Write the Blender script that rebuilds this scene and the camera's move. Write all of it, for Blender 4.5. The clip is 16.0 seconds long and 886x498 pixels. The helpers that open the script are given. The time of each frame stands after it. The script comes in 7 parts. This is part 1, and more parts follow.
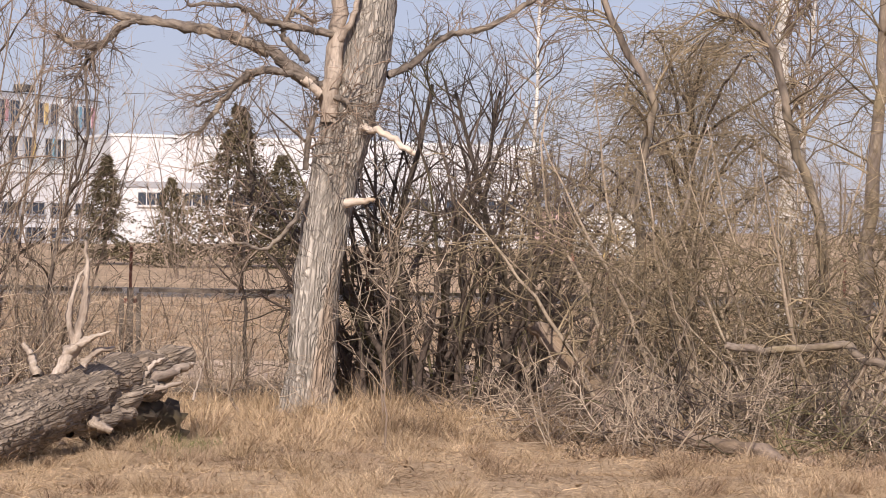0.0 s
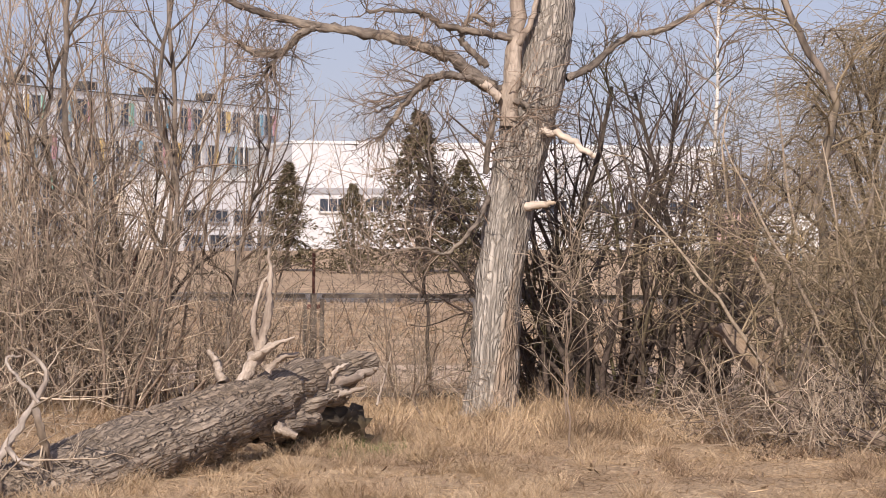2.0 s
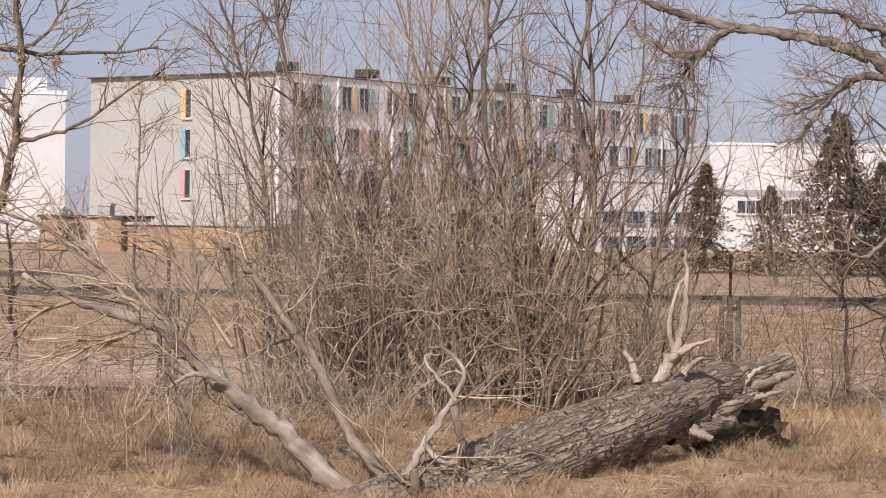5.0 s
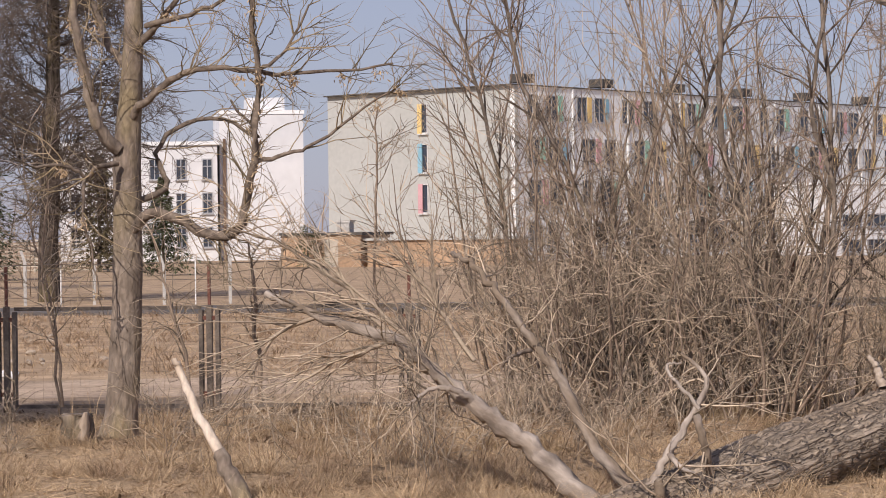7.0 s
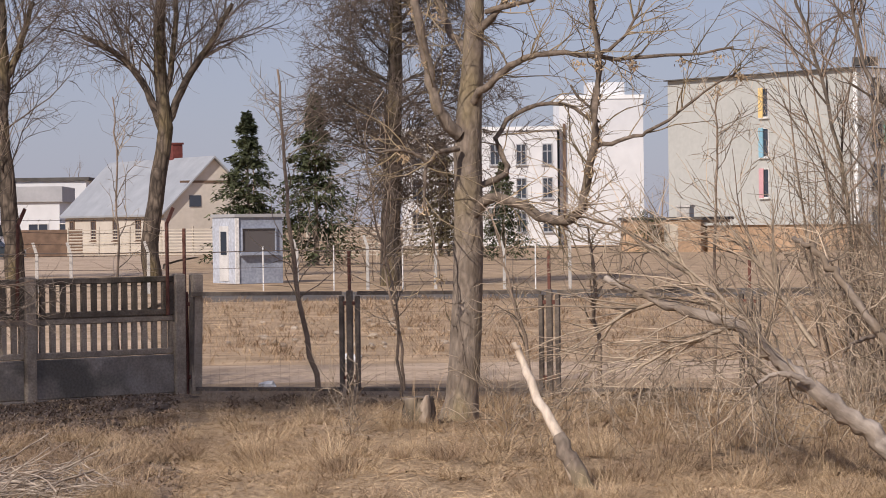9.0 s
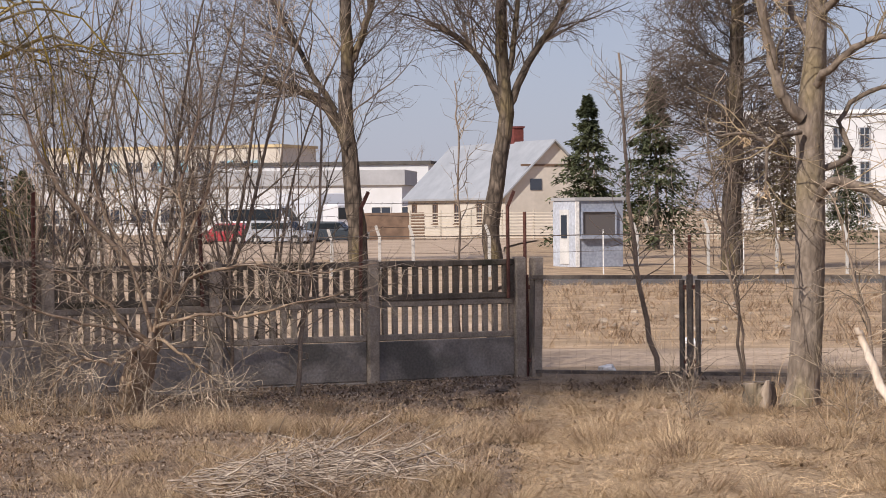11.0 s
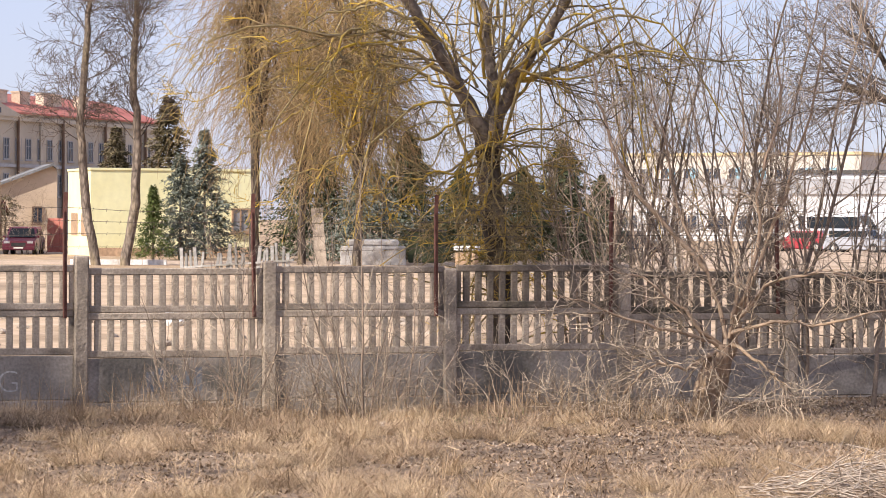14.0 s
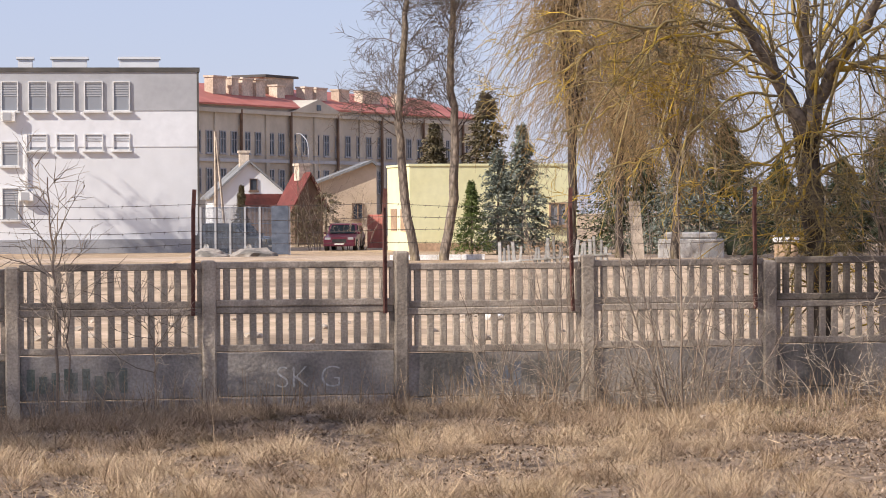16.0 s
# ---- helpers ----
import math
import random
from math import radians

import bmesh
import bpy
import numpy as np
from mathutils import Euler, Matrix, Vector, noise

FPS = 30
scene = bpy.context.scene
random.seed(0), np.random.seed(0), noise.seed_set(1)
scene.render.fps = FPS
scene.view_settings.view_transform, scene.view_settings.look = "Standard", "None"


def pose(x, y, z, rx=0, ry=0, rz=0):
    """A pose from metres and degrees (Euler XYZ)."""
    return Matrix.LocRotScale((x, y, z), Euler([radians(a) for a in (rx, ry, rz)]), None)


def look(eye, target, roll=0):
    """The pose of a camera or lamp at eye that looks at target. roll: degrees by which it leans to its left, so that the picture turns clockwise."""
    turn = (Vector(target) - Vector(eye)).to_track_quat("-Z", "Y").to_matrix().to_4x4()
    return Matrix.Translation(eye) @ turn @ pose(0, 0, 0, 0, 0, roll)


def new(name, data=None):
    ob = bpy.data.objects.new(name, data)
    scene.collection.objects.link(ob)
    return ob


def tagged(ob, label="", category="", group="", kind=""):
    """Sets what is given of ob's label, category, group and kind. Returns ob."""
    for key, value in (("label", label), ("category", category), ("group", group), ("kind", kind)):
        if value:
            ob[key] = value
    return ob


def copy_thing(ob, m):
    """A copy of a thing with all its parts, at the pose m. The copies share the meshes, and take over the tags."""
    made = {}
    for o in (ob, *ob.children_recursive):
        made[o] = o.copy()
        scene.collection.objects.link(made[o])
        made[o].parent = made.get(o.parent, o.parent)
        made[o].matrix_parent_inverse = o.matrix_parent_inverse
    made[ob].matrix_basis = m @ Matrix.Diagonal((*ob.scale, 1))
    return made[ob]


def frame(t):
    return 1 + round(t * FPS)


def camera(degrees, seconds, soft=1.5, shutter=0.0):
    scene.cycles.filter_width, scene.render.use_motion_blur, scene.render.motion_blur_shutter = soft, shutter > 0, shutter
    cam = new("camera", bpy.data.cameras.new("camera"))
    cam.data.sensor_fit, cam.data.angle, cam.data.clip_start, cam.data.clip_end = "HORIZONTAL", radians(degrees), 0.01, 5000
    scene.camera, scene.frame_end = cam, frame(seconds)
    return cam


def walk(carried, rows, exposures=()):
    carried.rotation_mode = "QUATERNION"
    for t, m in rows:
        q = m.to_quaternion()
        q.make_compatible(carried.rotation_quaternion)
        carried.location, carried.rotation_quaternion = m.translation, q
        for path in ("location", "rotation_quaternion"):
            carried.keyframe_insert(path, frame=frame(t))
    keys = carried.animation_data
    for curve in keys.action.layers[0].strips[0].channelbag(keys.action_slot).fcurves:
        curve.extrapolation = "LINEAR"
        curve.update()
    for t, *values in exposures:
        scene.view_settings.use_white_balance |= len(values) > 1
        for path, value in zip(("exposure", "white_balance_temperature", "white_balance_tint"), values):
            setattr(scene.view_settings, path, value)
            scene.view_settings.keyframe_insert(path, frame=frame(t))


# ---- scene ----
cam = camera(18.9, 16.0, soft=0.95)
EYE = 2.1
# seconds, yaw, pitch, roll: a hand-held pan from one spot
ROWS = [
    (0.0, 0.000, -0.511, -1.150), (0.5, 0.346, -0.532, -0.905), (1.0, 1.428, -0.493, -0.821), (1.5, 2.330, -0.530, -0.625),
    (2.0, 3.896, -0.489, -0.382), (2.5, 5.738, -0.528, -0.259), (3.0, 7.594, -0.587, -0.493), (3.5, 8.709, -0.557, -0.482),
    (4.0, 10.125, -0.521, -0.536), (4.2, 10.774, -0.532, -0.663), (6.3, 15.915, -0.443, 0.314), (6.5, 16.524, -0.416, 0.546),
    (7.0, 17.973, -0.310, 0.734), (7.5, 19.477, -0.242, 0.717), (8.0, 21.306, -0.216, 0.496), (8.5, 23.102, -0.238, 0.555),
    (9.0, 25.277, -0.547, 0.711), (9.2, 26.283, -0.769, 0.714), (11.3, 33.666, -0.782, 0.482), (11.5, 34.494, -0.788, 0.403),
    (12.0, 36.974, -0.717, 0.187), (12.5, 38.830, -0.738, 0.108), (13.0, 40.918, -0.874, 0.275), (13.5, 42.832, -0.868, 0.012),
    (14.0, 44.969, -0.656, -0.281), (14.5, 46.921, -0.624, -0.227), (15.0, 48.811, -0.610, -0.015), (15.5, 50.105, -0.622, 0.201),
    (16.0, 51.793, -0.789, 0.384),
]
EXPOSURES = [(0.0, 0.06, 6560, 17), (4.0, -0.1, 6540, 17), (9.0, -0.3, 6470, 15), (12.0, 0.15, 6460, 13), (13.7, 0.59, 6520, 13), (14.5, 0.58, 6500, 13), (16.0, 0.38, 6370, 12)]
walk(cam, [(t, pose(0, 0, EYE, 90 + pitch, roll, yaw)) for t, yaw, pitch, roll in ROWS], EXPOSURES)

# ---- light: clear spring day, sun behind the camera's left shoulder ----
SUN_AZ, SUN_EL = 174.0, 36.0
world = bpy.data.worlds.new("world")
scene.world = world
world.use_nodes = True
wn = world.node_tree.nodes
sky = wn.new("ShaderNodeTexSky")
sky.sky_type, sky.sun_disc = "NISHITA", False
sky.sun_elevation, sky.sun_rotation = radians(SUN_EL), radians(-SUN_AZ)
sky.air_density, sky.dust_density, sky.ozone_density = 1.0, 0.5, 4.0
haze = wn.new("ShaderNodeMixRGB")
haze.inputs[0].default_value, haze.inputs[2].default_value = 0.6, (6.2, 6.4, 8.6, 1)
world.node_tree.links.new(sky.outputs[0], haze.inputs[1])
world.node_tree.links.new(haze.outputs[0], wn["Background"].inputs[0])
wn["Background"].inputs[1].default_value = 0.082
sun = new("sun", bpy.data.lights.new("sun", "SUN"))
sun.data.energy, sun.data.angle, sun.data.color = 4.9, radians(0.53), (1.0, 0.93, 0.83)


def at(b, d, z=0.0):
    """A place by bearing (degrees left of north), distance and height."""
    return Vector((-math.sin(radians(b)) * d, math.cos(radians(b)) * d, z))


sun.matrix_world = look(at(SUN_AZ, 60, 60 * math.tan(radians(SUN_EL))), (0, 0, 0))

# ---- materials ----


def mat(name, a, b, scale=6.0, rough=0.85, bump=0.0, c=None, fine=40.0, metal=0.0, stretch=(1, 1, 1), island=0.0, piece=0.0, bump_scale=None, spec=0.3, furrow=0.0, cover=0.5, deep=0.62):
    """Two colours mixed by coarse noise, a third by patches, a fine grain over both; island/piece: value change from piece to piece."""
    m = bpy.data.materials.new(name)
    m.use_nodes = True
    nt = m.node_tree
    N, L = nt.nodes, nt.links
    p = N["Principled BSDF"]
    p.inputs["Roughness"].default_value, p.inputs["Metallic"].default_value = rough, metal
    p.inputs["Specular IOR Level"].default_value = spec
    tc = N.new("ShaderNodeTexCoord")
    mp = N.new("ShaderNodeMapping")
    mp.inputs["Scale"].default_value = stretch
    L.new(tc.outputs["Object"], mp.inputs[0])
    n1 = N.new("ShaderNodeTexNoise")
    n1.inputs["Scale"].default_value, n1.inputs["Detail"].default_value = scale, 5
    L.new(mp.outputs[0], n1.inputs["Vector"])
    r1 = N.new("ShaderNodeValToRGB")
    r1.color_ramp.elements[0].position, r1.color_ramp.elements[1].position = 0.35, 0.65
    r1.color_ramp.elements[0].color, r1.color_ramp.elements[1].color = (*a, 1), (*b, 1)
    L.new(n1.outputs[0], r1.inputs[0])
    col = r1.outputs[0]
    if c:
        n3 = N.new("ShaderNodeTexNoise")
        n3.inputs["Scale"].default_value, n3.inputs["Detail"].default_value = scale * 0.37, 6
        L.new(mp.outputs[0], n3.inputs["Vector"])
        r3 = N.new("ShaderNodeValToRGB")
        r3.color_ramp.elements[0].position, r3.color_ramp.elements[1].position = cover, cover + 0.12
        L.new(n3.outputs[0], r3.inputs[0])
        mx = N.new("ShaderNodeMixRGB")
        L.new(r3.outputs[0], mx.inputs[0])
        L.new(col, mx.inputs[1])
        mx.inputs[2].default_value = (*c, 1)
        col = mx.outputs[0]
    n2 = N.new("ShaderNodeTexNoise")
    n2.inputs["Scale"].default_value, n2.inputs["Detail"].default_value = fine, 4
    L.new(mp.outputs[0], n2.inputs["Vector"])
    grain = N.new("ShaderNodeMapRange")
    grain.inputs[1].default_value, grain.inputs[2].default_value = 0.3, 0.7
    grain.inputs[3].default_value, grain.inputs[4].default_value = (0.78, 1.18) if fine > 3 else (0.95, 1.05)
    L.new(n2.outputs[0], grain.inputs[0])
    val = grain.outputs[0]
    for amount, node, sock in ((island, "ShaderNodeNewGeometry", "Random Per Island"), (piece, "ShaderNodeObjectInfo", "Random")):
        if amount:
            src = N.new(node)
            mr = N.new("ShaderNodeMapRange")
            mr.inputs[3].default_value, mr.inputs[4].default_value = 1 - amount, 1 + amount
            L.new(src.outputs[sock], mr.inputs[0])
            mu = N.new("ShaderNodeMath")
            mu.operation = "MULTIPLY"
            L.new(val, mu.inputs[0])
            L.new(mr.outputs[0], mu.inputs[1])
            val = mu.outputs[0]
    crack = None
    if furrow:
        warp = N.new("ShaderNodeMixRGB")
        warp.inputs[0].default_value = 0.12
        L.new(mp.outputs[0], warp.inputs[1])
        L.new(n1.outputs["Color"], warp.inputs[2])
        vo = N.new("ShaderNodeTexVoronoi")
        vo.feature = "DISTANCE_TO_EDGE"
        vo.inputs["Scale"].default_value = furrow
        L.new(warp.outputs[0], vo.inputs["Vector"])
        crack = N.new("ShaderNodeMapRange")
        crack.inputs[1].default_value, crack.inputs[2].default_value = 0.0, 0.25
        crack.inputs[3].default_value, crack.inputs[4].default_value = deep, 1.1
        L.new(vo.outputs["Distance"], crack.inputs[0])
        mu = N.new("ShaderNodeMath")
        mu.operation = "MULTIPLY"
        L.new(val, mu.inputs[0])
        L.new(crack.outputs[0], mu.inputs[1])
        val = mu.outputs[0]
    sc = N.new("ShaderNodeVectorMath")
    sc.operation = "SCALE"
    L.new(col, sc.inputs[0])
    L.new(val, sc.inputs["Scale"])
    L.new(sc.outputs[0], p.inputs["Base Color"])
    if bump:
        bn = N.new("ShaderNodeBump")
        bn.inputs["Strength"].default_value, bn.inputs["Distance"].default_value = 1.0, bump
        nb = n2
        if bump_scale:
            nb = N.new("ShaderNodeTexNoise")
            nb.inputs["Scale"].default_value, nb.inputs["Detail"].default_value = bump_scale, 3
            L.new(mp.outputs[0], nb.inputs["Vector"])
        if crack:
            ad = N.new("ShaderNodeMath")
            ad.operation = "ADD"
            L.new(nb.outputs[0], ad.inputs[0])
            L.new(crack.outputs[0], ad.inputs[1])
            L.new(ad.outputs[0], bn.inputs["Height"])
        else:
            L.new(nb.outputs[0], bn.inputs["Height"])
        L.new(bn.outputs[0], p.inputs["Normal"])
    return m


def glass(name, tint=(0.05, 0.06, 0.08)):
    m = bpy.data.materials.new(name)
    m.use_nodes = True
    p = m.node_tree.nodes["Principled BSDF"]
    p.inputs["Base Color"].default_value = (*tint, 1)
    p.inputs["Roughness"].default_value = 0.08
    p.inputs["Specular IOR Level"].default_value = 0.6
    return m


GROUND = mat("dry_meadow_soil", (0.273, 0.19, 0.117), (0.556, 0.399, 0.254), 1.1, 0.95, 0.010, c=(0.384, 0.275, 0.169), fine=60.0)
TRACK = mat("pale_dirt", (0.434, 0.323, 0.226), (0.545, 0.413, 0.296), 0.8, 0.95, 0.006, c=(0.364, 0.266, 0.179), fine=9.0)
SAND = mat("sandy_soil", (0.424, 0.304, 0.193), (0.576, 0.427, 0.291), 0.5, 0.95, 0.008, c=(0.303, 0.218, 0.141), fine=5.0)
ASPHALT = mat("old_asphalt", (0.10, 0.09, 0.08), (0.16, 0.14, 0.12), 0.6, 0.9, 0.01)
GRASS = mat("dead_grass", (0.384, 0.266, 0.153), (0.626, 0.461, 0.287), 0.8, 0.8, c=(0.232, 0.157, 0.094), island=0.35)
TUFT = mat("pale_straw", (0.444, 0.318, 0.188), (0.626, 0.465, 0.296), 1.0, 0.8, island=0.3)
GREEN = mat("green_grass", (0.12, 0.14, 0.045), (0.19, 0.20, 0.08), 2.0, 0.8, island=0.3)
TUFT_BROWN = mat("brown_old_grass", (0.253, 0.171, 0.108), (0.465, 0.332, 0.211), 1.2, 0.85, island=0.4)
LITTER = mat("leaf_litter", (0.15, 0.10, 0.066), (0.31, 0.222, 0.152), 2.0, 0.9, island=0.5)
LITTER_PALE = mat("bleached_leaves", (0.33, 0.26, 0.2), (0.47, 0.39, 0.31), 2.0, 0.9, island=0.3)
TURF = mat("matted_turf", (0.235, 0.163, 0.098), (0.52, 0.385, 0.245), 17.0, 0.95, 0.015, c=(0.36, 0.26, 0.16), fine=80.0)
SOIL = mat("dark_leafy_soil", (0.10, 0.07, 0.048), (0.25, 0.18, 0.125), 9.0, 0.95, 0.012, c=(0.31, 0.235, 0.165), fine=45.0, cover=0.56)
BARK_POPLAR = mat("poplar_bark", (0.36, 0.315, 0.262), (0.58, 0.518, 0.443), 7.0, 0.95, 0.035, c=(0.424, 0.323, 0.24), fine=34.0, stretch=(1, 1, 0.13), bump_scale=22.0, furrow=24.0, deep=0.58)
LIMB_BARK = mat("weathered_limb_bark", (0.10, 0.08, 0.064), (0.27, 0.224, 0.182), 14.0, 0.95, 0.03, c=(0.32, 0.262, 0.2), fine=24.0, stretch=(1, 1, 0.4))
BARK_LOG = mat("furrowed_bark", (0.24, 0.188, 0.14), (0.42, 0.34, 0.26), 8.0, 0.95, 0.035, c=(0.30, 0.23, 0.165), fine=40.0, stretch=(1, 1, 0.11), bump_scale=26.0, furrow=22.0, deep=0.6)
BARK_ROUGH = mat("rough_brown_bark", (0.172, 0.123, 0.0893), (0.323, 0.247, 0.188), 5.0, 0.95, 0.04, c=(0.263, 0.19, 0.122), fine=18.0, stretch=(1, 1, 0.3))
LICHEN_BARK = mat("patchy_lichen_bark", (0.121, 0.0931, 0.0714), (0.242, 0.19, 0.146), 12.0, 0.9, 0.012, c=(0.343, 0.237, 0.0705), fine=30.0, cover=0.65)
BARK_SHRUB = mat("tan_shrub_bark", (0.273, 0.19, 0.127), (0.465, 0.342, 0.24), 8.0, 0.9, 0.015, c=(0.364, 0.257, 0.16), fine=26.0, stretch=(1, 1, 0.25))
BARK_ASH = mat("ash_bark", (0.172, 0.133, 0.102), (0.293, 0.237, 0.188), 6.0, 0.95, 0.014, c=(0.253, 0.199, 0.122), fine=22.0, stretch=(1, 1, 0.45), furrow=16.0, deep=0.86)
DEAD_BOUGH = mat("weathered_bough_bark", (0.19, 0.15, 0.12), (0.48, 0.41, 0.345), 5.0, 0.92, 0.02, c=(0.21, 0.16, 0.115), fine=22.0, stretch=(1, 1, 0.4), cover=0.5)
DEADWOOD = mat("bleached_wood", (0.273, 0.214, 0.164), (0.545, 0.451, 0.362), 9.0, 0.85, 0.015, c=(0.242, 0.176, 0.122), fine=40.0, stretch=(1, 1, 0.2), cover=0.56)
FRESHWOOD = mat("peeled_wood", (0.566, 0.456, 0.348), (0.747, 0.636, 0.526), 5.0, 0.75, 0.004, c=(0.424, 0.314, 0.207), fine=30.0, stretch=(1, 1, 0.3))
TWIG_GREY = mat("grey_brown_twigs", (0.162, 0.122, 0.0902), (0.333, 0.252, 0.188), 1.5, 0.85, island=0.6)
TWIG_TAN = mat("tan_twigs", (0.285, 0.222, 0.16), (0.50, 0.40, 0.295), 1.5, 0.85, island=0.6)
TWIG_DARK = mat("dark_thorn_twigs", (0.0757, 0.057, 0.047), (0.151, 0.114, 0.0893), 1.5, 0.85, island=0.6, c=(0.141, 0.123, 0.0564))
TWIG_OLIVE = mat("olive_willow_twigs", (0.192, 0.147, 0.0893), (0.353, 0.275, 0.174), 1.2, 0.85, island=0.6)
TWIG_OCHRE = mat("ochre_willow_twigs", (0.20, 0.133, 0.065), (0.36, 0.245, 0.12), 0.6, 0.85, island=0.35)
LICHEN = mat("lichened_twigs", (0.215, 0.172, 0.108), (0.40, 0.30, 0.125), 5.0, 0.9, c=(0.58, 0.385, 0.055), island=0.4, cover=0.5)
BARK_GREY = mat("grey_bark", (0.162, 0.128, 0.103), (0.303, 0.247, 0.197), 3.0, 0.95, 0.03, c=(0.242, 0.19, 0.122), fine=12.0, stretch=(1, 1, 0.35), furrow=7.0, deep=0.6)
BIRCH = mat("birch_bark", (0.62, 0.58, 0.52), (0.78, 0.75, 0.70), 3.0, 0.8, 0.005, c=(0.16, 0.13, 0.11), fine=14.0)
SEEDS = mat("ash_keys", (0.384, 0.275, 0.16), (0.556, 0.418, 0.273), 8.0, 0.8, island=0.2)
NEEDLE = mat("conifer_needles", (0.045, 0.058, 0.028), (0.11, 0.12, 0.058), 0.9, 0.8, island=0.4)
NEEDLE_BLUE = mat("blue_spruce_needles", (0.12, 0.135, 0.105), (0.23, 0.25, 0.20), 0.9, 0.8, island=0.4)
NEEDLE_OLIVE = mat("winter_thuja", (0.10, 0.08, 0.044), (0.20, 0.16, 0.09), 0.9, 0.85, island=0.4)
BARK_DARK = mat("dark_bark", (0.0757, 0.0589, 0.047), (0.172, 0.135, 0.105), 3.0, 0.95, 0.02, c=(0.172, 0.133, 0.0752), fine=12.0, stretch=(1, 1, 0.35), furrow=5.0, deep=0.45)
TWIG_FAR = mat("far_dark_twigs", (0.096, 0.0741, 0.0602), (0.182, 0.142, 0.113), 0.8, 0.85, island=0.3)
CONCRETE = mat("weathered_concrete", (0.333, 0.274, 0.211), (0.495, 0.408, 0.32), 4.0, 0.95, 0.014, c=(0.202, 0.166, 0.132), fine=38.0, piece=0.13, bump_scale=26.0, cover=0.54)
# moss and the trees' shade on the top panels, both in the colour
CONCRETE_MOSS_SHADE = mat("mossy_shaded_concrete", (0.131, 0.106, 0.0799), (0.253, 0.204, 0.155), 4.0, 0.95, 0.014, c=(0.0859, 0.076, 0.0517), fine=38.0, piece=0.2, bump_scale=26.0, cover=0.5)
CONCRETE_DAMP = mat("damp_stained_concrete", (0.275, 0.24, 0.205), (0.40, 0.35, 0.30), 3.0, 0.95, 0.012, c=(0.16, 0.145, 0.125), fine=34.0, piece=0.12, bump_scale=24.0)
CONCRETE_PALE = mat("pale_concrete", (0.42, 0.40, 0.37), (0.56, 0.53, 0.49), 3.0, 0.9, 0.005, c=(0.34, 0.31, 0.28), fine=20.0)
RUST = mat("rusty_iron", (0.13, 0.055, 0.042), (0.21, 0.095, 0.07), 9.0, 0.8, 0.003, fine=50.0)
IRON = mat("grey_brown_iron", (0.13, 0.105, 0.085), (0.22, 0.18, 0.145), 7.0, 0.7, 0.002, fine=40.0)
WIRE = mat("old_wire", (0.09, 0.07, 0.06), (0.14, 0.11, 0.09), 5.0, 0.6)
WALL_WHITE = mat("white_render", (0.66, 0.66, 0.665), (0.71, 0.71, 0.715), 0.15, 0.9, 0.003, c=(0.62, 0.625, 0.635), fine=1.0)
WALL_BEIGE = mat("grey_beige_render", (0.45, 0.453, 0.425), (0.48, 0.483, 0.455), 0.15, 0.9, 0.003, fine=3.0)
WALL_GREY = mat("grey_render", (0.36, 0.36, 0.37), (0.42, 0.42, 0.43), 0.4, 0.9, 0.003, fine=3.0)
# lifted in colour so the hospital's barely sunlit front looks bright
WALL_PALE = mat("pale_grey_render", (0.79, 0.80, 0.795), (0.83, 0.84, 0.835), 0.15, 0.9, 0.003, fine=3.0)
WALL_YELLOW = mat("lemon_render", (0.74, 0.70, 0.40), (0.80, 0.77, 0.48), 0.4, 0.9, 0.003, fine=3.0)
WALL_CREAM = mat("cream_render", (0.55, 0.495, 0.42), (0.62, 0.56, 0.485), 0.5, 0.9, 0.003, fine=3.0)
WALL_PEACH = mat("peach_render", (0.50, 0.385, 0.27), (0.58, 0.46, 0.34), 0.5, 0.9, 0.003, c=(0.45, 0.35, 0.26), fine=3.0)
WALL_OCHRE = mat("ochre_render", (0.58, 0.45, 0.25), (0.66, 0.53, 0.32), 0.5, 0.9, 0.003, c=(0.5, 0.38, 0.22), fine=3.0)
WALL_STONE = mat("aged_stucco", (0.42, 0.375, 0.31), (0.53, 0.48, 0.40), 0.3, 0.95, 0.004, c=(0.38, 0.335, 0.275), fine=2.0)
BRICK_BEIGE = mat("beige_brick", (0.566, 0.456, 0.348), (0.667, 0.551, 0.432), 1.0, 0.95, 0.004, c=(0.444, 0.342, 0.254), fine=6.0)
BRICK_TAN = mat("tan_brick", (0.424, 0.285, 0.179), (0.525, 0.361, 0.235), 1.0, 0.95, 0.004, c=(0.364, 0.247, 0.16), fine=6.0)
ROOF_GREY = mat("grey_sheet_roof", (0.31, 0.325, 0.345), (0.38, 0.395, 0.415), 0.5, 0.55, 0.003, fine=3.0)
ROOF_RED = mat("red_sheet_roof", (0.38, 0.115, 0.085), (0.47, 0.16, 0.12), 0.5, 0.6, 0.003, c=(0.36, 0.12, 0.09), fine=3.0)
ROOF_DARK = mat("dark_roof_felt", (0.07, 0.065, 0.06), (0.12, 0.11, 0.10), 0.8, 0.9, 0.003)
ROOF_OLD = mat("old_grey_roof", (0.17, 0.17, 0.17), (0.25, 0.25, 0.25), 0.8, 0.8, 0.003, c=(0.14, 0.13, 0.12), fine=4.0)
ROOF_MAROON = mat("maroon_roof", (0.13, 0.036, 0.03), (0.19, 0.054, 0.044), 0.8, 0.8, 0.003, c=(0.10, 0.034, 0.03), fine=4.0)
PLINTH = mat("dark_plinth", (0.30, 0.30, 0.31), (0.36, 0.36, 0.37), 0.5, 0.9)
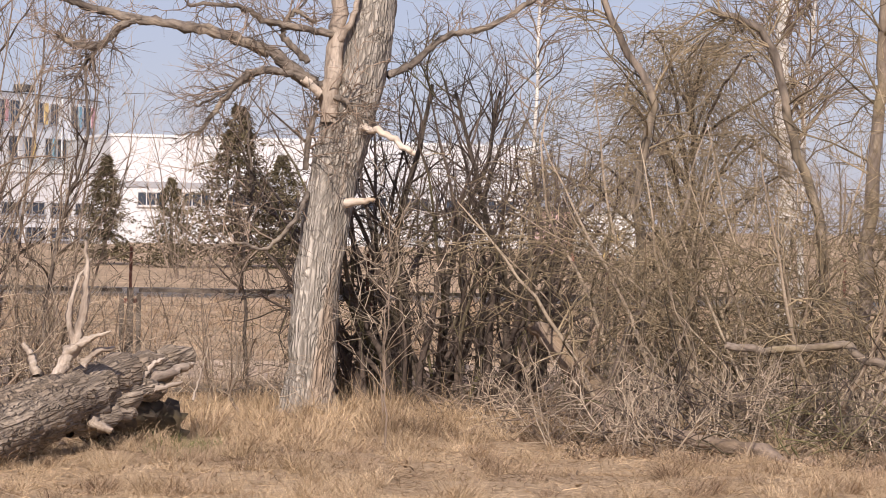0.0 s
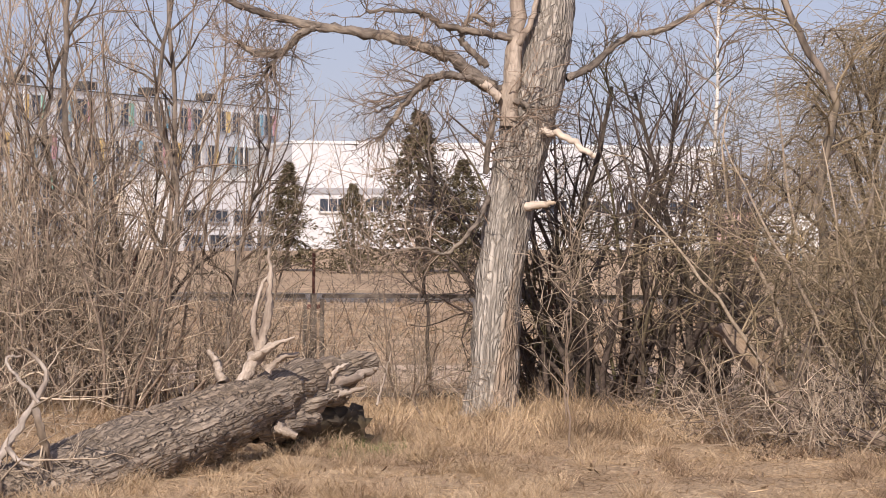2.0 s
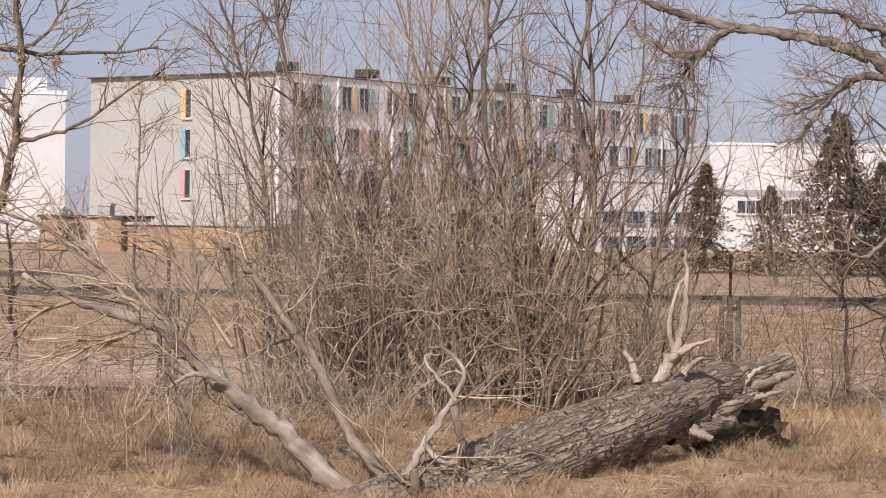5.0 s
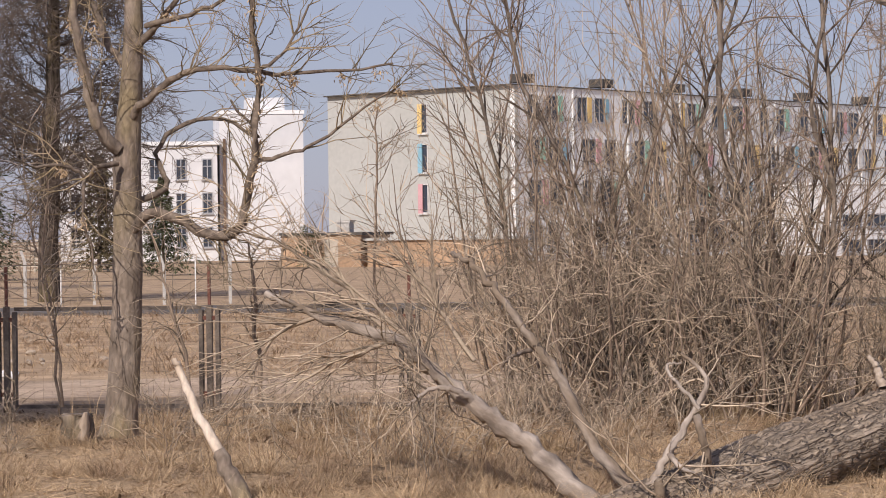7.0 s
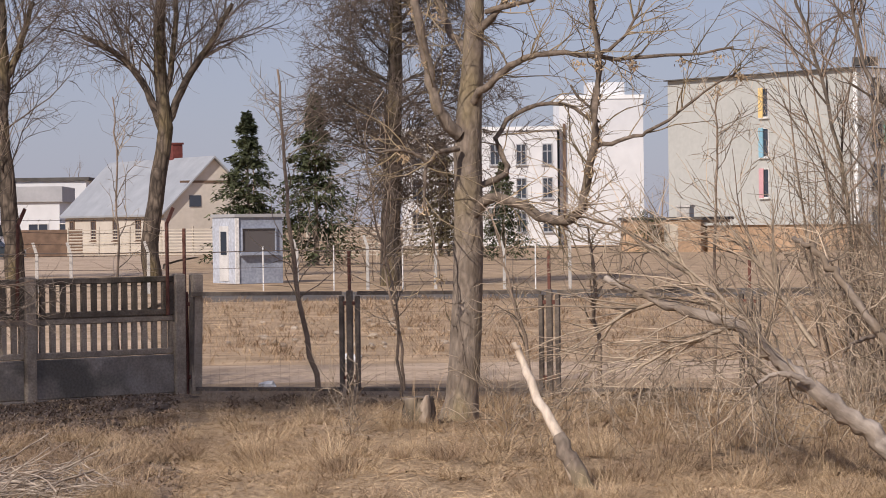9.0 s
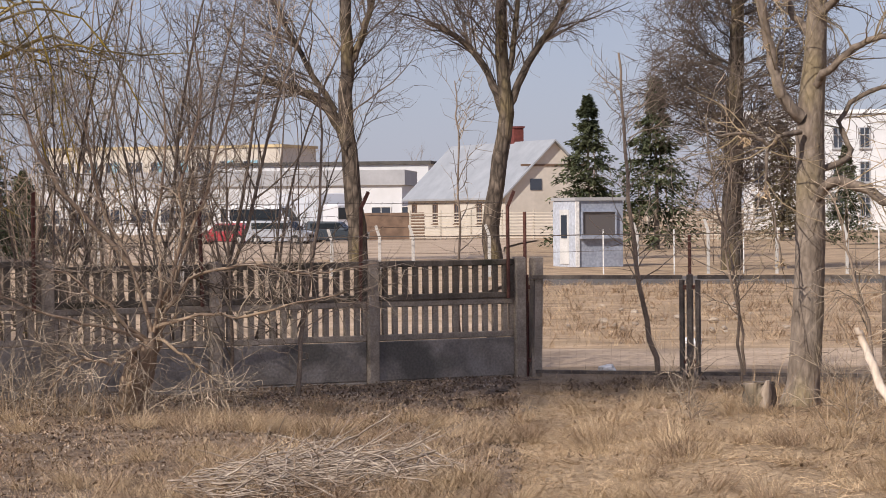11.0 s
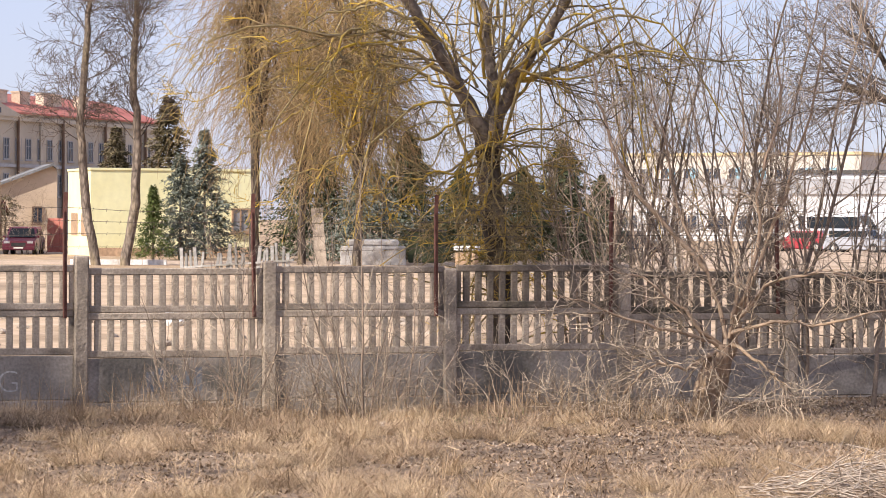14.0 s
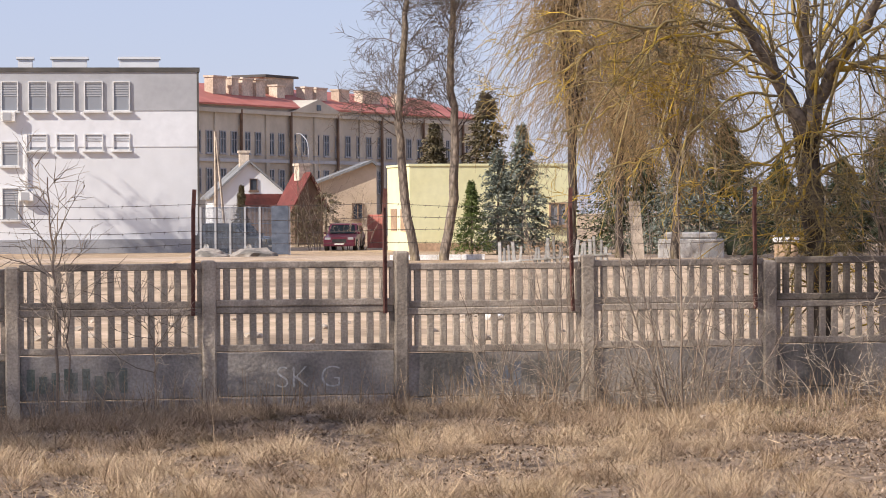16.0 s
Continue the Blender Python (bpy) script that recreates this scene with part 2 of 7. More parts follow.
WHITE_PAINT = mat("white_paint", (0.74, 0.73, 0.70), (0.82, 0.81, 0.79), 2.0, 0.6, fine=12.0, c=(0.62, 0.60, 0.56))
BOARD = mat("pale_boards", (0.46, 0.40, 0.32), (0.60, 0.54, 0.45), 1.5, 0.9, 0.003, piece=0.12)
BROWN_WOOD = mat("brown_boards", (0.13, 0.085, 0.06), (0.20, 0.13, 0.09), 1.5, 0.85)
FRAME = mat("window_frames", (0.60, 0.59, 0.57), (0.70, 0.69, 0.67), 2.0, 0.6)
PANE = glass("window_glass")
PANE_PALE = glass("curtained_glass", (0.26, 0.27, 0.29))
CARGLASS = glass("car_glass", (0.02, 0.025, 0.03))
TYRE = mat("tyre_rubber", (0.02, 0.02, 0.02), (0.035, 0.035, 0.035), 5.0, 0.8)
HUE = {
    "green": mat("mint_reveal", (0.30, 0.56, 0.45), (0.36, 0.62, 0.50), 1.0, 0.8),
    "blue": mat("sky_blue_reveal", (0.24, 0.45, 0.55), (0.28, 0.50, 0.62), 1.0, 0.8),
    "yellow": mat("yellow_reveal", (0.76, 0.54, 0.22), (0.82, 0.60, 0.26), 1.0, 0.8),
    "pink": mat("pink_reveal", (0.62, 0.34, 0.36), (0.68, 0.40, 0.42), 1.0, 0.8),
    "white": WHITE_PAINT,
}

# ---- builders ----


def part(name, bm, material, parent=None, label="", smooth=False):
    """Links a bmesh as one mesh object, under a thing if one is given."""
    me = bpy.data.meshes.new(name)
    bm.to_mesh(me)
    bm.free()
    me.materials.append(material)
    if smooth:
        me.shade_smooth()
    ob = new(name, me)
    ob.parent = parent
    return tagged(ob, label)


def thing(name, place, rz=0.0, label="", category="", group="", kind=""):
    ob = new(name)
    ob.empty_display_size = 0.2
    ob.matrix_world = pose(*place, 0, 0, rz)
    return tagged(ob, label, category, group, kind)


def box(bm, x0, y0, z0, x1, y1, z1, bevel=0.0):
    r = bmesh.ops.create_cube(bm, size=1, matrix=Matrix.Translation(((x0 + x1) / 2, (y0 + y1) / 2, (z0 + z1) / 2)) @ Matrix.Diagonal((x1 - x0, y1 - y0, z1 - z0, 1)))
    if bevel:
        es = list({e for v in r["verts"] for e in v.link_edges})
        bmesh.ops.bevel(bm, geom=es, offset=bevel, segments=1, affect="EDGES")
    return bm


def boxed(*a, bevel=0.0):
    return box(bmesh.new(), *a, bevel=bevel)


def mesh_of(name, verts, quads, material, smooth=True):
    """A mesh of quads from arrays."""
    verts, quads = np.asarray(verts, np.float32), np.asarray(quads, np.int32)
    me = bpy.data.meshes.new(name)
    me.vertices.add(len(verts))
    me.vertices.foreach_set("co", verts.ravel())
    me.loops.add(quads.size)
    me.loops.foreach_set("vertex_index", quads.ravel())
    me.polygons.add(len(quads))
    me.polygons.foreach_set("loop_start", np.arange(0, quads.size, 4, dtype=np.int32))
    me.update(calc_edges=True)
    if smooth:
        me.shade_smooth()
    me.materials.append(material)
    return me


class Tubes:
    """Collects bent, tapering rods and makes one mesh of them."""

    def __init__(self):
        self.sets = {}

    def add(self, pts, radii, sides=3):
        pts = np.asarray(pts, np.float64)
        self.sets.setdefault((len(pts), sides), []).append((pts, np.asarray(radii, np.float64)))

    def mesh(self, name, material, rough=0.0):
        allv, allq, base = [], [], 0
        rng = np.random.default_rng(5)
        for (n, s), items in self.sets.items():
            P = np.stack([i[0] for i in items])
            R = np.stack([i[1] for i in items])
            T = np.gradient(P, axis=1)
            T /= np.linalg.norm(T, axis=2, keepdims=True) + 1e-9
            mean = T.mean(1, keepdims=True)
            ref = np.where(np.abs(mean[..., 2:3]) < 0.8, np.array([0, 0, 1.0]), np.array([1.0, 0, 0]))
            U = np.cross(T, ref)
            U /= np.linalg.norm(U, axis=2, keepdims=True) + 1e-9
            V = np.cross(T, U)
            a = np.arange(s) * 2 * np.pi / s
            rr = R[:, :, None] * (1 + rough * rng.uniform(-1, 1, (len(items), n, s)) if rough else np.ones((1, 1, s)))
            ring = P[:, :, None, :] + rr[..., None] * (U[:, :, None, :] * np.cos(a)[None, None, :, None] + V[:, :, None, :] * np.sin(a)[None, None, :, None])
            m = len(items)
            idx = base + np.arange(m * n * s).reshape(m, n, s)
            q = np.stack([idx[:, :-1], np.roll(idx, -1, 2)[:, :-1], np.roll(idx, -1, 2)[:, 1:], idx[:, 1:]], -1)
            allv.append(ring.reshape(-1, 3))
            allq.append(q.reshape(-1, 4))
            base += m * n * s
        return mesh_of(name, np.concatenate(allv), np.concatenate(allq), material)


def smooth_line(pts, n):
    """A smooth line of n points through a few given ones."""
    pts = np.asarray([tuple(p) for p in pts], float)
    k = len(pts)
    u = np.linspace(0, k - 1, n)
    ext = np.vstack([2 * pts[0] - pts[1], pts, 2 * pts[-1] - pts[-2]])
    out = []
    for v in u:
        i = min(int(v), k - 2)
        f = v - i
        a, b, c, d = ext[i], ext[i + 1], ext[i + 2], ext[i + 3]
        out.append(0.5 * ((2 * b) + (c - a) * f + (2 * a - 5 * b + 4 * c - d) * f * f + (3 * b - a - 3 * c + d) * f ** 3))
    return np.array(out)


def rod(tb, rng, start, way, length, r0, n, wander, lift, sides, tip=0.25):
    """One wandering branch; lift > 0 turns up, < 0 hangs. Returns its points and radii."""
    p = np.array(start, float)
    d = np.array(way, float)
    d /= np.linalg.norm(d)
    pts = [p.copy()]
    step = length / (n - 1)
    for _ in range(n - 1):
        d = d + rng.normal(0, wander, 3)
        d[2] += lift
        d /= np.linalg.norm(d)
        p = p + d * step
        pts.append(p.copy())
    pts = np.array(pts)
    radii = r0 * np.linspace(1, tip, n)
    tb.add(pts, radii, sides)
    return pts, radii


RMIN = [0.0044]


def branch_out(tbs, rng, pts, radii, spec, level=0):
    """Side branches along a line. spec: a list per level of (count, length, spread, wander, lift, first, sides, points)."""
    if level >= len(spec):
        return
    count, length, spread, wander, lift, first, sides, n = spec[level]
    m = len(pts)
    k = rng.poisson(count) if count < 4 else int(count * rng.uniform(0.8, 1.2))
    for _ in range(k):
        u = rng.uniform(first, 1.0) ** 0.9
        f = u * (m - 1)
        i = min(int(f), m - 2)
        p = pts[i] + (pts[i + 1] - pts[i]) * (f - i)
        t = pts[i + 1] - pts[i]
        t = t / (np.linalg.norm(t) + 1e-9)
        side = rng.normal(0, 1, 3)
        side -= t * side.dot(t)
        side /= np.linalg.norm(side) + 1e-9
        way = t * math.cos(spread) + side * math.sin(spread)
        r = max(min(radii[i] * 0.6, length * 0.0095), RMIN[0])
        q, rr = rod(tbs[min(level, len(tbs) - 1)], rng, p, way, length * rng.uniform(0.55, 1.25) * (1.15 - 0.5 * u), r, n, wander * 1.3, lift, sides)
        branch_out(tbs, rng, q, rr, spec, level + 1)


def limb(tb, line, r0, r1, sides=7, n=None, power=1.0):
    n = n or 3 * len(line) + 2
    pts = smooth_line(line, n)
    radii = r0 + (r1 - r0) * np.linspace(0, 1, n) ** power
    crook = np.random.default_rng(int(abs(pts[0, 0] * 977 + pts[-1, 2] * 331)) + 1)
    pts[1:-1] += crook.normal(0, 1, (n - 2, 3)) * np.minimum(0.10 * radii[1:-1, None] + 0.012, 0.15 * np.linalg.norm(pts[1] - pts[0]))
    tb.add(pts, radii, sides)
    return pts, radii


def way(points, base=(0, 0, 0)):
    """Places from bearing, distance and height, seen from a base."""
    return [at(*p) - Vector(base) for p in points]


def finish(tb, name, material, parent, label="", rough=0.0):
    ob = new(name, tb.mesh(name, material, rough))
    ob.parent = parent
    return tagged(ob, label, kind="stuff" if name == "crown" else "")


def along(ob, a, b):
    """Turns a part's own z axis along a line, so that its grain runs that way."""
    d = Vector(tuple(b)) - Vector(tuple(a))
    rot = Vector((0, 0, 1)).rotation_difference(d).to_matrix().to_4x4()
    ob.data.transform(rot.inverted())
    ob.matrix_basis = rot
    return ob


def limb_part(name, line, r0, r1, material, parent, sides=8, rough=0.08, label="", n=None):
    """One limb as a part of its own. Returns its points and radii."""
    tb = Tubes()
    q = limb(tb, line, r0, r1, sides, n)
    along(finish(tb, name, material, parent, label, rough), q[0][0], q[0][-1])
    return q


def trunk_part(name, line, prof, material, parent, sides=20, rough=0.05, n=50, label=""):
    """A trunk whose radius follows (place along it, radius) pairs."""
    tb = Tubes()
    q = smooth_line(line, n)
    tb.add(q, np.interp(np.linspace(0, 1, n), [p[0] for p in prof], [p[1] for p in prof]), sides)
    along(finish(tb, name, material, parent, label, rough), q[0], q[-1])
    return q


# ---- the ground ----


def lie(x, y):
    """Height of the ground: flat land, slightly uneven near the camera."""
    d = math.hypot(x, y)
    near = max(0.0, min(1.0, (36 - d) / 6))
    z = near * 0.09 * noise.noise((x * 0.35, y * 0.35, 0.0)) + near * (0.07 * noise.noise((x * 0.9, y * 0.9, 7.0)) + 0.04 * noise.noise((x * 1.9, y * 1.9, 3.0)))
    return z + 0.05 * noise.noise((x * 0.05, y * 0.05, 9.0)) * (1 if d < 200 else 0)


rings = [0.0, 4, 8, 12, 15] + [15 + 0.35 * i for i in range(1, 60)] + [37, 38, 40, 42, 45, 48, 52, 56, 60, 66, 72, 80, 90, 100, 115, 130, 150, 180, 220, 280, 360, 500, 800, 1400, 2500]
gv, gq = [], []
turns = [-180 + 6 * i for i in range(27)] + [-20 + 0.6 * i for i in range(150)] + [70 + 5 * i for i in range(22)]
for r in rings:
    for b in turns:
        x, y = -math.sin(radians(b)) * r, math.cos(radians(b)) * r
        gv.append((x, y, lie(x, y)))
nb = len(turns)
for i in range(len(rings) - 1):
    for j in range(nb):
        k = (j + 1) % nb
        gq.append((i * nb + j, i * nb + k, (i + 1) * nb + k, (i + 1) * nb + j))
ground = new("ground", mesh_of("ground", gv, gq, GROUND))
ground.data.flip_normals()
tagged(ground, "dry tan meadow ground with matted winter grass", "ground", kind="structure")


def patch(name, b0, b1, d0, d1, material, label, z=0.07, nb=40, nd=4):
    """A sheet of other ground, a little above the meadow, with ragged edges."""
    v, q = [], []
    for i in range(nd + 1):
        for j in range(nb + 1):
            b = b0 + (b1 - b0) * j / nb
            dd = d0(b) + (d1(b) - d0(b)) * i / nd
            if j in (0, nb):
                b += 1.3 * noise.noise((dd * 0.6, j, 4.0)) + 0.5 * noise.noise((dd * 2.1, j, 4.0))
            if i in (0, nd):
                dd += 0.6 * noise.noise((b * 1.3, i, 2.0)) * dd / 60
            p = at(b, dd)
            v.append((p.x, p.y, lie(p.x, p.y) + (z if 0 < i < nd else -0.03)))
    for i in range(nd):
        for j in range(nb):
            q.append((i * (nb + 1) + j, (i + 1) * (nb + 1) + j, (i + 1) * (nb + 1) + j + 1, i * (nb + 1) + j + 1))
    me = mesh_of(name, v, q, material)
    me.flip_normals()
    return tagged(new(name, me), label, "ground", kind="structure")


patch("dirt_track", -12, 30.5, lambda b: 35.2, lambda b: 40.0, TRACK, "pale worn dirt track behind the fences", nb=80)
patch("sandy_yard", 31.5, 66, lambda b: 36, lambda b: 108, SAND, "sandy bare yard with stones behind the concrete fence", 0.08, 60, 8)
patch("dark_verge", -12, 31, lambda b: 72, lambda b: 84, ASPHALT, "dark strip of old asphalt beyond the meadow", 0.06, 60, 3)
patch("access_road", 44, 66, lambda b: 116, lambda b: 128, TRACK, "pale concrete access road in front of the buildings", 0.09, 30, 3)
patch("parking_yard", 31, 44, lambda b: 112, lambda b: 200, TRACK, "pale gravel yard before the house and the vans", 0.09, 30, 5)


patch("leafy_bank", 31, 64, lambda b: 16.5, lambda b: 28.3 / math.cos(radians(62 - b)), SOIL, "dark leaf-strewn bank before the concrete fence", 0.02, 200, 60)
patch("matted_turf", -12, 31.6, lambda b: 16.5, lambda b: 33.5, TURF, "matted straw-coloured turf before the iron fence", 0.012, 260, 70)
# dark soil sheet puts the thicket's shade into the ground colour
patch("leafy_bank", -12, -2.6, lambda b: 24.2, lambda b: 32.0, SOIL, "dark leaf-strewn ground under the willow thicket", 0.02, 60, 30)


def blades(name, rng, spots, material, length, width, lean, label, flat=False):
    """Grass: bent, tapering blades at the spots given; spots of a tussock also hold a way to lean and a growth."""
    n = len(spots)
    full = np.array(spots)
    p = full[:, :3]
    a = rng.uniform(0, 2 * np.pi, n)
    l = length * rng.uniform(0.45, 1.3, n)
    if full.shape[1] > 3:
        a = full[:, 3] + rng.normal(0, 0.9, n)
        l = l * full[:, 4]
    le = np.clip(rng.normal(lean, 0.3, n), 0.05, 1.5)
    w = width * rng.uniform(0.7, 1.3, n)
    out = np.stack([np.cos(a), np.sin(a), np.zeros(n)], 1)
    sd = rng.uniform(0, 2 * np.pi, n)
    side = np.stack([np.cos(sd), np.sin(sd), np.zeros(n)], 1) * w[:, None] * 0.5
    up = np.array([0, 0, 1.0])
    mid = p + out * (l * 0.5 * np.sin(le * 0.6))[:, None] + up * (l * 0.5 * np.cos(le * 0.6))[:, None]
    tip = mid + out * (l * 0.5 * np.sin(le * 1.35))[:, None] + up * (l * 0.5 * np.cos(le * 1.35))[:, None]
    tip[:, 2] = np.maximum(tip[:, 2], p[:, 2] + 0.012)
    if flat:
        tip = p + out * l[:, None] + up * (rng.uniform(0.08, 1.0, n) * min(0.06, 1.3 * length))[:, None]
        q0 = p + up * 0.012
        w2 = np.stack([-np.sin(a), np.cos(a), rng.normal(0, 0.6, n)], 1) * w[:, None] * 0.5
        v = np.stack([q0 - w2, q0 + w2, tip + w2 * 0.5, tip - w2 * 0.5], 1).reshape(-1, 3)
        return tagged(new(name, mesh_of(name, v, np.arange(4 * n).reshape(-1, 4), material, False)), label, "grass", kind="stuff")
    v = np.stack([p - side, p + side, mid - side * 0.8, mid + side * 0.8, tip - side * 0.2, tip + side * 0.2], 1).reshape(-1, 3)
    i = np.arange(n)[:, None] * 6
    q = np.concatenate([i + np.array([[0, 1, 3, 2]]), i + np.array([[2, 3, 5, 4]])])
    return tagged(new(name, mesh_of(name, v, q, material, False)), label, "grass", kind="stuff")


def scatter(rng, n, b0, b1, d0, d1, keep=None):
    """Spots on the ground, even over the area."""
    out = []
    while len(out) < n:
        b, d = rng.uniform(b0, b1), math.sqrt(rng.uniform(d0 * d0, d1 * d1))
        p = at(b, d)
        if keep is None or keep(b, d, p) > rng.random():
            out.append((p.x, p.y, lie(p.x, p.y)))
    return out


def tufts(rng, centres, each, spread):
    """Spots of tussocks: each blade leans outwards, and each tussock has its own size."""
    out = []
    for x, y, z in centres:
        grow = rng.uniform(0.6, 1.3)
        comb = rng.uniform(0, 6.283)
        for _ in range(int(each * rng.uniform(0.5, 1.5) * grow)):
            a, r = rng.uniform(0, 6.283), spread * grow * rng.random() ** 0.7
            out.append((x + r * math.cos(a), y + r * math.sin(a), z, a if rng.random() < 0.35 else comb, grow))
    return out


rg = np.random.default_rng(11)
patchy = lambda b, d, p: 0.35 + 0.65 * max(0, min(1, 0.5 + 1.4 * noise.noise((p.x * 0.5, p.y * 0.5, 5.0))))
blades("dead_grass", rg, scatter(rg, 70000, -10.5, 31, 17.5, 33, patchy), GRASS, 0.15, 0.0034, 1.15, "matted dry straw-coloured grass")
litter_part = lambda b, d, p: 0.25 + 0.75 * max(0, min(1, 0.45 + 1.6 * noise.noise((p.x * 0.6, p.y * 0.6, 15.0))))
clumpy = lambda b, d, p: max(0.04, min(1, 0.26 + 1.5 * noise.noise((p.x * 0.9, p.y * 0.9, 31.0)) + 1.0 * noise.noise((p.x * 0.3, p.y * 0.3, 41.0)))) * (1.0 if d < 26.5 else 0.45)
by_fence = lambda b, d, p: clumpy(b, d, p) + (0.5 if d > 26 and b > 44 else 0.0)
blades("dead_grass", rg, scatter(rg, 9000, 31, 62.5, 17.5, 31, litter_part), GRASS, 0.13, 0.0045, 1.0, "thin dry grass over leaf litter by the fence")
blades("dead_grass", rg, tufts(rg, scatter(rg, 560, 30, 62.5, 17.6, 28, by_fence), 130, 0.09), TUFT_BROWN, 0.32, 0.0028, 1.4, "brown standing tussocks of old grass")
blades("dead_grass", rg, tufts(rg, scatter(rg, 430, 30, 62.5, 17.6, 28, by_fence), 130, 0.09), TUFT, 0.32, 0.0028, 1.4, "pale standing tussocks of dry grass")
blades("dead_grass", rg, tufts(rg, scatter(rg, 480, -10, 30, 17.6, 30.5, patchy), 130, 0.12), TUFT, 0.33, 0.0028, 1.3, "tall pale tussocks of dry grass")
blades("dead_grass", rg, tufts(rg, scatter(rg, 360, -10, 30, 17.6, 30.5, patchy), 130, 0.12), TUFT_BROWN, 0.31, 0.0028, 1.3, "brown tussocks of old grass")
blades("dead_grass", rg, tufts(rg, scatter(rg, 150, -6, 8, 25.4, 29.4, patchy), 40, 0.2), GRASS, 0.36, 0.005, 1.05, "long bleached hay leaning round the poplar")
mat_all = lambda b, d, p: 0.45 + 0.55 * max(0, min(1, 0.5 + 1.2 * noise.noise((p.x * 0.8, p.y * 0.8, 25.0))))
blades("grass_mat", rg, scatter(rg, 120000, -10.5, 31, 17.4, 31.5, mat_all), GRASS, 0.14, 0.004, 1.45, "flat matted layer of old straw", True)
blades("grass_mat", rg, scatter(rg, 13000, 31, 62.5, 17.4, 31.5, litter_part), GRASS, 0.11, 0.006, 1.45, "thin flat layer of old straw", True)
leafy = lambda b, d, p: min(1, 0.45 + max(0, d - 20) / 9) if d < 28.1 / math.cos(radians(62 - b)) else 0.0
blades("leaf_litter", rg, scatter(rg, 88000, 31, 62.5, 17.4, 33, leafy), LITTER, 0.035, 0.02, 1.2, "brown fallen leaves", True)
blades("leaf_litter", rg, scatter(rg, 32000, 31, 62.5, 17.4, 33, leafy), LITTER_PALE, 0.03, 0.016, 1.2, "bleached fallen leaves", True)
blades("leaf_litter", rg, scatter(rg, 14000, -11, -2.6, 24.2, 32), LITTER, 0.05, 0.026, 1.2, "brown fallen leaves under the willows", True)
blades("leaf_litter", rg, scatter(rg, 9000, -3, 30, 21, 32, lambda b, d, p: 0.15 + max(0, d - 26) / 6), LITTER, 0.05, 0.026, 1.2, "brown fallen leaves among the grass", True)
blades("meadow_grass", rg, scatter(rg, 40000, -10.5, 31, 40.5, 74, patchy), GRASS, 0.15, 0.009, 1.2, "dry meadow grass behind the fence")
blades("meadow_grass", rg, tufts(rg, scatter(rg, 800, -10.5, 31, 40.5, 74, patchy), 26, 0.2), TUFT_BROWN, 0.34, 0.010, 1.2, "brown meadow tussocks behind the fence")
blades("meadow_grass", rg, scatter(rg, 9000, 31.5, 62, 37, 80, lambda b, d, p: 0.15 + max(0, noise.noise((p.x * 0.25, p.y * 0.25, 51.0)))), TUFT, 0.14, 0.010, 1.3, "thin dry grass on the sandy yard")

blades("green_grass", rg, scatter(rg, 260, 4.6, 6.3, 23.2, 24.4), GREEN, 0.12, 0.006, 0.6, "small patch of fresh green grass by the log")
blades("green_grass", rg, scatter(rg, 260, 43, 47, 26.5, 28.2), GREEN, 0.10, 0.006, 0.6, "thin fresh green grass under the fence")
DRYSTEM = mat("dry_weed_stems", (0.24, 0.165, 0.10), (0.38, 0.27, 0.17), 2.0, 0.85, island=0.4)
blades("dry_weeds", rg, scatter(rg, 560, 13.5, 26, 21.5, 29.5, patchy), DRYSTEM, 0.6, 0.007, 0.45, "standing dry brown weed stems")
blades("dry_weeds", rg, scatter(rg, 800, -9, 13, 28.5, 32.5, patchy), DRYSTEM, 0.55, 0.008, 0.25, "standing dry brown weed stems")
blades("dry_weeds", rg, scatter(rg, 1300, 31, 62.5, 17.8, 27.5), DRYSTEM, 0.42, 0.006, 0.9, "bent dry brown stems in the litter")
blades("dry_weeds", rg, scatter(rg, 1000, 40, 62, 27.0, 28.3), DRYSTEM, 0.45, 0.007, 0.3, "standing dry brown weed stems by the fence")


# ---- the concrete panel fence ----
FOOT, PERP, STEP = 62.0, 28.24, 2.06
fence_dir = at(FOOT + 90, 1.0)
fence_foot = at(FOOT, PERP)
fence_turn = math.degrees(math.atan2(fence_dir.y, fence_dir.x))


def fence_post(k):
    """Base of the k-th post, counted from the gate."""
    p = fence_foot + fence_dir * (-16.97 + STEP * k)
    return p


slat_mesh = {}


def slat_data(w, h, surface):
    key = (w, h, surface.name)
    if key not in slat_mesh:
        bm = boxed(-w / 2, -0.025, 0, w / 2, 0.025, h, bevel=0.008)
        me = bpy.data.meshes.new("slat")
        bm.to_mesh(me)
        bm.free()
        me.materials.append(surface)
        slat_mesh[key] = me
    return slat_mesh[key]


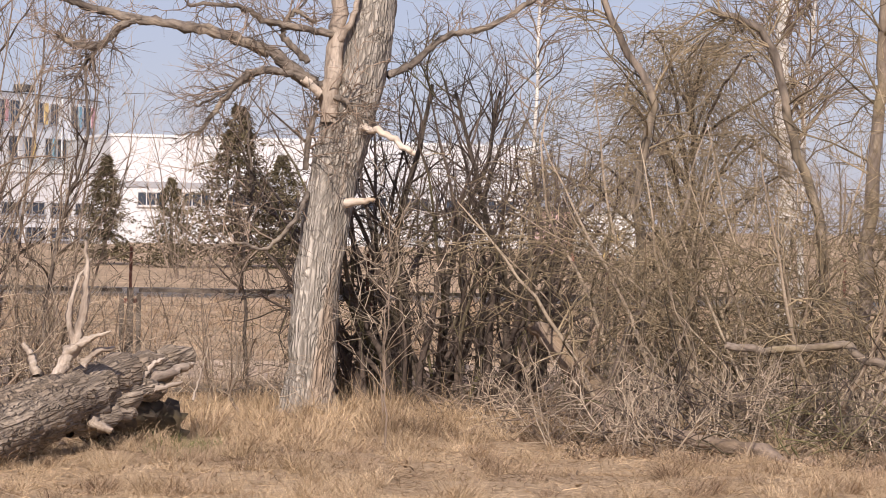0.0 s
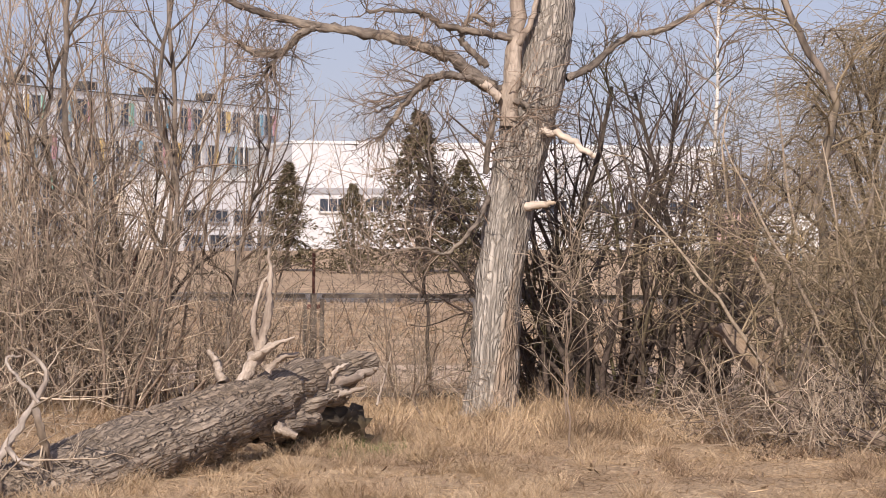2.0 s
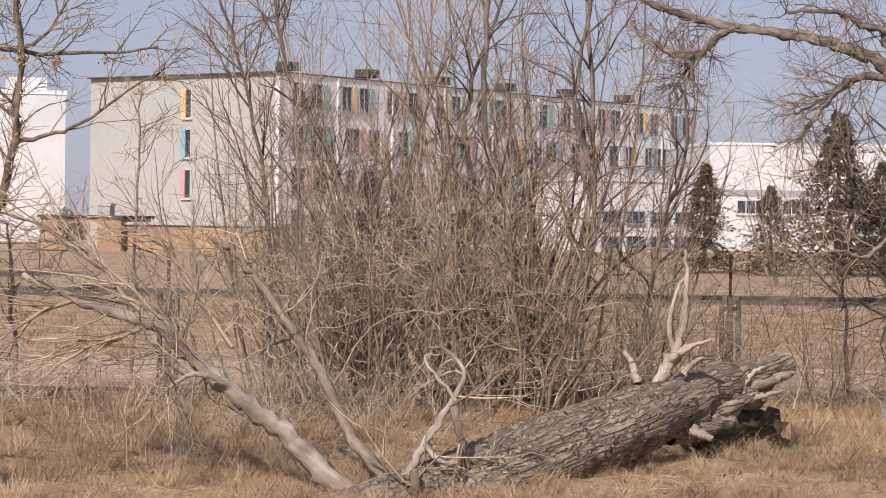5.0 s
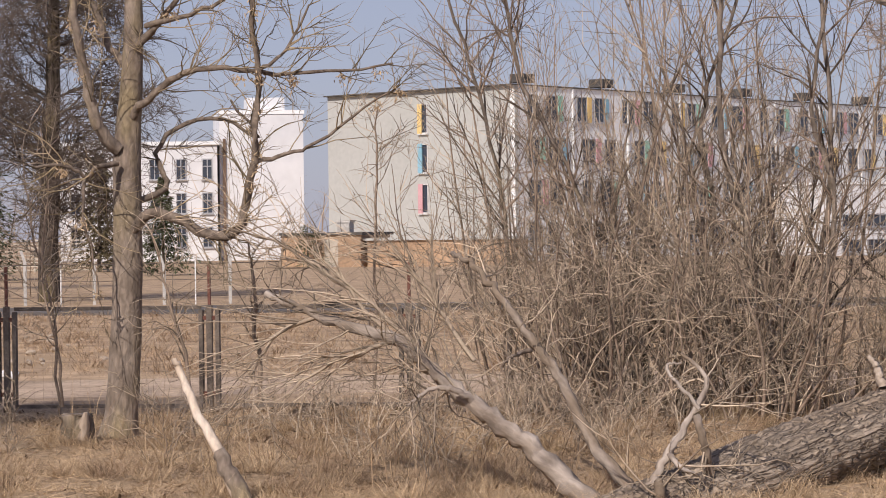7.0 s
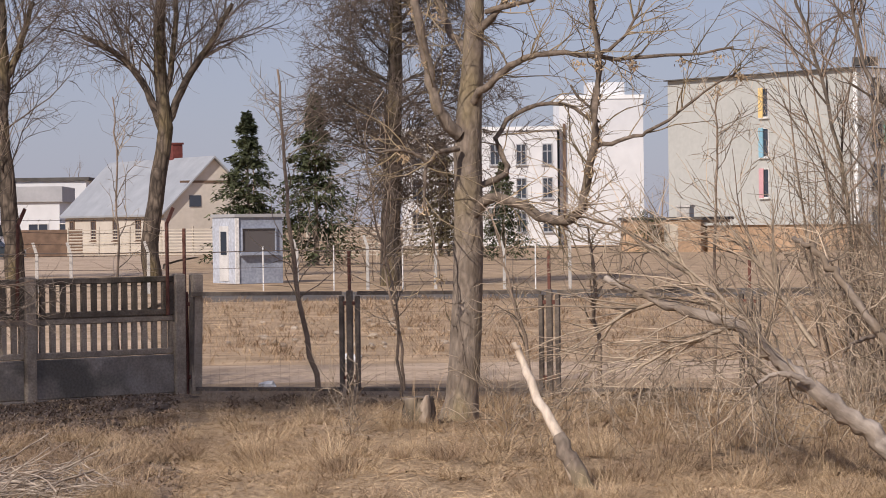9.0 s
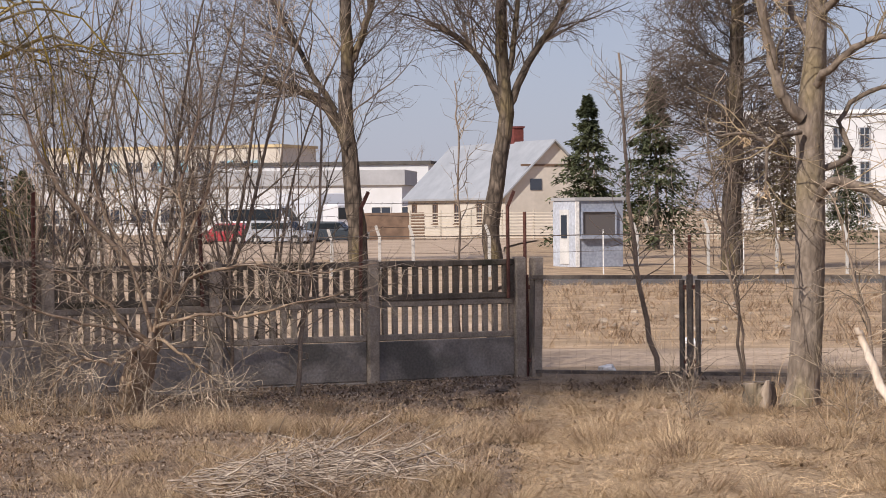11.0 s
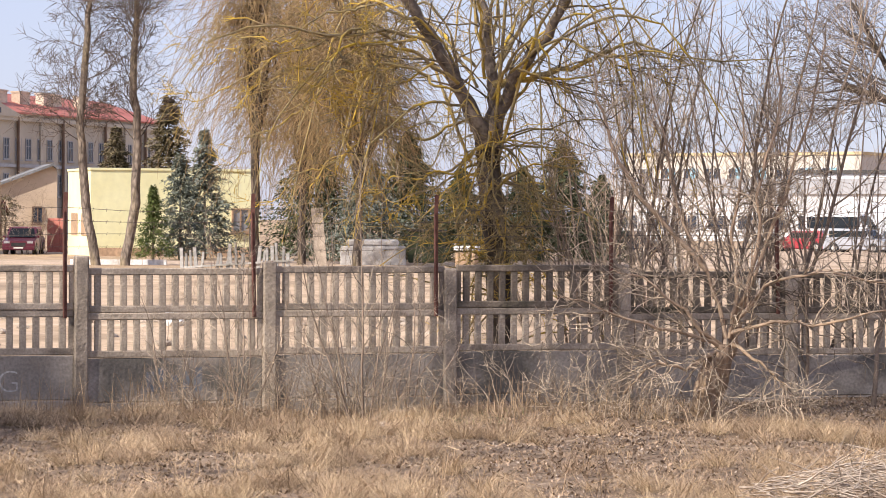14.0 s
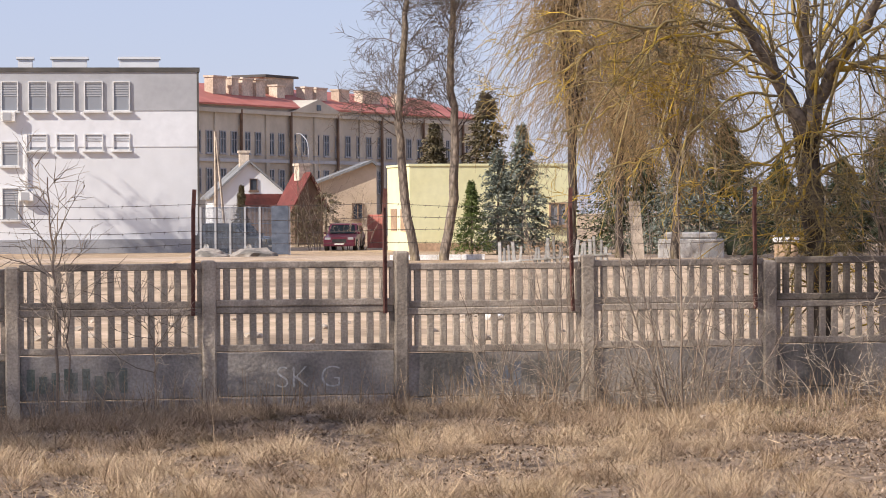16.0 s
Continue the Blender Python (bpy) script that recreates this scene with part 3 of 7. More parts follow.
concrete_fence = thing("concrete_fence", fence_post(0), fence_turn, "weathered grey precast concrete panel fence with slatted upper panels", "fence")
rf = random.Random(3)
POST_TOP = 1.60
for k in range(0, 12):
    x = STEP * k
    drop = -0.07 if k < 3 else 0.0
    bm = boxed(x - 0.075, -0.085, -0.4, x + 0.075, 0.085, POST_TOP + drop + rf.uniform(-0.015, 0.02), bevel=0.018)
    post = part("post", bm, CONCRETE, concrete_fence)
    post.rotation_euler = (rf.uniform(-0.006, 0.006), rf.uniform(-0.008, 0.008), 0)
    if k == 11:
        break
    tilt = rf.uniform(-0.012, 0.012)
    for row in range(4):
        z1 = 1.57 - 0.48 * row + drop
        z0 = z1 - 0.478
        moss_shaded = row == 0 and k < 4
        bm = bmesh.new()
        a, b = x + 0.07, x + STEP - 0.07
        if row < 2:
            box(bm, a, -0.03, z1 - 0.075, b, 0.03, z1, 0.01)
            box(bm, a, -0.03, z0, b, 0.03, z0 + 0.075, 0.01)
            box(bm, a, -0.03, z0 + 0.075, a + 0.05, 0.03, z1 - 0.075)
            box(bm, b - 0.05, -0.03, z0 + 0.075, b, 0.03, z1 - 0.075)
        else:
            box(bm, a, -0.03, z0, b, 0.03, z1 - 0.004, 0.012)
        panel = part("slatted_panel" if row < 2 else "solid_panel", bm, CONCRETE_MOSS_SHADE if moss_shaded else CONCRETE if row < 2 else CONCRETE_DAMP, concrete_fence)
        panel.rotation_euler = (0, tilt * 0.2, 0)
        panel.location.y = rf.uniform(-0.012, 0.012) if row < 2 else 0.0
        if row < 2:
            n = 13
            for s in range(n):
                ob = new("slat", slat_data(0.072, 0.34, CONCRETE_MOSS_SHADE if moss_shaded else CONCRETE))
                ob.parent = panel
                ob.location = (a + 0.05 + (s + 0.5) * (b - a - 0.1) / n, 0, z0 + 0.065)

lean = part("post", boxed(-0.07, -0.06, -0.4, 0.07, 0.08, 1.52, bevel=0.018), CONCRETE, concrete_fence, "leaning spare concrete post")
lean.location, lean.rotation_euler = (-0.2, 0.05, 0), (0.02, -0.035, 0)

# spray marks on the solid panels
CHALK = mat("faded_white_spray", (0.42, 0.39, 0.35), (0.62, 0.59, 0.55), 22.0, 0.95)
BLUESPRAY = mat("faded_blue_spray", (0.13, 0.145, 0.175), (0.22, 0.22, 0.22), 7.0, 0.95)
GREENSPRAY = mat("faded_green_spray", (0.13, 0.15, 0.12), (0.23, 0.225, 0.19), 7.0, 0.95)
fn = fence_foot.normalized() * -1


def lettering(text, size, x, z, material, label):
    cu = bpy.data.curves.new("graffiti", "FONT")
    cu.body, cu.size, cu.extrude, cu.offset = text, size, 0.0004, -0.007
    cu.materials.append(material)
    ob = new("graffiti", cu)
    ob.parent = concrete_fence
    ob.matrix_basis = pose(x, 0.0316, z, 90, 0, 180)
    return tagged(ob, label)


lettering("SK G", 0.34, STEP * 6.66, 0.24, CHALK, "faded white spray letters")
for x0, mt in ((5.36, BLUESPRAY), (7.42, GREENSPRAY), (7.70, GREENSPRAY)):
    bm = bmesh.new()
    for i in range(5):
        box(bm, x0 * STEP + 0.13 * i, 0.026, 0.22 + 0.03 * (i % 2), x0 * STEP + 0.13 * i + 0.085, 0.0316, 0.48 - 0.04 * (i % 3))
    part("spray_mark", bm, mt, concrete_fence, "faded sprayed strokes")

# rusty stays with barbed wire on the fence
for k in range(0, 11):
    bm = box(boxed(-0.022, 0.05, 0, 0.022, 0.062, 1.13), 0.012, 0.0625, 0, 0.022, 0.10, 1.13)
    ob = part("wire_stay", bm, RUST, concrete_fence, "rust-brown angle-iron stay")
    ob.location, ob.rotation_euler = (STEP * k + 0.17, 0, 1.02), (rf.uniform(-0.02, 0.02), rf.uniform(-0.03, 0.03), 0)
    bent = part("bent_tip", boxed(-0.022, 0.05, 0, 0.022, 0.062, 0.22), RUST, ob)
    bent.location, bent.rotation_euler = (0, 0, 1.12), (0, -0.45 if k < 3 else -0.05, 0)
for i, z in enumerate((2.20, 2.06, 1.92, 1.78)):
    tb = Tubes()
    for k in range(0, 10):
        a, b = fence_post(k) + fence_dir * 0.17 + fn * 0.07, fence_post(k + 1) + fence_dir * 0.17 + fn * 0.07
        m = (a + b) / 2
        sag = rf.uniform(0.0, 0.05)
        tb.add(smooth_line([(a.x, a.y, z), (m.x, m.y, z - sag), (b.x, b.y, z)], 9), [0.003] * 9)
        for s in range(1, 14):
            c = a + (b - a) * s / 14
            zz = z - sag * (1 - (2 * s / 14 - 1) ** 2)
            tb.add([(c.x - 0.012, c.y, zz - 0.018), (c.x + 0.012, c.y, zz + 0.018)], [0.0025] * 2)
    ob = new("barbed_wire", tb.mesh("barbed_wire", WIRE))
    tagged(ob, "slack rusty barbed wire strung between the stays", "wire", "wires over the fence")

# ---- the iron frame fence with its gate ----
LINE_A, LINE_B = at(30.9, 33.0), at(-9.5, 33.6)


def on_line(b):
    """Where a bearing meets the iron fence's line."""
    d = at(b, 1.0)
    e = LINE_B - LINE_A
    s = (LINE_A.x * e.y - LINE_A.y * e.x) / (d.x * e.y - d.y * e.x)
    return d * s


def bar(bm, a, b, w):
    """A square bar from a to b."""
    a, b = Vector(a), Vector(b)
    m = look(a, b)
    h = (b - a).length
    bmesh.ops.create_cube(bm, size=1, matrix=m @ Matrix.Translation((0, 0, -h / 2)) @ Matrix.Diagonal((w, w, h, 1)))
    return bm


iron_fence = thing("iron_fence", LINE_A, 0, "brown iron-framed wire mesh fence with a gate", "fence")


def iron_panel(b0, b1, gate=False):
    p, q = on_line(b0) - LINE_A, on_line(b1) - LINE_A
    e = (q - p).normalized()
    a, b = p + e * 0.10, q - e * 0.10
    top, low = 1.27, 0.10
    up = Vector((0, 0, 1))
    bm = bmesh.new()
    bar(bm, a + up * top, b + up * top, 0.045)
    bar(bm, a + up * low, b + up * low, 0.045)
    bar(bm, a + up * (low + 0.024), a + up * (top - 0.034), 0.05)
    bar(bm, b + up * (low + 0.024), b + up * (top - 0.034), 0.05)
    frame_ob = part("gate_leaf" if gate else "panel", bm, IRON, iron_fence)
    tb = Tubes()
    w = (b - a).length
    n = int(w / 0.11)
    for i in range(1, n):
        c = a + (b - a) * i / n
        tb.add([(c.x, c.y, low), (c.x, c.y, top)], [0.0007] * 2)
    for i in range(10):
        z = low + (top - low) * (i + 0.5) / 10
        tb.add([(a.x, a.y, z), (b.x, b.y, z)], [0.0007] * 2)
    finish(tb, "wire_mesh", WIRE, frame_ob)


def iron_post(b, tall=1.75, rust=False):
    p = on_line(b) - LINE_A
    turn = math.atan2((LINE_B - LINE_A).y, (LINE_B - LINE_A).x)
    post_ob = part("post", boxed(-0.035, -0.035, -0.3, 0.035, 0.035, 1.30, bevel=0.006), RUST if rust else IRON, iron_fence)
    post_ob.location, post_ob.rotation_euler = p, (0, 0, turn)
    part("arm", boxed(-0.018, -0.018, 1.30, 0.018, 0.018, tall, bevel=0.004), RUST, post_ob)
    for z in (0.22, 1.12):
        part("hinge", boxed(-0.10, -0.02, z, 0.10, 0.02, z + 0.05, bevel=0.004), RUST, post_ob)


POSTS = [30.84, 27.31, 23.01, 18.72, 14.5, 10.5, 6.67, 1.6, -3.57, -8.6, -13.0]
for i, b in enumerate(POSTS):
    iron_post(b, 2.08 if i < 1 else 1.78, i == 0)
    if i + 1 < len(POSTS):
        iron_panel(b, POSTS[i + 1], i < 2)

# ---- buildings ----


def window(parent, x, z, w, h, y=0.0, frame=0.09, bars=1, reveal=None, cross=False, mat_frame=None, pane=None):
    """A window on a facade that lies along x and faces -y."""
    mf = mat_frame or FRAME
    bm = bmesh.new()
    for a in ((x, y - 0.10, z, x + w, y + 0.02, z + frame), (x, y - 0.10, z + h - frame, x + w, y + 0.02, z + h), (x, y - 0.10, z + frame, x + frame, y + 0.02, z + h - frame), (x + w - frame, y - 0.10, z + frame, x + w, y + 0.02, z + h - frame)):
        box(bm, *a)
    for i in range(bars):
        u = x + w * (i + 1) / (bars + 1)
        box(bm, u - 0.04, y - 0.09, z + frame, u + 0.04, y + 0.0, z + h - frame)
    if cross:
        box(bm, x + frame, y - 0.085, z + h * 0.62, x + w - frame, y + 0.0, z + h * 0.62 + 0.07)
    win = part("window", bm, mf, parent)
    part("pane", boxed(x + frame, y - 0.03, z + frame, x + w - frame, y + 0.01, z + h - frame), pane or PANE, win)
    part("sill", boxed(x - 0.08, y - 0.2, z - 0.09, x + w + 0.08, y + 0.0, z - 0.003), mf, win)
    if reveal:
        part("coloured_reveal", boxed(x + w * 0.52, y - 0.24, z + 0.02, x + w - frame, y - 0.11, z + h - 0.02), HUE[reveal], win, "%s painted window reveal" % reveal)
    return win


def facade_frame(A, B):
    """Turn and length of a facade from A to B, so that x runs from A to B and it faces the camera."""
    e = B - A
    return math.degrees(math.atan2(e.y, e.x)), e.length


def block(name, A, B, depth, height, wall, label, category="building", roof=None, overhang=0.25, roof_h=0.35):
    """A flat-roofed building whose front runs from A (its left end) to B."""
    turn, w = facade_frame(A, B)
    th = thing(name, A, turn, label, category)
    part("wall", boxed(0, 0, -0.3, w, depth, height), wall, th)
    part("roof", boxed(-overhang, -overhang, height + 0.002, w + overhang, depth + overhang, height + roof_h), roof or ROOF_DARK, th)
    return th, w


def gabled(name, A, B, depth, eave, ridge, wall, roof, label, gable_front=False, over=0.4):
    """A house with a pitched roof: the ridge runs along the front, or back from it."""
    turn, w = facade_frame(A, B)
    th = thing(name, A, turn, label, "house")
    bm = boxed(0, 0, -0.3, w, depth, eave)
    part("wall", bm, wall, th)
    t = 0.16
    bm, gables = bmesh.new(), (bmesh.new(), bmesh.new())
    if gable_front:
        m, half, rise = w / 2, w / 2, ridge - eave
        prof = [(-over, eave - over * rise / half), (m, ridge), (w + over, eave - over * rise / half)]
        for (xa, za), (xb, zb) in zip(prof, prof[1:]):
            vs = [bm.verts.new(c) for c in ((xa, -over, za), (xb, -over, zb), (xb, depth + over, zb), (xa, depth + over, za), (xa, -over, za + t), (xb, -over, zb + t), (xb, depth + over, zb + t), (xa, depth + over, za + t))]
            for f in ((0, 1, 2, 3), (4, 7, 6, 5), (0, 4, 5, 1), (2, 6, 7, 3), (0, 3, 7, 4), (1, 5, 6, 2)):
                bm.faces.new([vs[i] for i in f])
        for y, bg in zip((0.0, depth - 0.2), gables):
            vs = [bg.verts.new(c) for c in ((0, y, eave), (w, y, eave), (m, y, ridge - 0.02), (0, y + 0.2, eave), (w, y + 0.2, eave), (m, y + 0.2, ridge - 0.02))]
            for f in ((0, 1, 2), (3, 5, 4), (0, 2, 5, 3), (1, 4, 5, 2), (0, 3, 4, 1)):
                bg.faces.new([vs[i] for i in f])
    else:
        m, rise = depth / 2, ridge - eave
        prof = [(-over, eave - over * rise / m), (m, ridge), (depth + over, eave - over * rise / m)]
        for (ya, za), (yb, zb) in zip(prof, prof[1:]):
            vs = [bm.verts.new(c) for c in ((-over, ya, za), (w + over, ya, za), (w + over, yb, zb), (-over, yb, zb), (-over, ya, za + t), (w + over, ya, za + t), (w + over, yb, zb + t), (-over, yb, zb + t))]
            for f in ((0, 3, 2, 1), (4, 5, 6, 7), (0, 1, 5, 4), (2, 3, 7, 6), (0, 4, 7, 3), (1, 2, 6, 5)):
                bm.faces.new([vs[i] for i in f])
        for x, bg in zip((0.0, w - 0.2), gables):
            vs = [bg.verts.new(c) for c in ((x, 0, eave), (x, depth, eave), (x, m, ridge - 0.02), (x + 0.2, 0, eave), (x + 0.2, depth, eave), (x + 0.2, m, ridge - 0.02))]
            for f in ((0, 2, 1), (3, 4, 5), (0, 3, 5, 2), (1, 2, 5, 4), (0, 1, 4, 3)):
                bg.faces.new([vs[i] for i in f])
    rf_ob = part("roof", bm, roof, th)
    for bg in gables:
        part("gable", bg, wall, th)
    return th, w, rf_ob


def chimney(parent, x, y, z0, z1, w=0.7, material=None, d=None):
    bm = box(boxed(x - w / 2, y - (d or w) / 2, z0, x + w / 2, y + (d or w) / 2, z1), x - w / 2 - 0.08, y - (d or w) / 2 - 0.08, z1 + 0.002, x + w / 2 + 0.08, y + (d or w) / 2 + 0.08, z1 + 0.16)
    return part("chimney", bm, material or BRICK_BEIGE, parent)


# hospital block: end wall with three narrow windows, long front with coloured reveals
hosp_l, hosp_c, hosp_r = at(20.42, 220), at(16.4, 205), at(7.4, 265)


def prism(name, corners, height, walls, label, roof, roof_h=0.3):
    """A flat-roofed building on a four-cornered plan; walls: a material for each side in turn."""
    base = corners[0]
    th = thing(name, base, 0, label, "building")
    loc = [c - base for c in corners]
    for i, m in enumerate(walls):
        a, b = loc[i], loc[(i + 1) % 4]
        n = Vector((-(b - a).y, (b - a).x, 0)).normalized() * 0.4
        bm = bmesh.new()
        vs = [bm.verts.new((p.x, p.y, z)) for z in (-0.3, height) for p in (a, b, b + n, a + n)]
        for f in ((0, 1, 2, 3), (4, 7, 6, 5), (0, 4, 5, 1), (1, 5, 6, 2), (2, 6, 7, 3), (3, 7, 4, 0)):
            bm.faces.new([vs[k] for k in f])
        bmesh.ops.recalc_face_normals(bm, faces=bm.faces)
        part("wall", bm, m, th)
    mid = sum(loc, Vector()) / 4
    bm = bmesh.new()
    vs = [bm.verts.new((*(mid + (p - mid) * 1.012).xy, z)) for z in (height + 0.003, height + roof_h) for p in loc]
    for f in ((0, 1, 2, 3), (4, 7, 6, 5), (0, 4, 5, 1), (1, 5, 6, 2), (2, 6, 7, 3), (3, 7, 4, 0)):
        bm.faces.new([vs[k] for k in f])
    bmesh.ops.recalc_face_normals(bm, faces=bm.faces)
    part("roof", bm, roof, th)
    return th


def face_of(parent, a, b, base):
    """An empty along one side of a building, for its windows."""
    turn, w = facade_frame(a, b)
    e = new("front")
    e.empty_display_size = 0.2
    e.parent = parent
    e.matrix_basis = pose(*(a - base), 0, 0, turn)
    return e, w


# wall colours even out the sun: end wall greyer, grazed front paler
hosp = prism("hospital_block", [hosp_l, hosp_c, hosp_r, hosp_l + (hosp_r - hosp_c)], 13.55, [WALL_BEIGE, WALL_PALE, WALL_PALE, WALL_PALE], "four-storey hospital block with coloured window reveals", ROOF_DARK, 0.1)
hosp_end, hw = face_of(hosp, hosp_l, hosp_c, hosp_l)
for z, hue in ((10.15, "yellow"), (7.0, "blue"), (3.8, "pink")):
    window(hosp_end, hw * 0.507, z, 1.0, 2.35, bars=0)
    part("coloured_reveal", boxed(hw * 0.507 - 0.05, -0.2, z, hw * 0.507 + 0.42, -0.105, z + 2.35), HUE[hue], hosp_end, "%s painted reveal" % hue)
hosp_main = hosp
hosp, hl = face_of(hosp, hosp_c, hosp_r, hosp_l)
hues = ["green", "yellow", "blue", "pink", "white", "yellow", "green", "blue", "pink", "yellow"]
rh = random.Random(8)
for fl in range(4):
    z = 1.0 + 3.3 * fl
    x = 1.6
    i = fl * 3
    while x < hl - 4:
        for _ in range(2):
            wide = rh.choice((2.3, 2.6, 3.0))
            window(hosp, x, z, wide * 0.62, 2.0, bars=1, frame=0.07, mat_frame=PLINTH)
            if fl:
                hue = hues[i % len(hues)] if rh.random() < 0.7 else "white"
                part("coloured_reveal", boxed(x + wide * 0.62 + 0.02, -0.16, z, x + wide * 0.86, -0.004, z + 2.0), HUE[hue], hosp, "%s painted window reveal" % hue)
            i += 1
            x += wide + 0.15
        x += 1.5
for s in range(1, 9):
    part("pilaster", boxed(hl * s / 9 - 0.10, -0.12, 0, hl * s / 9 + 0.10, -0.002, 13.5), WALL_PALE, hosp)
for s in range(6):
    part("roof_vent", boxed(4 + s * 11, 2, 14.0, 5.6 + s * 11, 3.4, 14.7, bevel=0.05), ROOF_DARK, hosp)

for e in (hosp, hosp_end):
    for ob in list(e.children):
        ob.parent = hosp_main
        ob.matrix_basis = e.matrix_basis @ ob.matrix_basis
    bpy.data.objects.remove(e)

# low white annex before the long front
annex, w = block("white_annex", at(9.62, 214), at(6.95, 222), 8, 5.7, WALL_WHITE, "low white two-storey annex with dark window bands", roof=WALL_PALE, overhang=0.15, roof_h=0.2)
for s in range(4):
    window(annex, 0.8 + s * 2.5, 2.3, 1.9, 1.0, bars=2, frame=0.06, mat_frame=PLINTH)
    window(annex, 0.8 + s * 2.5, 0.3, 1.9, 1.0, bars=2, frame=0.06, mat_frame=PLINTH)
# white hall behind the poplar
hall, w = block("white_hall", at(7.15, 240), at(-2.0, 252), 20, 9.5, WALL_WHITE, "low broad white hall with a flat roof", roof=WALL_PALE, overhang=0.1, roof_h=0.25)
for s in range(9):
    window(hall, 2.5 + s * 4.2, 3.3, 2.6, 1.3, bars=2)
part("dark_band", boxed(0.2, -0.08, 4.95, w - 0.2, -0.003, 5.5), WALL_GREY, hall)
# white house with a tall wing
wing, w = block("white_wing", at(26.15, 240), at(22.8, 240), 12, 10.4, WALL_WHITE, "white three-storey rendered building with barred windows", roof=WALL_PALE, overhang=0.2)
for fl in range(3):
    for s in range(6):
        window(wing, 0.9 + s * 2.35, 1.2 + 3.05 * fl, 0.95, 1.9, bars=1, cross=True, mat_frame=WALL_GREY)
tower, w = block("white_tower", at(22.75, 241), at(20.95, 241.5), 11, 13.2, WALL_WHITE, "plain white rendered tower block", roof=WALL_PALE, overhang=0.1)
part("drainpipe", boxed(0.3, -0.22, 0, 0.55, -0.003, 11.0), BROWN_WOOD, tower)
part("roof_hut", boxed(w * 0.35, 2, 13.4, w * 0.8, 7, 14.8), WALL_WHITE, tower)
# small tan shed in the meadow
shed, w = block("brick_shed", at(21.45, 180), at(19.75, 178), 6, 2.15, BRICK_TAN, "low tan brick shed with a dark flat roof", roof=ROOF_DARK, overhang=0.2, roof_h=0.2)
part("door", boxed(w * 0.55, -0.06, 0, w * 0.55 + 0.95, -0.003, 1.9), BOARD, shed)
chimney(shed, w * 0.62, 3, 2.3, 3.0, 0.9, CONCRETE_PALE)
part("lean_to", boxed(w + 0.3, 0.5, -0.2, w + 10.5, 4, 1.75), BRICK_TAN, shed)
part("lean_to_roof", boxed(w + 0.1, 0.3, 1.755, w + 10.7, 4.2, 1.95), WALL_BEIGE, shed)
# guard kiosk
# shade on the white-painted front is put into this blue-grey
KIOSK_SHADED = mat("shaded_white_paint", (0.29, 0.32, 0.39), (0.36, 0.39, 0.46), 2.0, 0.6, c=(0.27, 0.29, 0.35), fine=10.0)
ka, kb = at(29.73, 97.2), at(28.73, 97.97)
kiosk, w = block("kiosk", ka, kb, 2.05, 2.42, KIOSK_SHADED, "small white-painted metal guard kiosk with a wide window", "kiosk", roof=WALL_GREY, overhang=0.08, roof_h=0.12)
# the pane's tint holds its brownish reflection
window(kiosk, 0.2, 1.12, 1.38, 0.92, frame=0.035, bars=0, mat_frame=KIOSK_SHADED, pane=glass("brownish_kiosk_glass", (0.12, 0.11, 0.11)))
part("corner_strip", boxed(-0.04, -0.06, 0, 0.10, -0.003, 2.4), WHITE_PAINT, kiosk)
# sunlit side: a paler panel laid over the shaded wall colour
part("side_panel", boxed(-0.04, 0.0, 0.0, -0.003, 2.05, 2.4), mat("sunlit_side_paint", (0.46, 0.49, 0.55), (0.53, 0.56, 0.62), 2.0, 0.6, fine=10.0), kiosk)
part("door", boxed(-0.075, 0.55, 0.1, -0.043, 1.35, 2.1), FRAME, kiosk)
part("door_pane", boxed(-0.09, 0.68, 1.05, -0.076, 1.2, 1.9), PANE, kiosk)

# grey-roofed farmhouse with its slatted boundary fence
ha, hb = at(33.35, 232), at(31.26, 212)
house, w, _ = gabled("farmhouse", ha, hb, 8.6, 3.35, 7.6, WALL_CREAM, ROOF_GREY, "beige brick farmhouse under a grey sheet-metal roof")
for s in range(4):
    window(house, 1.2 + s * (w - 2) / 4, 1.0, 1.0, 1.7, bars=1, mat_frame=BROWN_WOOD)
chimney(house, w * 0.62, 4.6, 6.6, 8.9, 0.9, ROOF_MAROON)
part("attic_window", boxed(w - 0.01, 2.2, 3.7, w + 0.06, 3.2, 4.6), PANE, house)
part("gable_trim", boxed(w + 0.003, 1.4, 5.6, w + 0.07, 7.2, 5.78), BROWN_WOOD, house)
slat_long = bpy.data.meshes.new("slat")
bm = boxed(0, -0.02, 0, 1, 0.02, 0.10)
bm.to_mesh(slat_long)
bm.free()
slat_long.materials.append(BOARD)


def slat_fence(A, B, height, label, rows=9):
    turn, w = facade_frame(A, B)
    th = thing("slat_fence", A, turn, label, "fence")
    for i in range(int(w / 2.5) + 1):
        part("post", boxed(i * 2.5 - 0.05, -0.05, -0.2, i * 2.5 + 0.05, 0.05, height), BOARD, th)
    for r in range(rows):
        ob = new("slat", slat_long)
        ob.parent = th
        ob.location, ob.scale = (0, -0.075, 0.1 + r * (height - 0.15) / rows), (w, 1, 0.8)
    return th


slat_fence(at(33.3, 196), at(29.6, 190), 2.15, "pale weathered horizontal board fence before the farmhouse")
slat_fence(at(28.2, 176), at(25.03, 172), 2.3, "pale horizontal board fence by the conifers")
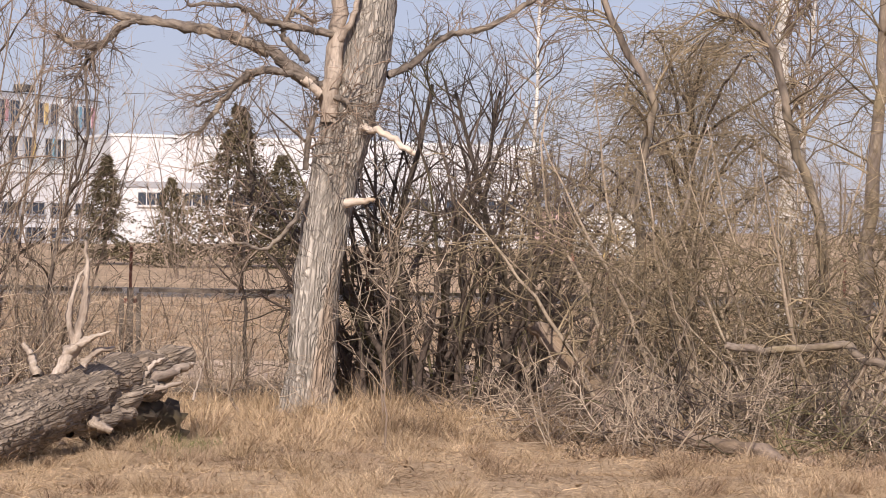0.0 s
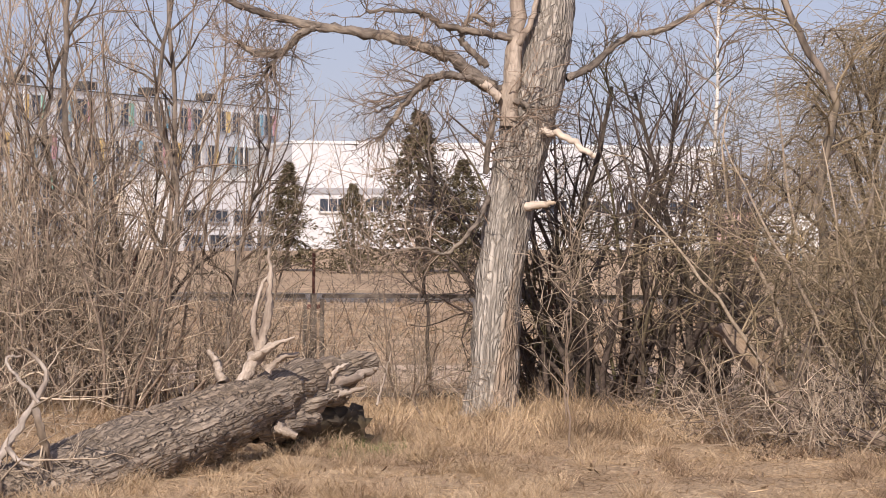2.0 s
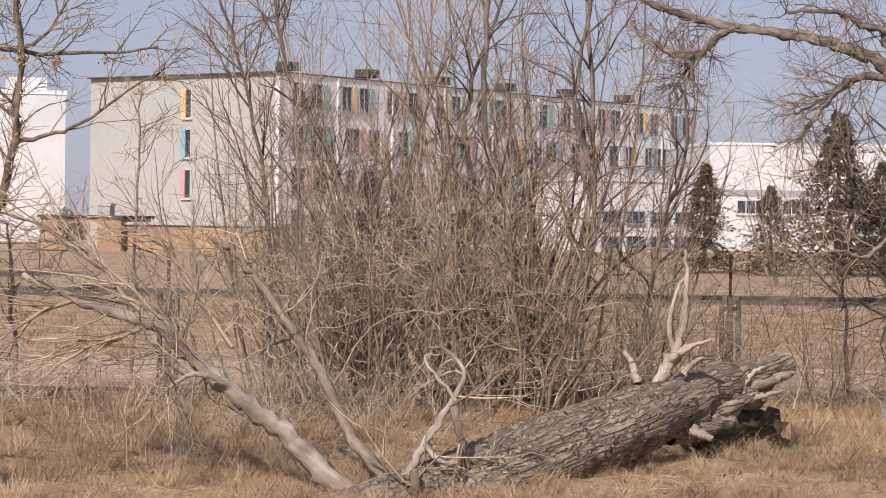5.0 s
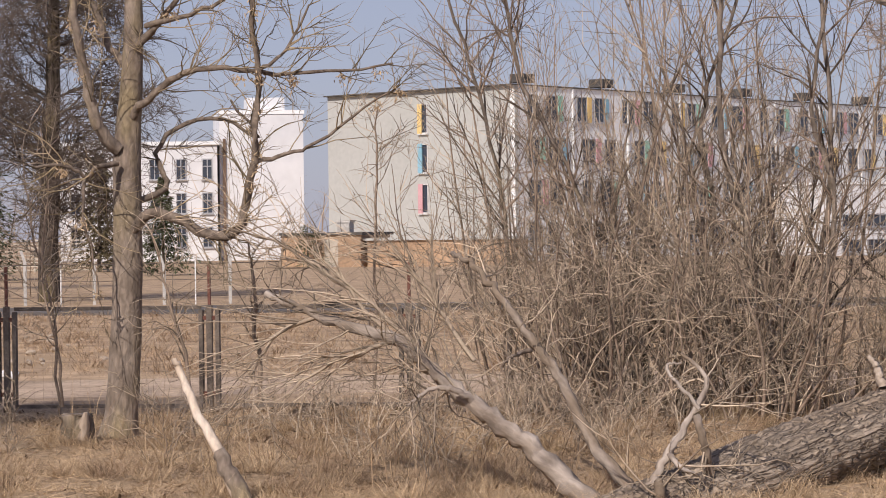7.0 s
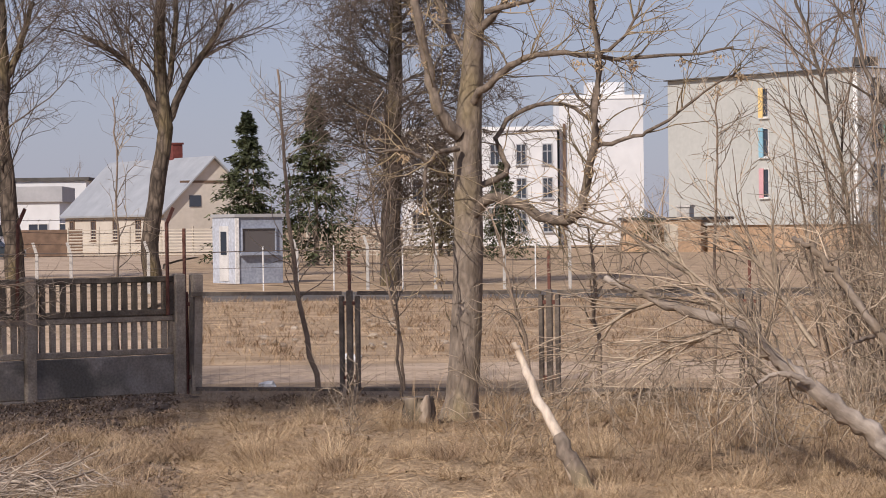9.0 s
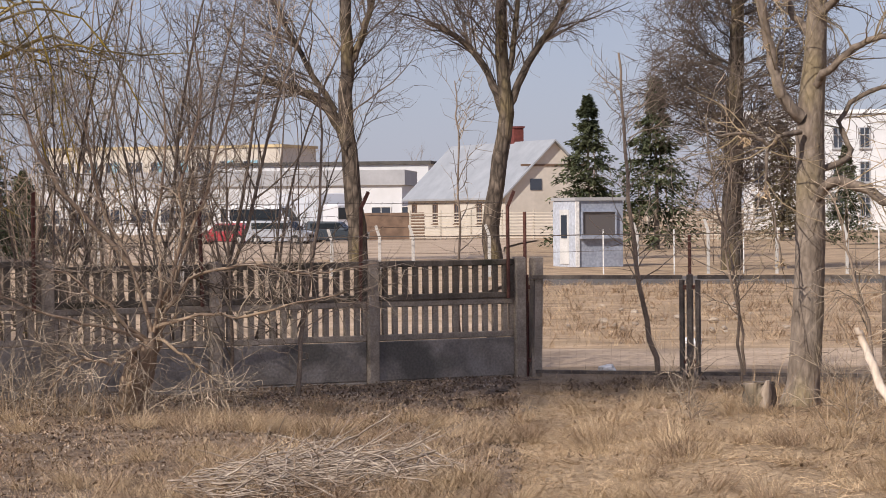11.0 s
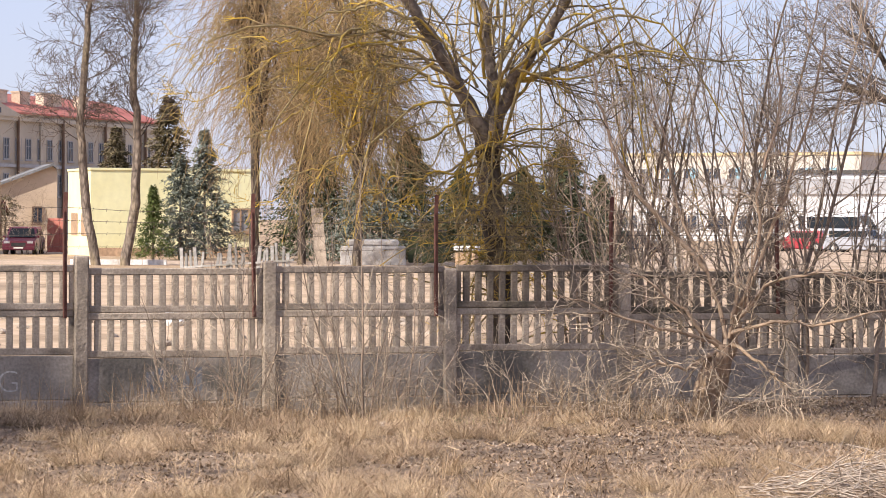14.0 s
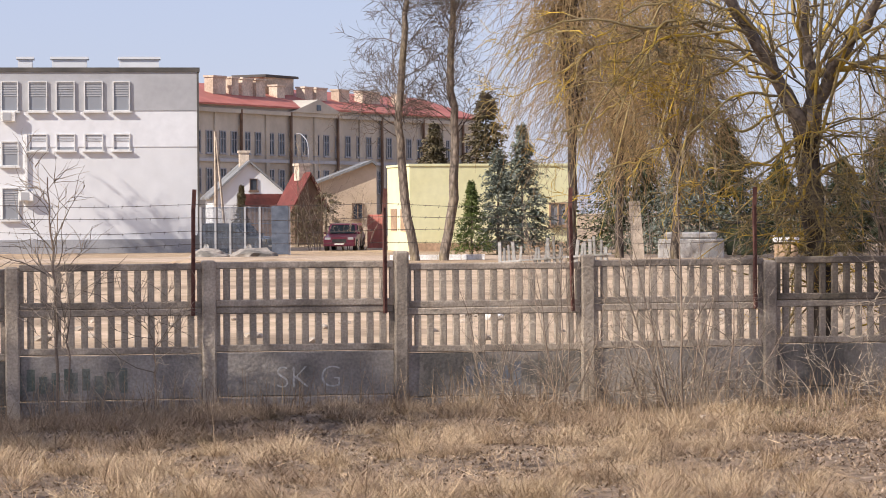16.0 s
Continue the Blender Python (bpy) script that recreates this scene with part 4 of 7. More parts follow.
# low white works building and brown hoarding
works, w = block("works_building", at(41.5, 268), at(33.47, 262), 14, 4.7, WALL_WHITE, "long low white works building with a grey roof band", roof=WALL_GREY, overhang=0.3, roof_h=1.5)
for s in range(14):
    window(works, 1.5 + s * 3.0, 1.1, 2.0, 1.5, bars=1)
upper, w = block("upper_storey", at(37.5, 292), at(32.9, 288), 10, 7.2, WALL_WHITE, "set-back white storey with a dark roof edge", roof=ROOF_DARK, overhang=0.3)
yellow_far, w = block("yellow_flats", at(41.0, 330), at(36.05, 318), 12, 9.9, WALL_CREAM, "cream block of flats with blue windows", roof=WALL_OCHRE, overhang=0.2)
for fl in range(3):
    for s in range(9):
        window(yellow_far, 1.5 + s * 3.0, 1.2 + 2.9 * fl, 2.0, 1.4, bars=1, reveal="blue" if s % 3 else None)
hoarding = tagged(part("hoarding", boxed(0, 0, -0.1, 7.0, 0.08, 2.0), BROWN_WOOD), "brown board hoarding beside the farmhouse", "fence")
hoarding.matrix_world = pose(*at(34.9, 200), 0, 0, facade_frame(at(34.9, 200), at(33.3, 198))[0])

# white and grey three-storey building
wb_r = at(57.05, 146)
office, w = block("office_building", at(66.5, 147.2), wb_r, 12, 9.85, WALL_WHITE, "three-storey white building with a grey top band", roof=ROOF_DARK, overhang=0.14, roof_h=0.24)
part("grey_band", boxed(0.02, -0.07, 7.75, w - 0.02, -0.003, 9.84), WALL_GREY, office, "grey painted band under the roof")
part("plinth", boxed(0.02, -0.09, -0.2, w - 0.02, -0.003, 0.75), PLINTH, office)
part("pale_band", boxed(0.02, -0.035, 5.78, w - 0.02, -0.003, 7.745), mat("pale_grey_band", (0.66, 0.665, 0.68), (0.70, 0.705, 0.72), 0.4, 0.9, 0.003, fine=2.0), office, "paler grey painted band")
PXM = 146 / 4720
BLIND = mat("pale_window_blinds", (0.36, 0.365, 0.38), (0.42, 0.425, 0.44), 2.0, 0.7)


def blind_window(x0, x1, z, h, y=0.0):
    """A grey-framed office window whose blind is half drawn."""
    x, wd = w - (350 - x0) * PXM, (x1 - x0) * PXM
    win = window(office, x, z, wd, h, y=y, bars=0, frame=0.06, mat_frame=FRAME, pane=PANE_PALE)
    for k in range(int(h * 0.55 / 0.13)):
        part("blind_slat", boxed(x + 0.08, y - 0.055, z + h - 0.16 - 0.13 * k, x + wd - 0.08, y - 0.035, z + h - 0.09 - 0.13 * k), BLIND, win)


for x0, x1 in ((8, 38), (55, 88), (103, 136), (152, 185), (202, 232), (-40, -10), (-88, -58), (-136, -106)):
    blind_window(x0, x1, 7.72, 1.62, -0.07)
for x0, x1 in ((55, 88), (103, 136), (152, 185), (202, 232)):
    blind_window(x0, x1, 5.58, 0.92)
for z, h in ((4.75, 1.35), (1.85, 1.75)):
    blind_window(8, 38, z, h)
for x, z in ((22, 7.15), (52, 2.85)):
    ac = part("air_conditioner", boxed(w - (350 - x) * PXM - 0.4, -0.45, z, w - (350 - x) * PXM + 0.35, -0.08, z + 0.55, bevel=0.03), WHITE_PAINT, office)
    part("fan_grille", boxed(w - (350 - x) * PXM - 0.32, -0.47, z + 0.06, w - (350 - x) * PXM + 0.1, -0.452, z + 0.48), WALL_GREY, ac)
part("drainpipe", boxed(w - 302 * PXM, -0.14, 2.6, w - 297 * PXM, -0.003, 6.5), WHITE_PAINT, office)
part("drainpipe", boxed(w - 0.02, -0.12, 0, w + 0.09, -0.003, 9.8), ROOF_DARK, office)
for x, l in ((35, 25), (95, 62), (215, 70)):
    bm = box(boxed(w - (350 - x) * PXM, 3, 10.1, w - (350 - x - l) * PXM, 4.2, 10.72), w - (350 - x) * PXM - 0.1, 2.9, 10.722, w - (350 - x - l) * PXM + 0.1, 4.3, 10.85)
    part("roof_chimney", bm, WALL_WHITE, office)

# long old barracks with a red roof
old_a, old_b = at(57.9, 220), at(51.0, 269)
old, w, _ = gabled("old_barracks", old_a, old_b, 14, 11.5, 13.6, WALL_STONE, ROOF_RED, "long two-storey stucco barracks with a red roof and many chimneys")
for z, h in ((3.9, 2.1), (7.25, 1.95)):
    for s in range(14):
        for k in (0, 1.75):
            window(old, 1.5 + s * (w - 3) / 14 + k, z, 0.95, h, bars=1, cross=True, frame=0.08, mat_frame=PLINTH)
part("cornice", boxed(-0.2, -0.35, 10.75, w + 0.2, -0.003, 11.1), WALL_STONE, old)
part("string_course", boxed(-0.1, -0.2, 6.55, w + 0.1, -0.003, 6.85), WALL_GREY, old)
for i in range(7):
    part("drainpipe", boxed(4 + i * w / 7, -0.40, 0, 4.2 + i * w / 7, -0.203, 11.1), BROWN_WOOD, old)
for i in range(14):
    part("lesene", boxed(0.2 + i * w / 14, -0.16, 0, 0.75 + i * w / 14, -0.002, 10.74), WALL_STONE, old)


def seen_along(A, B, back, b):
    """How far along a front, at a depth behind it, a bearing meets the building."""
    e = (B - A).normalized()
    n = Vector((-e.y, e.x, 0))
    p, d = A + n * back, at(b, 1.0)
    return (d.x * p.y - d.y * p.x) / (d.y * e.x - d.x * e.y)


def on_front(px, back):
    return seen_along(old_a, old_b, back, 51.80 - math.degrees(math.atan((px - 784) / 4711)))


for px, wide in ((383, 2.0), (411, 1.1), (433, 1.7), (456, 1.6), (492, 1.3), (541, 1.4), (564, 1.9), (604, 1.9), (643, 1.4), (660, 1.6), (708, 1.4)):
    chimney(old, on_front(px, 3.4), 3.4, 11.9, 14.0 if px < 480 else 13.6, wide, BRICK_BEIGE, 0.9)
x0, x1 = on_front(462, 5.0), on_front(512, 5.0)
part("roof_turret", boxed(x0, 4.4, 12.2, x1, 7.4, 14.5), BRICK_BEIGE, old, "square rendered roof turret")
part("turret_roof", boxed(x0 - 0.4, 4.1, 14.503, x1 + 0.4, 7.8, 14.72), ROOF_DARK, old)
x0, x1 = on_front(517, -0.4), on_front(610, -0.4)
bm = bmesh.new()
vs = [bm.verts.new((x, y, z)) for y in (-0.5, 2.6) for x, z in ((x0, 11.1), (x1, 11.1), ((x0 + x1) / 2, 12.35))]
for f in ((0, 1, 2), (3, 5, 4), (0, 2, 5, 3), (1, 4, 5, 2), (0, 3, 4, 1)):
    bm.faces.new([vs[k] for k in f])
part("pediment", bm, WALL_STONE, old, "low stucco pediment over the middle bays")
part("round_window", boxed((x0 + x1) / 2 - 0.35, -0.56, 11.35, (x0 + x1) / 2 + 0.35, -0.503, 11.85, bevel=0.02), PANE, old)

# small houses in front of the barracks
cot, w, _ = gabled("white_cottage", at(56.72, 190.3), at(55.17, 190.8), 7, 3.45, 5.75, WALL_WHITE, ROOF_OLD, "small white cottage with a grey roof", True, 0.35)
window(cot, w * 0.50, 3.75, 0.55, 0.85, bars=0, frame=0.05, mat_frame=BROWN_WOOD)
chimney(cot, w * 0.47, 2.5, 5.2, 6.5, 0.7, BRICK_BEIGE)
bm = bmesh.new()
vs = [bm.verts.new(c) for c in ((w * 0.35, -0.01, 3.5), (w * 0.98, -0.01, 3.5), (w * 1.02, -1.5, 2.6), (w * 0.31, -1.5, 2.6))]
bm.faces.new(vs)
bmesh.ops.solidify(bm, geom=list(bm.faces), thickness=0.1)
part("porch_roof", bm, ROOF_MAROON, cot, "dull red sheet porch roof")
part("porch", boxed(w * 0.4, -1.3, -0.1, w * 0.94, -0.003, 2.55), BROWN_WOOD, cot)
rc, w, _ = gabled("red_roofed_shed", at(54.98, 178.4), at(54.38, 179.3), 2.0, 2.9, 4.7, BROWN_WOOD, ROOF_MAROON, "small brown shed with a red roof", True)
chimney(rc, w * 0.5, 1.0, 4.3, 5.3, 0.8, BRICK_BEIGE)
# half-gabled beige house, its roof rising to one end
ba, bb_ = at(54.62, 186.5), at(53.22, 187.0)
turn, w = facade_frame(ba, bb_)
bh = thing("beige_house", ba, turn, "beige rendered house under a grey pitched roof", "house")
for nm, lo, hi, y0, y1, mt in (("wall", None, 0.0, 0.0, 5.0, WALL_PEACH), ("roof", 0.0, 0.18, -0.45, 5.4, ROOF_OLD)):
    bm = bmesh.new()
    prof = ((-0.3, 3.9), (w * 0.93, 5.62), (w, 5.35))
    ring = [(x, z + hi) for x, z in prof] + ([(w, -0.2), (-0.1, -0.2)] if lo is None else [(x, z + lo + 0.004) for x, z in prof[::-1]])
    fr = [bm.verts.new((x, y0, z)) for x, z in ring]
    bk = [bm.verts.new((x, y1, z)) for x, z in ring]
    bm.faces.new(fr)
    bm.faces.new(bk[::-1])
    for k in range(len(ring)):
        bm.faces.new((fr[k], bk[k], bk[(k + 1) % len(ring)], fr[(k + 1) % len(ring)]))
    bmesh.ops.recalc_face_normals(bm, faces=bm.faces)
    part(nm, bm, mt, bh)
window(bh, w * 0.62, 1.6, 0.8, 1.2, mat_frame=BROWN_WOOD)

# lemon yellow building
ya, yb_ = at(52.51, 143), at(48.91, 145.2)
yel, w = block("yellow_building", ya, yb_, 6, 4.6, WALL_YELLOW, "plain lemon-yellow rendered building", roof=WALL_YELLOW, overhang=0.06, roof_h=0.12)
part("plinth", boxed(0.02, -0.06, -0.1, w - 0.02, -0.003, 0.45), BRICK_TAN, yel)
for y0 in (0.7, 3.4):
    part("side_window", boxed(-0.04, y0, 1.1, -0.003, y0 + 1.6, 2.3), BRICK_TAN, yel)
window(yel, w * 0.83, 1.3, 1.0, 1.3, mat_frame=BRICK_TAN, pane=PANE_PALE)

GATE_STEEL = mat("blue_grey_steel", (0.085, 0.10, 0.13), (0.14, 0.16, 0.20), 3.0, 0.6)
# yard gate of grey mesh
yard = thing("yard_gate", at(57.00, 134), facade_frame(at(57.00, 134), at(55.10, 134))[0], "grey steel mesh yard fence with posts", "fence")
gl = (at(55.10, 134) - at(57.00, 134)).length
for i in range(7):
    part("post", boxed(i * gl / 6 - 0.05, -0.05, -0.1, i * gl / 6 + 0.05, 0.05, 2.45), WALL_GREY, yard)
tb = Tubes()
for i in range(110):
    tb.add([(gl * i / 110, 0, 0.05), (gl * i / 110, 0, 2.4)], [0.011] * 2)
for z in (0.1, 0.9, 1.6, 2.4):
    tb.add([(0, 0, z), (gl, 0, z)], [0.025] * 2)
finish(tb, "mesh_infill", GATE_STEEL, yard)
part("sheet_panel", boxed(gl * 0.80, -0.09, 0.05, gl * 0.99, -0.055, 2.5), GATE_STEEL, yard, "blue-grey sheet metal leaf")
rail_gate = thing("red_gate", at(53.42, 156), 20, "rust-red sheet metal gate", "gate")
for i in range(3):
    part("board", boxed(i * 0.42, -0.03, 0.05, i * 0.42 + 0.38, 0.03, 2.0), ROOF_RED, rail_gate)
part("rail", boxed(0, 0.032, 1.6, 1.22, 0.08, 1.7), BROWN_WOOD, rail_gate)


# ---- woody plants ----


def plant(name, base, label, category="tree", group="", turn=0.0):
    return thing(name, base, turn, label, category, group)


# the old poplar
TB = at(2.82, 29.1)
poplar = plant("poplar_tree", TB, "old half-dead poplar with peeling bark and broken limbs")
rp = np.random.default_rng(21)
trunk_line = way([(2.82, 29.1, -0.04), (2.76, 29.1, 0.59), (2.69, 29.1, 1.45), (2.39, 29.1, 2.50), (2.15, 29.1, 3.06), (1.72, 29.15, 3.99), (1.53, 29.2, 4.55), (1.39, 29.2, 5.29), (1.32, 29.3, 6.17), (1.22, 29.3, 7.16)], TB)
trunk_part("trunk", trunk_line, [(0, 0.42), (0.03, 0.31), (0.08, 0.268), (0.2, 0.25), (0.33, 0.262), (0.45, 0.285), (0.55, 0.26), (0.7, 0.21), (1, 0.10)], BARK_POPLAR, poplar, 28, 0.10, 72)
limb_part("dead_spar", way([(2.46, 28.95, 3.20), (2.50, 28.95, 3.60), (2.40, 28.95, 3.97), (2.33, 28.95, 4.52), (2.31, 28.9, 5.07)], TB), 0.12, 0.07, DEADWOOD, poplar, 9, 0.08, "bleached bare dead spar")
limb_part("dead_spar", way([(2.31, 28.9, 4.09), (2.08, 28.9, 4.27), (1.94, 28.9, 4.52), (1.86, 28.9, 4.89)], TB), 0.05, 0.02, DEADWOOD, poplar, 6, 0.08, "bleached bare dead spar")
tw = Tubes()
limbs = [
    ([(2.59, 29, 3.51), (3.14, 28.8, 3.69), (3.88, 28.7, 3.95), (5.21, 28.6, 4.14), (6.66, 28.5, 4.23), (7.98, 28.4, 4.38), (9.05, 28.3, 4.61)], 0.095, 0.035),
    ([(6.54, 28.5, 4.25), (6.99, 28.5, 4.15), (7.39, 28.5, 3.95), (7.96, 28.4, 3.93), (8.34, 28.4, 4.06)], 0.055, 0.03),
    ([(7.39, 28.5, 3.95), (7.71, 28.5, 3.75), (7.94, 28.5, 3.57)], 0.03, 0.012),
    ([(3.14, 28.8, 3.69), (4.11, 28.6, 3.71), (4.76, 28.6, 3.40), (5.31, 28.6, 3.01)], 0.055, 0.022),
    ([(3.87, 28.7, 3.76), (4.47, 28.6, 3.56), (5.36, 28.5, 3.31)], 0.035, 0.012),
    ([(1.26, 29.2, 3.72), (0.67, 29.4, 3.90), (0.01, 29.6, 4.21), (-0.86, 29.8, 4.32), (-2.03, 30, 4.72)], 0.05, 0.03),
    ([(2.97, 28.8, 3.83), (3.52, 28.8, 4.13), (3.29, 28.8, 4.37), (2.80, 28.8, 4.26)], 0.05, 0.02),
    ([(2.43, 28.9, 4.15), (3.77, 28.7, 4.24), (4.50, 28.6, 4.40), (5.58, 28.5, 4.41)], 0.05, 0.02),
    ([(2.91, 28.95, 2.43), (3.20, 28.8, 2.12), (3.80, 28.7, 1.81), (4.40, 28.6, 1.87), (5.12, 28.6, 1.80)], 0.035, 0.008),
    ([(2.77, 28.95, 3.47), (2.29, 28.85, 3.46), (2.06, 28.8, 3.38), (2.04, 28.85, 3.26)], 0.045, 0.025),
    ([(2.98, 28.95, 2.68), (2.93, 28.9, 2.98), (2.77, 28.9, 3.35)], 0.04, 0.03),
]
for line, r0, r1 in limbs:
    q, rr = limb_part("limb", way(line, TB), r0 * 0.88, r1 * 0.9, LIMB_BARK, poplar, 9, 0.28, n=8 * len(line))
    branch_out([tw], rp, q, rr, [(20, 0.8, 1.0, 0.22, 0.01, 0.1, 4, 6), (8, 0.45, 0.8, 0.25, -0.01, 0.1, 3, 4)])
finish(tw, "crown", TWIG_GREY, poplar)
limb_part("peeled_branch", way([(1.79, 28.85, 3.14), (1.45, 28.7, 3.11), (1.06, 28.6, 3.02), (0.78, 28.5, 2.89), (0.63, 28.5, 2.86)], TB), 0.042, 0.028, FRESHWOOD, poplar, 9, 0.05, "freshly peeled white broken branch")
limb_part("peeled_branch", way([(2.70, 28.8, 3.49), (2.87, 28.75, 3.57), (3.07, 28.7, 3.65)], TB), 0.05, 0.045, FRESHWOOD, poplar, 9, 0.05, "freshly peeled white broken branch")
limb_part("peeled_branch", way([(2.10, 28.85, 2.32), (1.76, 28.75, 2.34), (1.49, 28.7, 2.37)], TB), 0.055, 0.02, FRESHWOOD, poplar, 9, 0.05, "freshly peeled white broken branch")

# the fallen trunk
LB = at(9.0, 21.4)
fallen = plant("fallen_tree", LB, "fallen poplar trunk with deep furrowed bark and splintered ends", "log")
trunk_part("trunk", way([(14.96, 19.8, -0.22), (13.27, 20.4, -0.06), (11.10, 21.4, 0.17), (9.28, 22.4, 0.36), (7.83, 23.3, 0.54)], LB), [(0, 0.29), (0.3, 0.305), (0.6, 0.31), (0.85, 0.29), (1, 0.235)], BARK_LOG, fallen, 44, 0.075, 130)
limb_part("broken_fork", way([(8.31, 23, 0.47), (7.11, 23.8, 0.67), (6.26, 24.4, 0.74), (5.44, 24.9, 0.82)], LB), 0.24, 0.11, BARK_LOG, fallen, 18, 0.12, n=24)
limb_part("broken_fork", way([(8.31, 23, 0.39), (7.35, 23.6, 0.48), (6.50, 24, 0.56), (6.02, 24.3, 0.57)], LB), 0.20, 0.08, BARK_LOG, fallen, 14, 0.15, n=20)
limb_part("broken_fork", way([(7.95, 23.2, 0.31), (7.10, 23.5, 0.34), (6.56, 23.8, 0.37)], LB), 0.12, 0.05, BARK_LOG, fallen, 10, 0.15)
rl = np.random.default_rng(4)
for line, r0, r1 in [
    ([(8.26, 23.2, 0.70), (7.90, 23.3, 0.94), (7.67, 23.3, 1.26), (7.59, 23.3, 1.56), (7.65, 23.3, 1.90)], 0.075, 0.03),
    ([(8.02, 23.3, 0.91), (7.60, 23.2, 1.04), (7.06, 23.1, 1.13)], 0.06, 0.02),
    ([(7.84, 23.3, 1.01), (7.97, 23.3, 1.26), (7.80, 23.4, 1.55), (7.50, 23.4, 1.75)], 0.04, 0.015),
    ([(8.62, 23.4, 0.71), (8.75, 23.5, 0.88), (8.93, 23.5, 1.00)], 0.06, 0.045),
    ([(7.66, 23.3, 0.82), (7.36, 23.3, 0.94), (6.97, 23.3, 0.98)], 0.045, 0.035),
    ([(6.62, 23.9, 0.51), (6.14, 24, 0.57), (5.54, 24.1, 0.64)], 0.055, 0.03),
    ([(7.46, 23.2, 0.33), (7.22, 23.1, 0.30), (6.98, 23, 0.28)], 0.07, 0.05),
    ([(6.44, 24, 0.63), (6.20, 24.1, 0.78), (5.90, 24.2, 0.85)], 0.04, 0.02),
    ([(6.26, 24.1, 0.63), (5.42, 24.5, 0.76), (5.40, 24.5, 0.79)], 0.06, 0.02),
    ([(5.29, 24.5, 0.45), (5.12, 24.6, 0.71), (5.00, 24.6, 0.94)], 0.014, 0.008),
]:
    limb_part("splinter", way(line, LB), r0 * 0.95, r1 * 0.45, DEADWOOD, fallen, 5, 0.38, "bleached splintered branch stub", n=6 * len(line))
# dark lumps added to give the log's end its black, shaded hollow
for line, r0, r1 in [
    ([(7.7, 23.45, 0.42), (7.0, 23.9, 0.36), (6.3, 24.4, 0.30), (5.7, 24.8, 0.22)], 0.20, 0.16),
    ([(7.4, 23.8, 0.22), (6.6, 24.3, 0.14), (5.6, 25.0, 0.06)], 0.17, 0.12),
]:
    limb_part("torn_bark", way(line, LB), r0, r1, BARK_DARK, fallen, 12, 0.35, "dark torn bark and rotten wood", n=18)
ct = Tubes()
for line, r0, r1, n1 in [
    ([(13.82, 20.2, 0.10), (14.74, 20.5, 0.44), (15.47, 20.9, 0.95), (16.44, 21.2, 1.42), (17.17, 21.6, 1.79), (17.77, 21.9, 1.95)], 0.065, 0.03, 5),
    ([(14.70, 20.3, -0.02), (15.90, 20.6, 0.37), (16.98, 20.8, 0.66), (18.00, 21.1, 0.96), (19.02, 21.4, 1.25), (20.71, 21.8, 1.44), (21.79, 22.2, 1.63)], 0.115, 0.04, 14),
    ([(13.70, 20.2, 0.11), (13.28, 20.3, 0.36), (12.78, 20.4, 0.64), (12.35, 20.5, 0.96), (12.90, 20.6, 1.16)], 0.05, 0.018, 3),
    ([(12.59, 20.4, 0.70), (12.44, 20.4, 0.49), (12.29, 20.5, 0.23)], 0.04, 0.048, 1),
    ([(13.16, 20.3, 0.41), (12.92, 20.2, 0.31), (12.49, 20.3, 0.24)], 0.03, 0.022, 1),
    ([(12.51, 20.4, 0.74), (13.18, 20.6, 1.04), (12.88, 20.6, 1.09)], 0.02, 0.012, 1),
    ([(13.42, 20.1, -0.00), (13.37, 20, 0.13), (13.42, 20, 0.24)], 0.06, 0.05, 1),
    ([(16.11, 21.2, 1.17), (16.54, 21, 1.13), (16.75, 21, 1.05)], 0.025, 0.012, 1),
    ([(17.22, 20.9, 0.75), (17.82, 20.8, 0.89), (18.31, 20.8, 0.89), (18.80, 20.7, 0.77)], 0.04, 0.015, 4),
]:
    q, rr = limb_part("branch", way(line, LB), r0 * 0.8, r1 * 0.7, DEAD_BOUGH, fallen, 10, 0.16, n=7 * len(line))
    branch_out([ct], rl, q, rr, [(n1 * 2, 1.0, 1.0, 0.14, 0.02, 0.3, 4, 7), (7, 0.6, 0.8, 0.16, 0.01, 0.15, 3, 5)])
# long fine twigs of the fallen crown
for line in ([(19.02, 21.4, 1.25), (20.70, 21.8, 1.86), (22.26, 22.3, 2.15)], [(18.06, 21.2, 1.00), (19.74, 21.6, 1.63), (21.18, 22, 2.00)], [(20.71, 21.8, 1.44), (21.69, 21.9, 1.26), (22.19, 22, 0.80)],
             [(17.33, 21.2, 1.09), (18.28, 21.4, 1.63), (19.12, 21.6, 2.04)], [(19.02, 21.4, 1.25), (20.24, 21.3, 1.10), (21.22, 21.3, 0.88)]):
    q, rr = limb(ct, way(line, LB), 0.022, 0.008, 4)
    branch_out([ct], rl, q, rr, [(16, 1.1, 0.5, 0.07, 0.0, 0.05, 3, 7), (4, 0.5, 0.6, 0.1, -0.01, 0.1, 3, 4)])
finish(ct, "crown", TWIG_TAN, fallen)
SB = at(22.24, 20.6)
stick = plant("broken_sapling", SB, "leaning snapped sapling with pale bare wood", "stump")
st = Tubes()
limb(st, way([(22.18, 20.5, -0.10), (22.60, 20.6, 0.22), (23.01, 20.7, 0.54), (23.37, 20.8, 0.82), (23.62, 20.9, 1.06), (23.78, 20.9, 1.16)], SB), 0.056, 0.022, 9)
finish(st, "stem", FRESHWOOD, stick, "", 0.12)
st = Tubes()
limb(st, way([(22.00, 20.45, -0.12), (22.48, 20.55, 0.19), (22.83, 20.65, 0.43)], SB), 0.085, 0.06, 9)
finish(st, "bark", BARK_ASH, stick, "", 0.1)

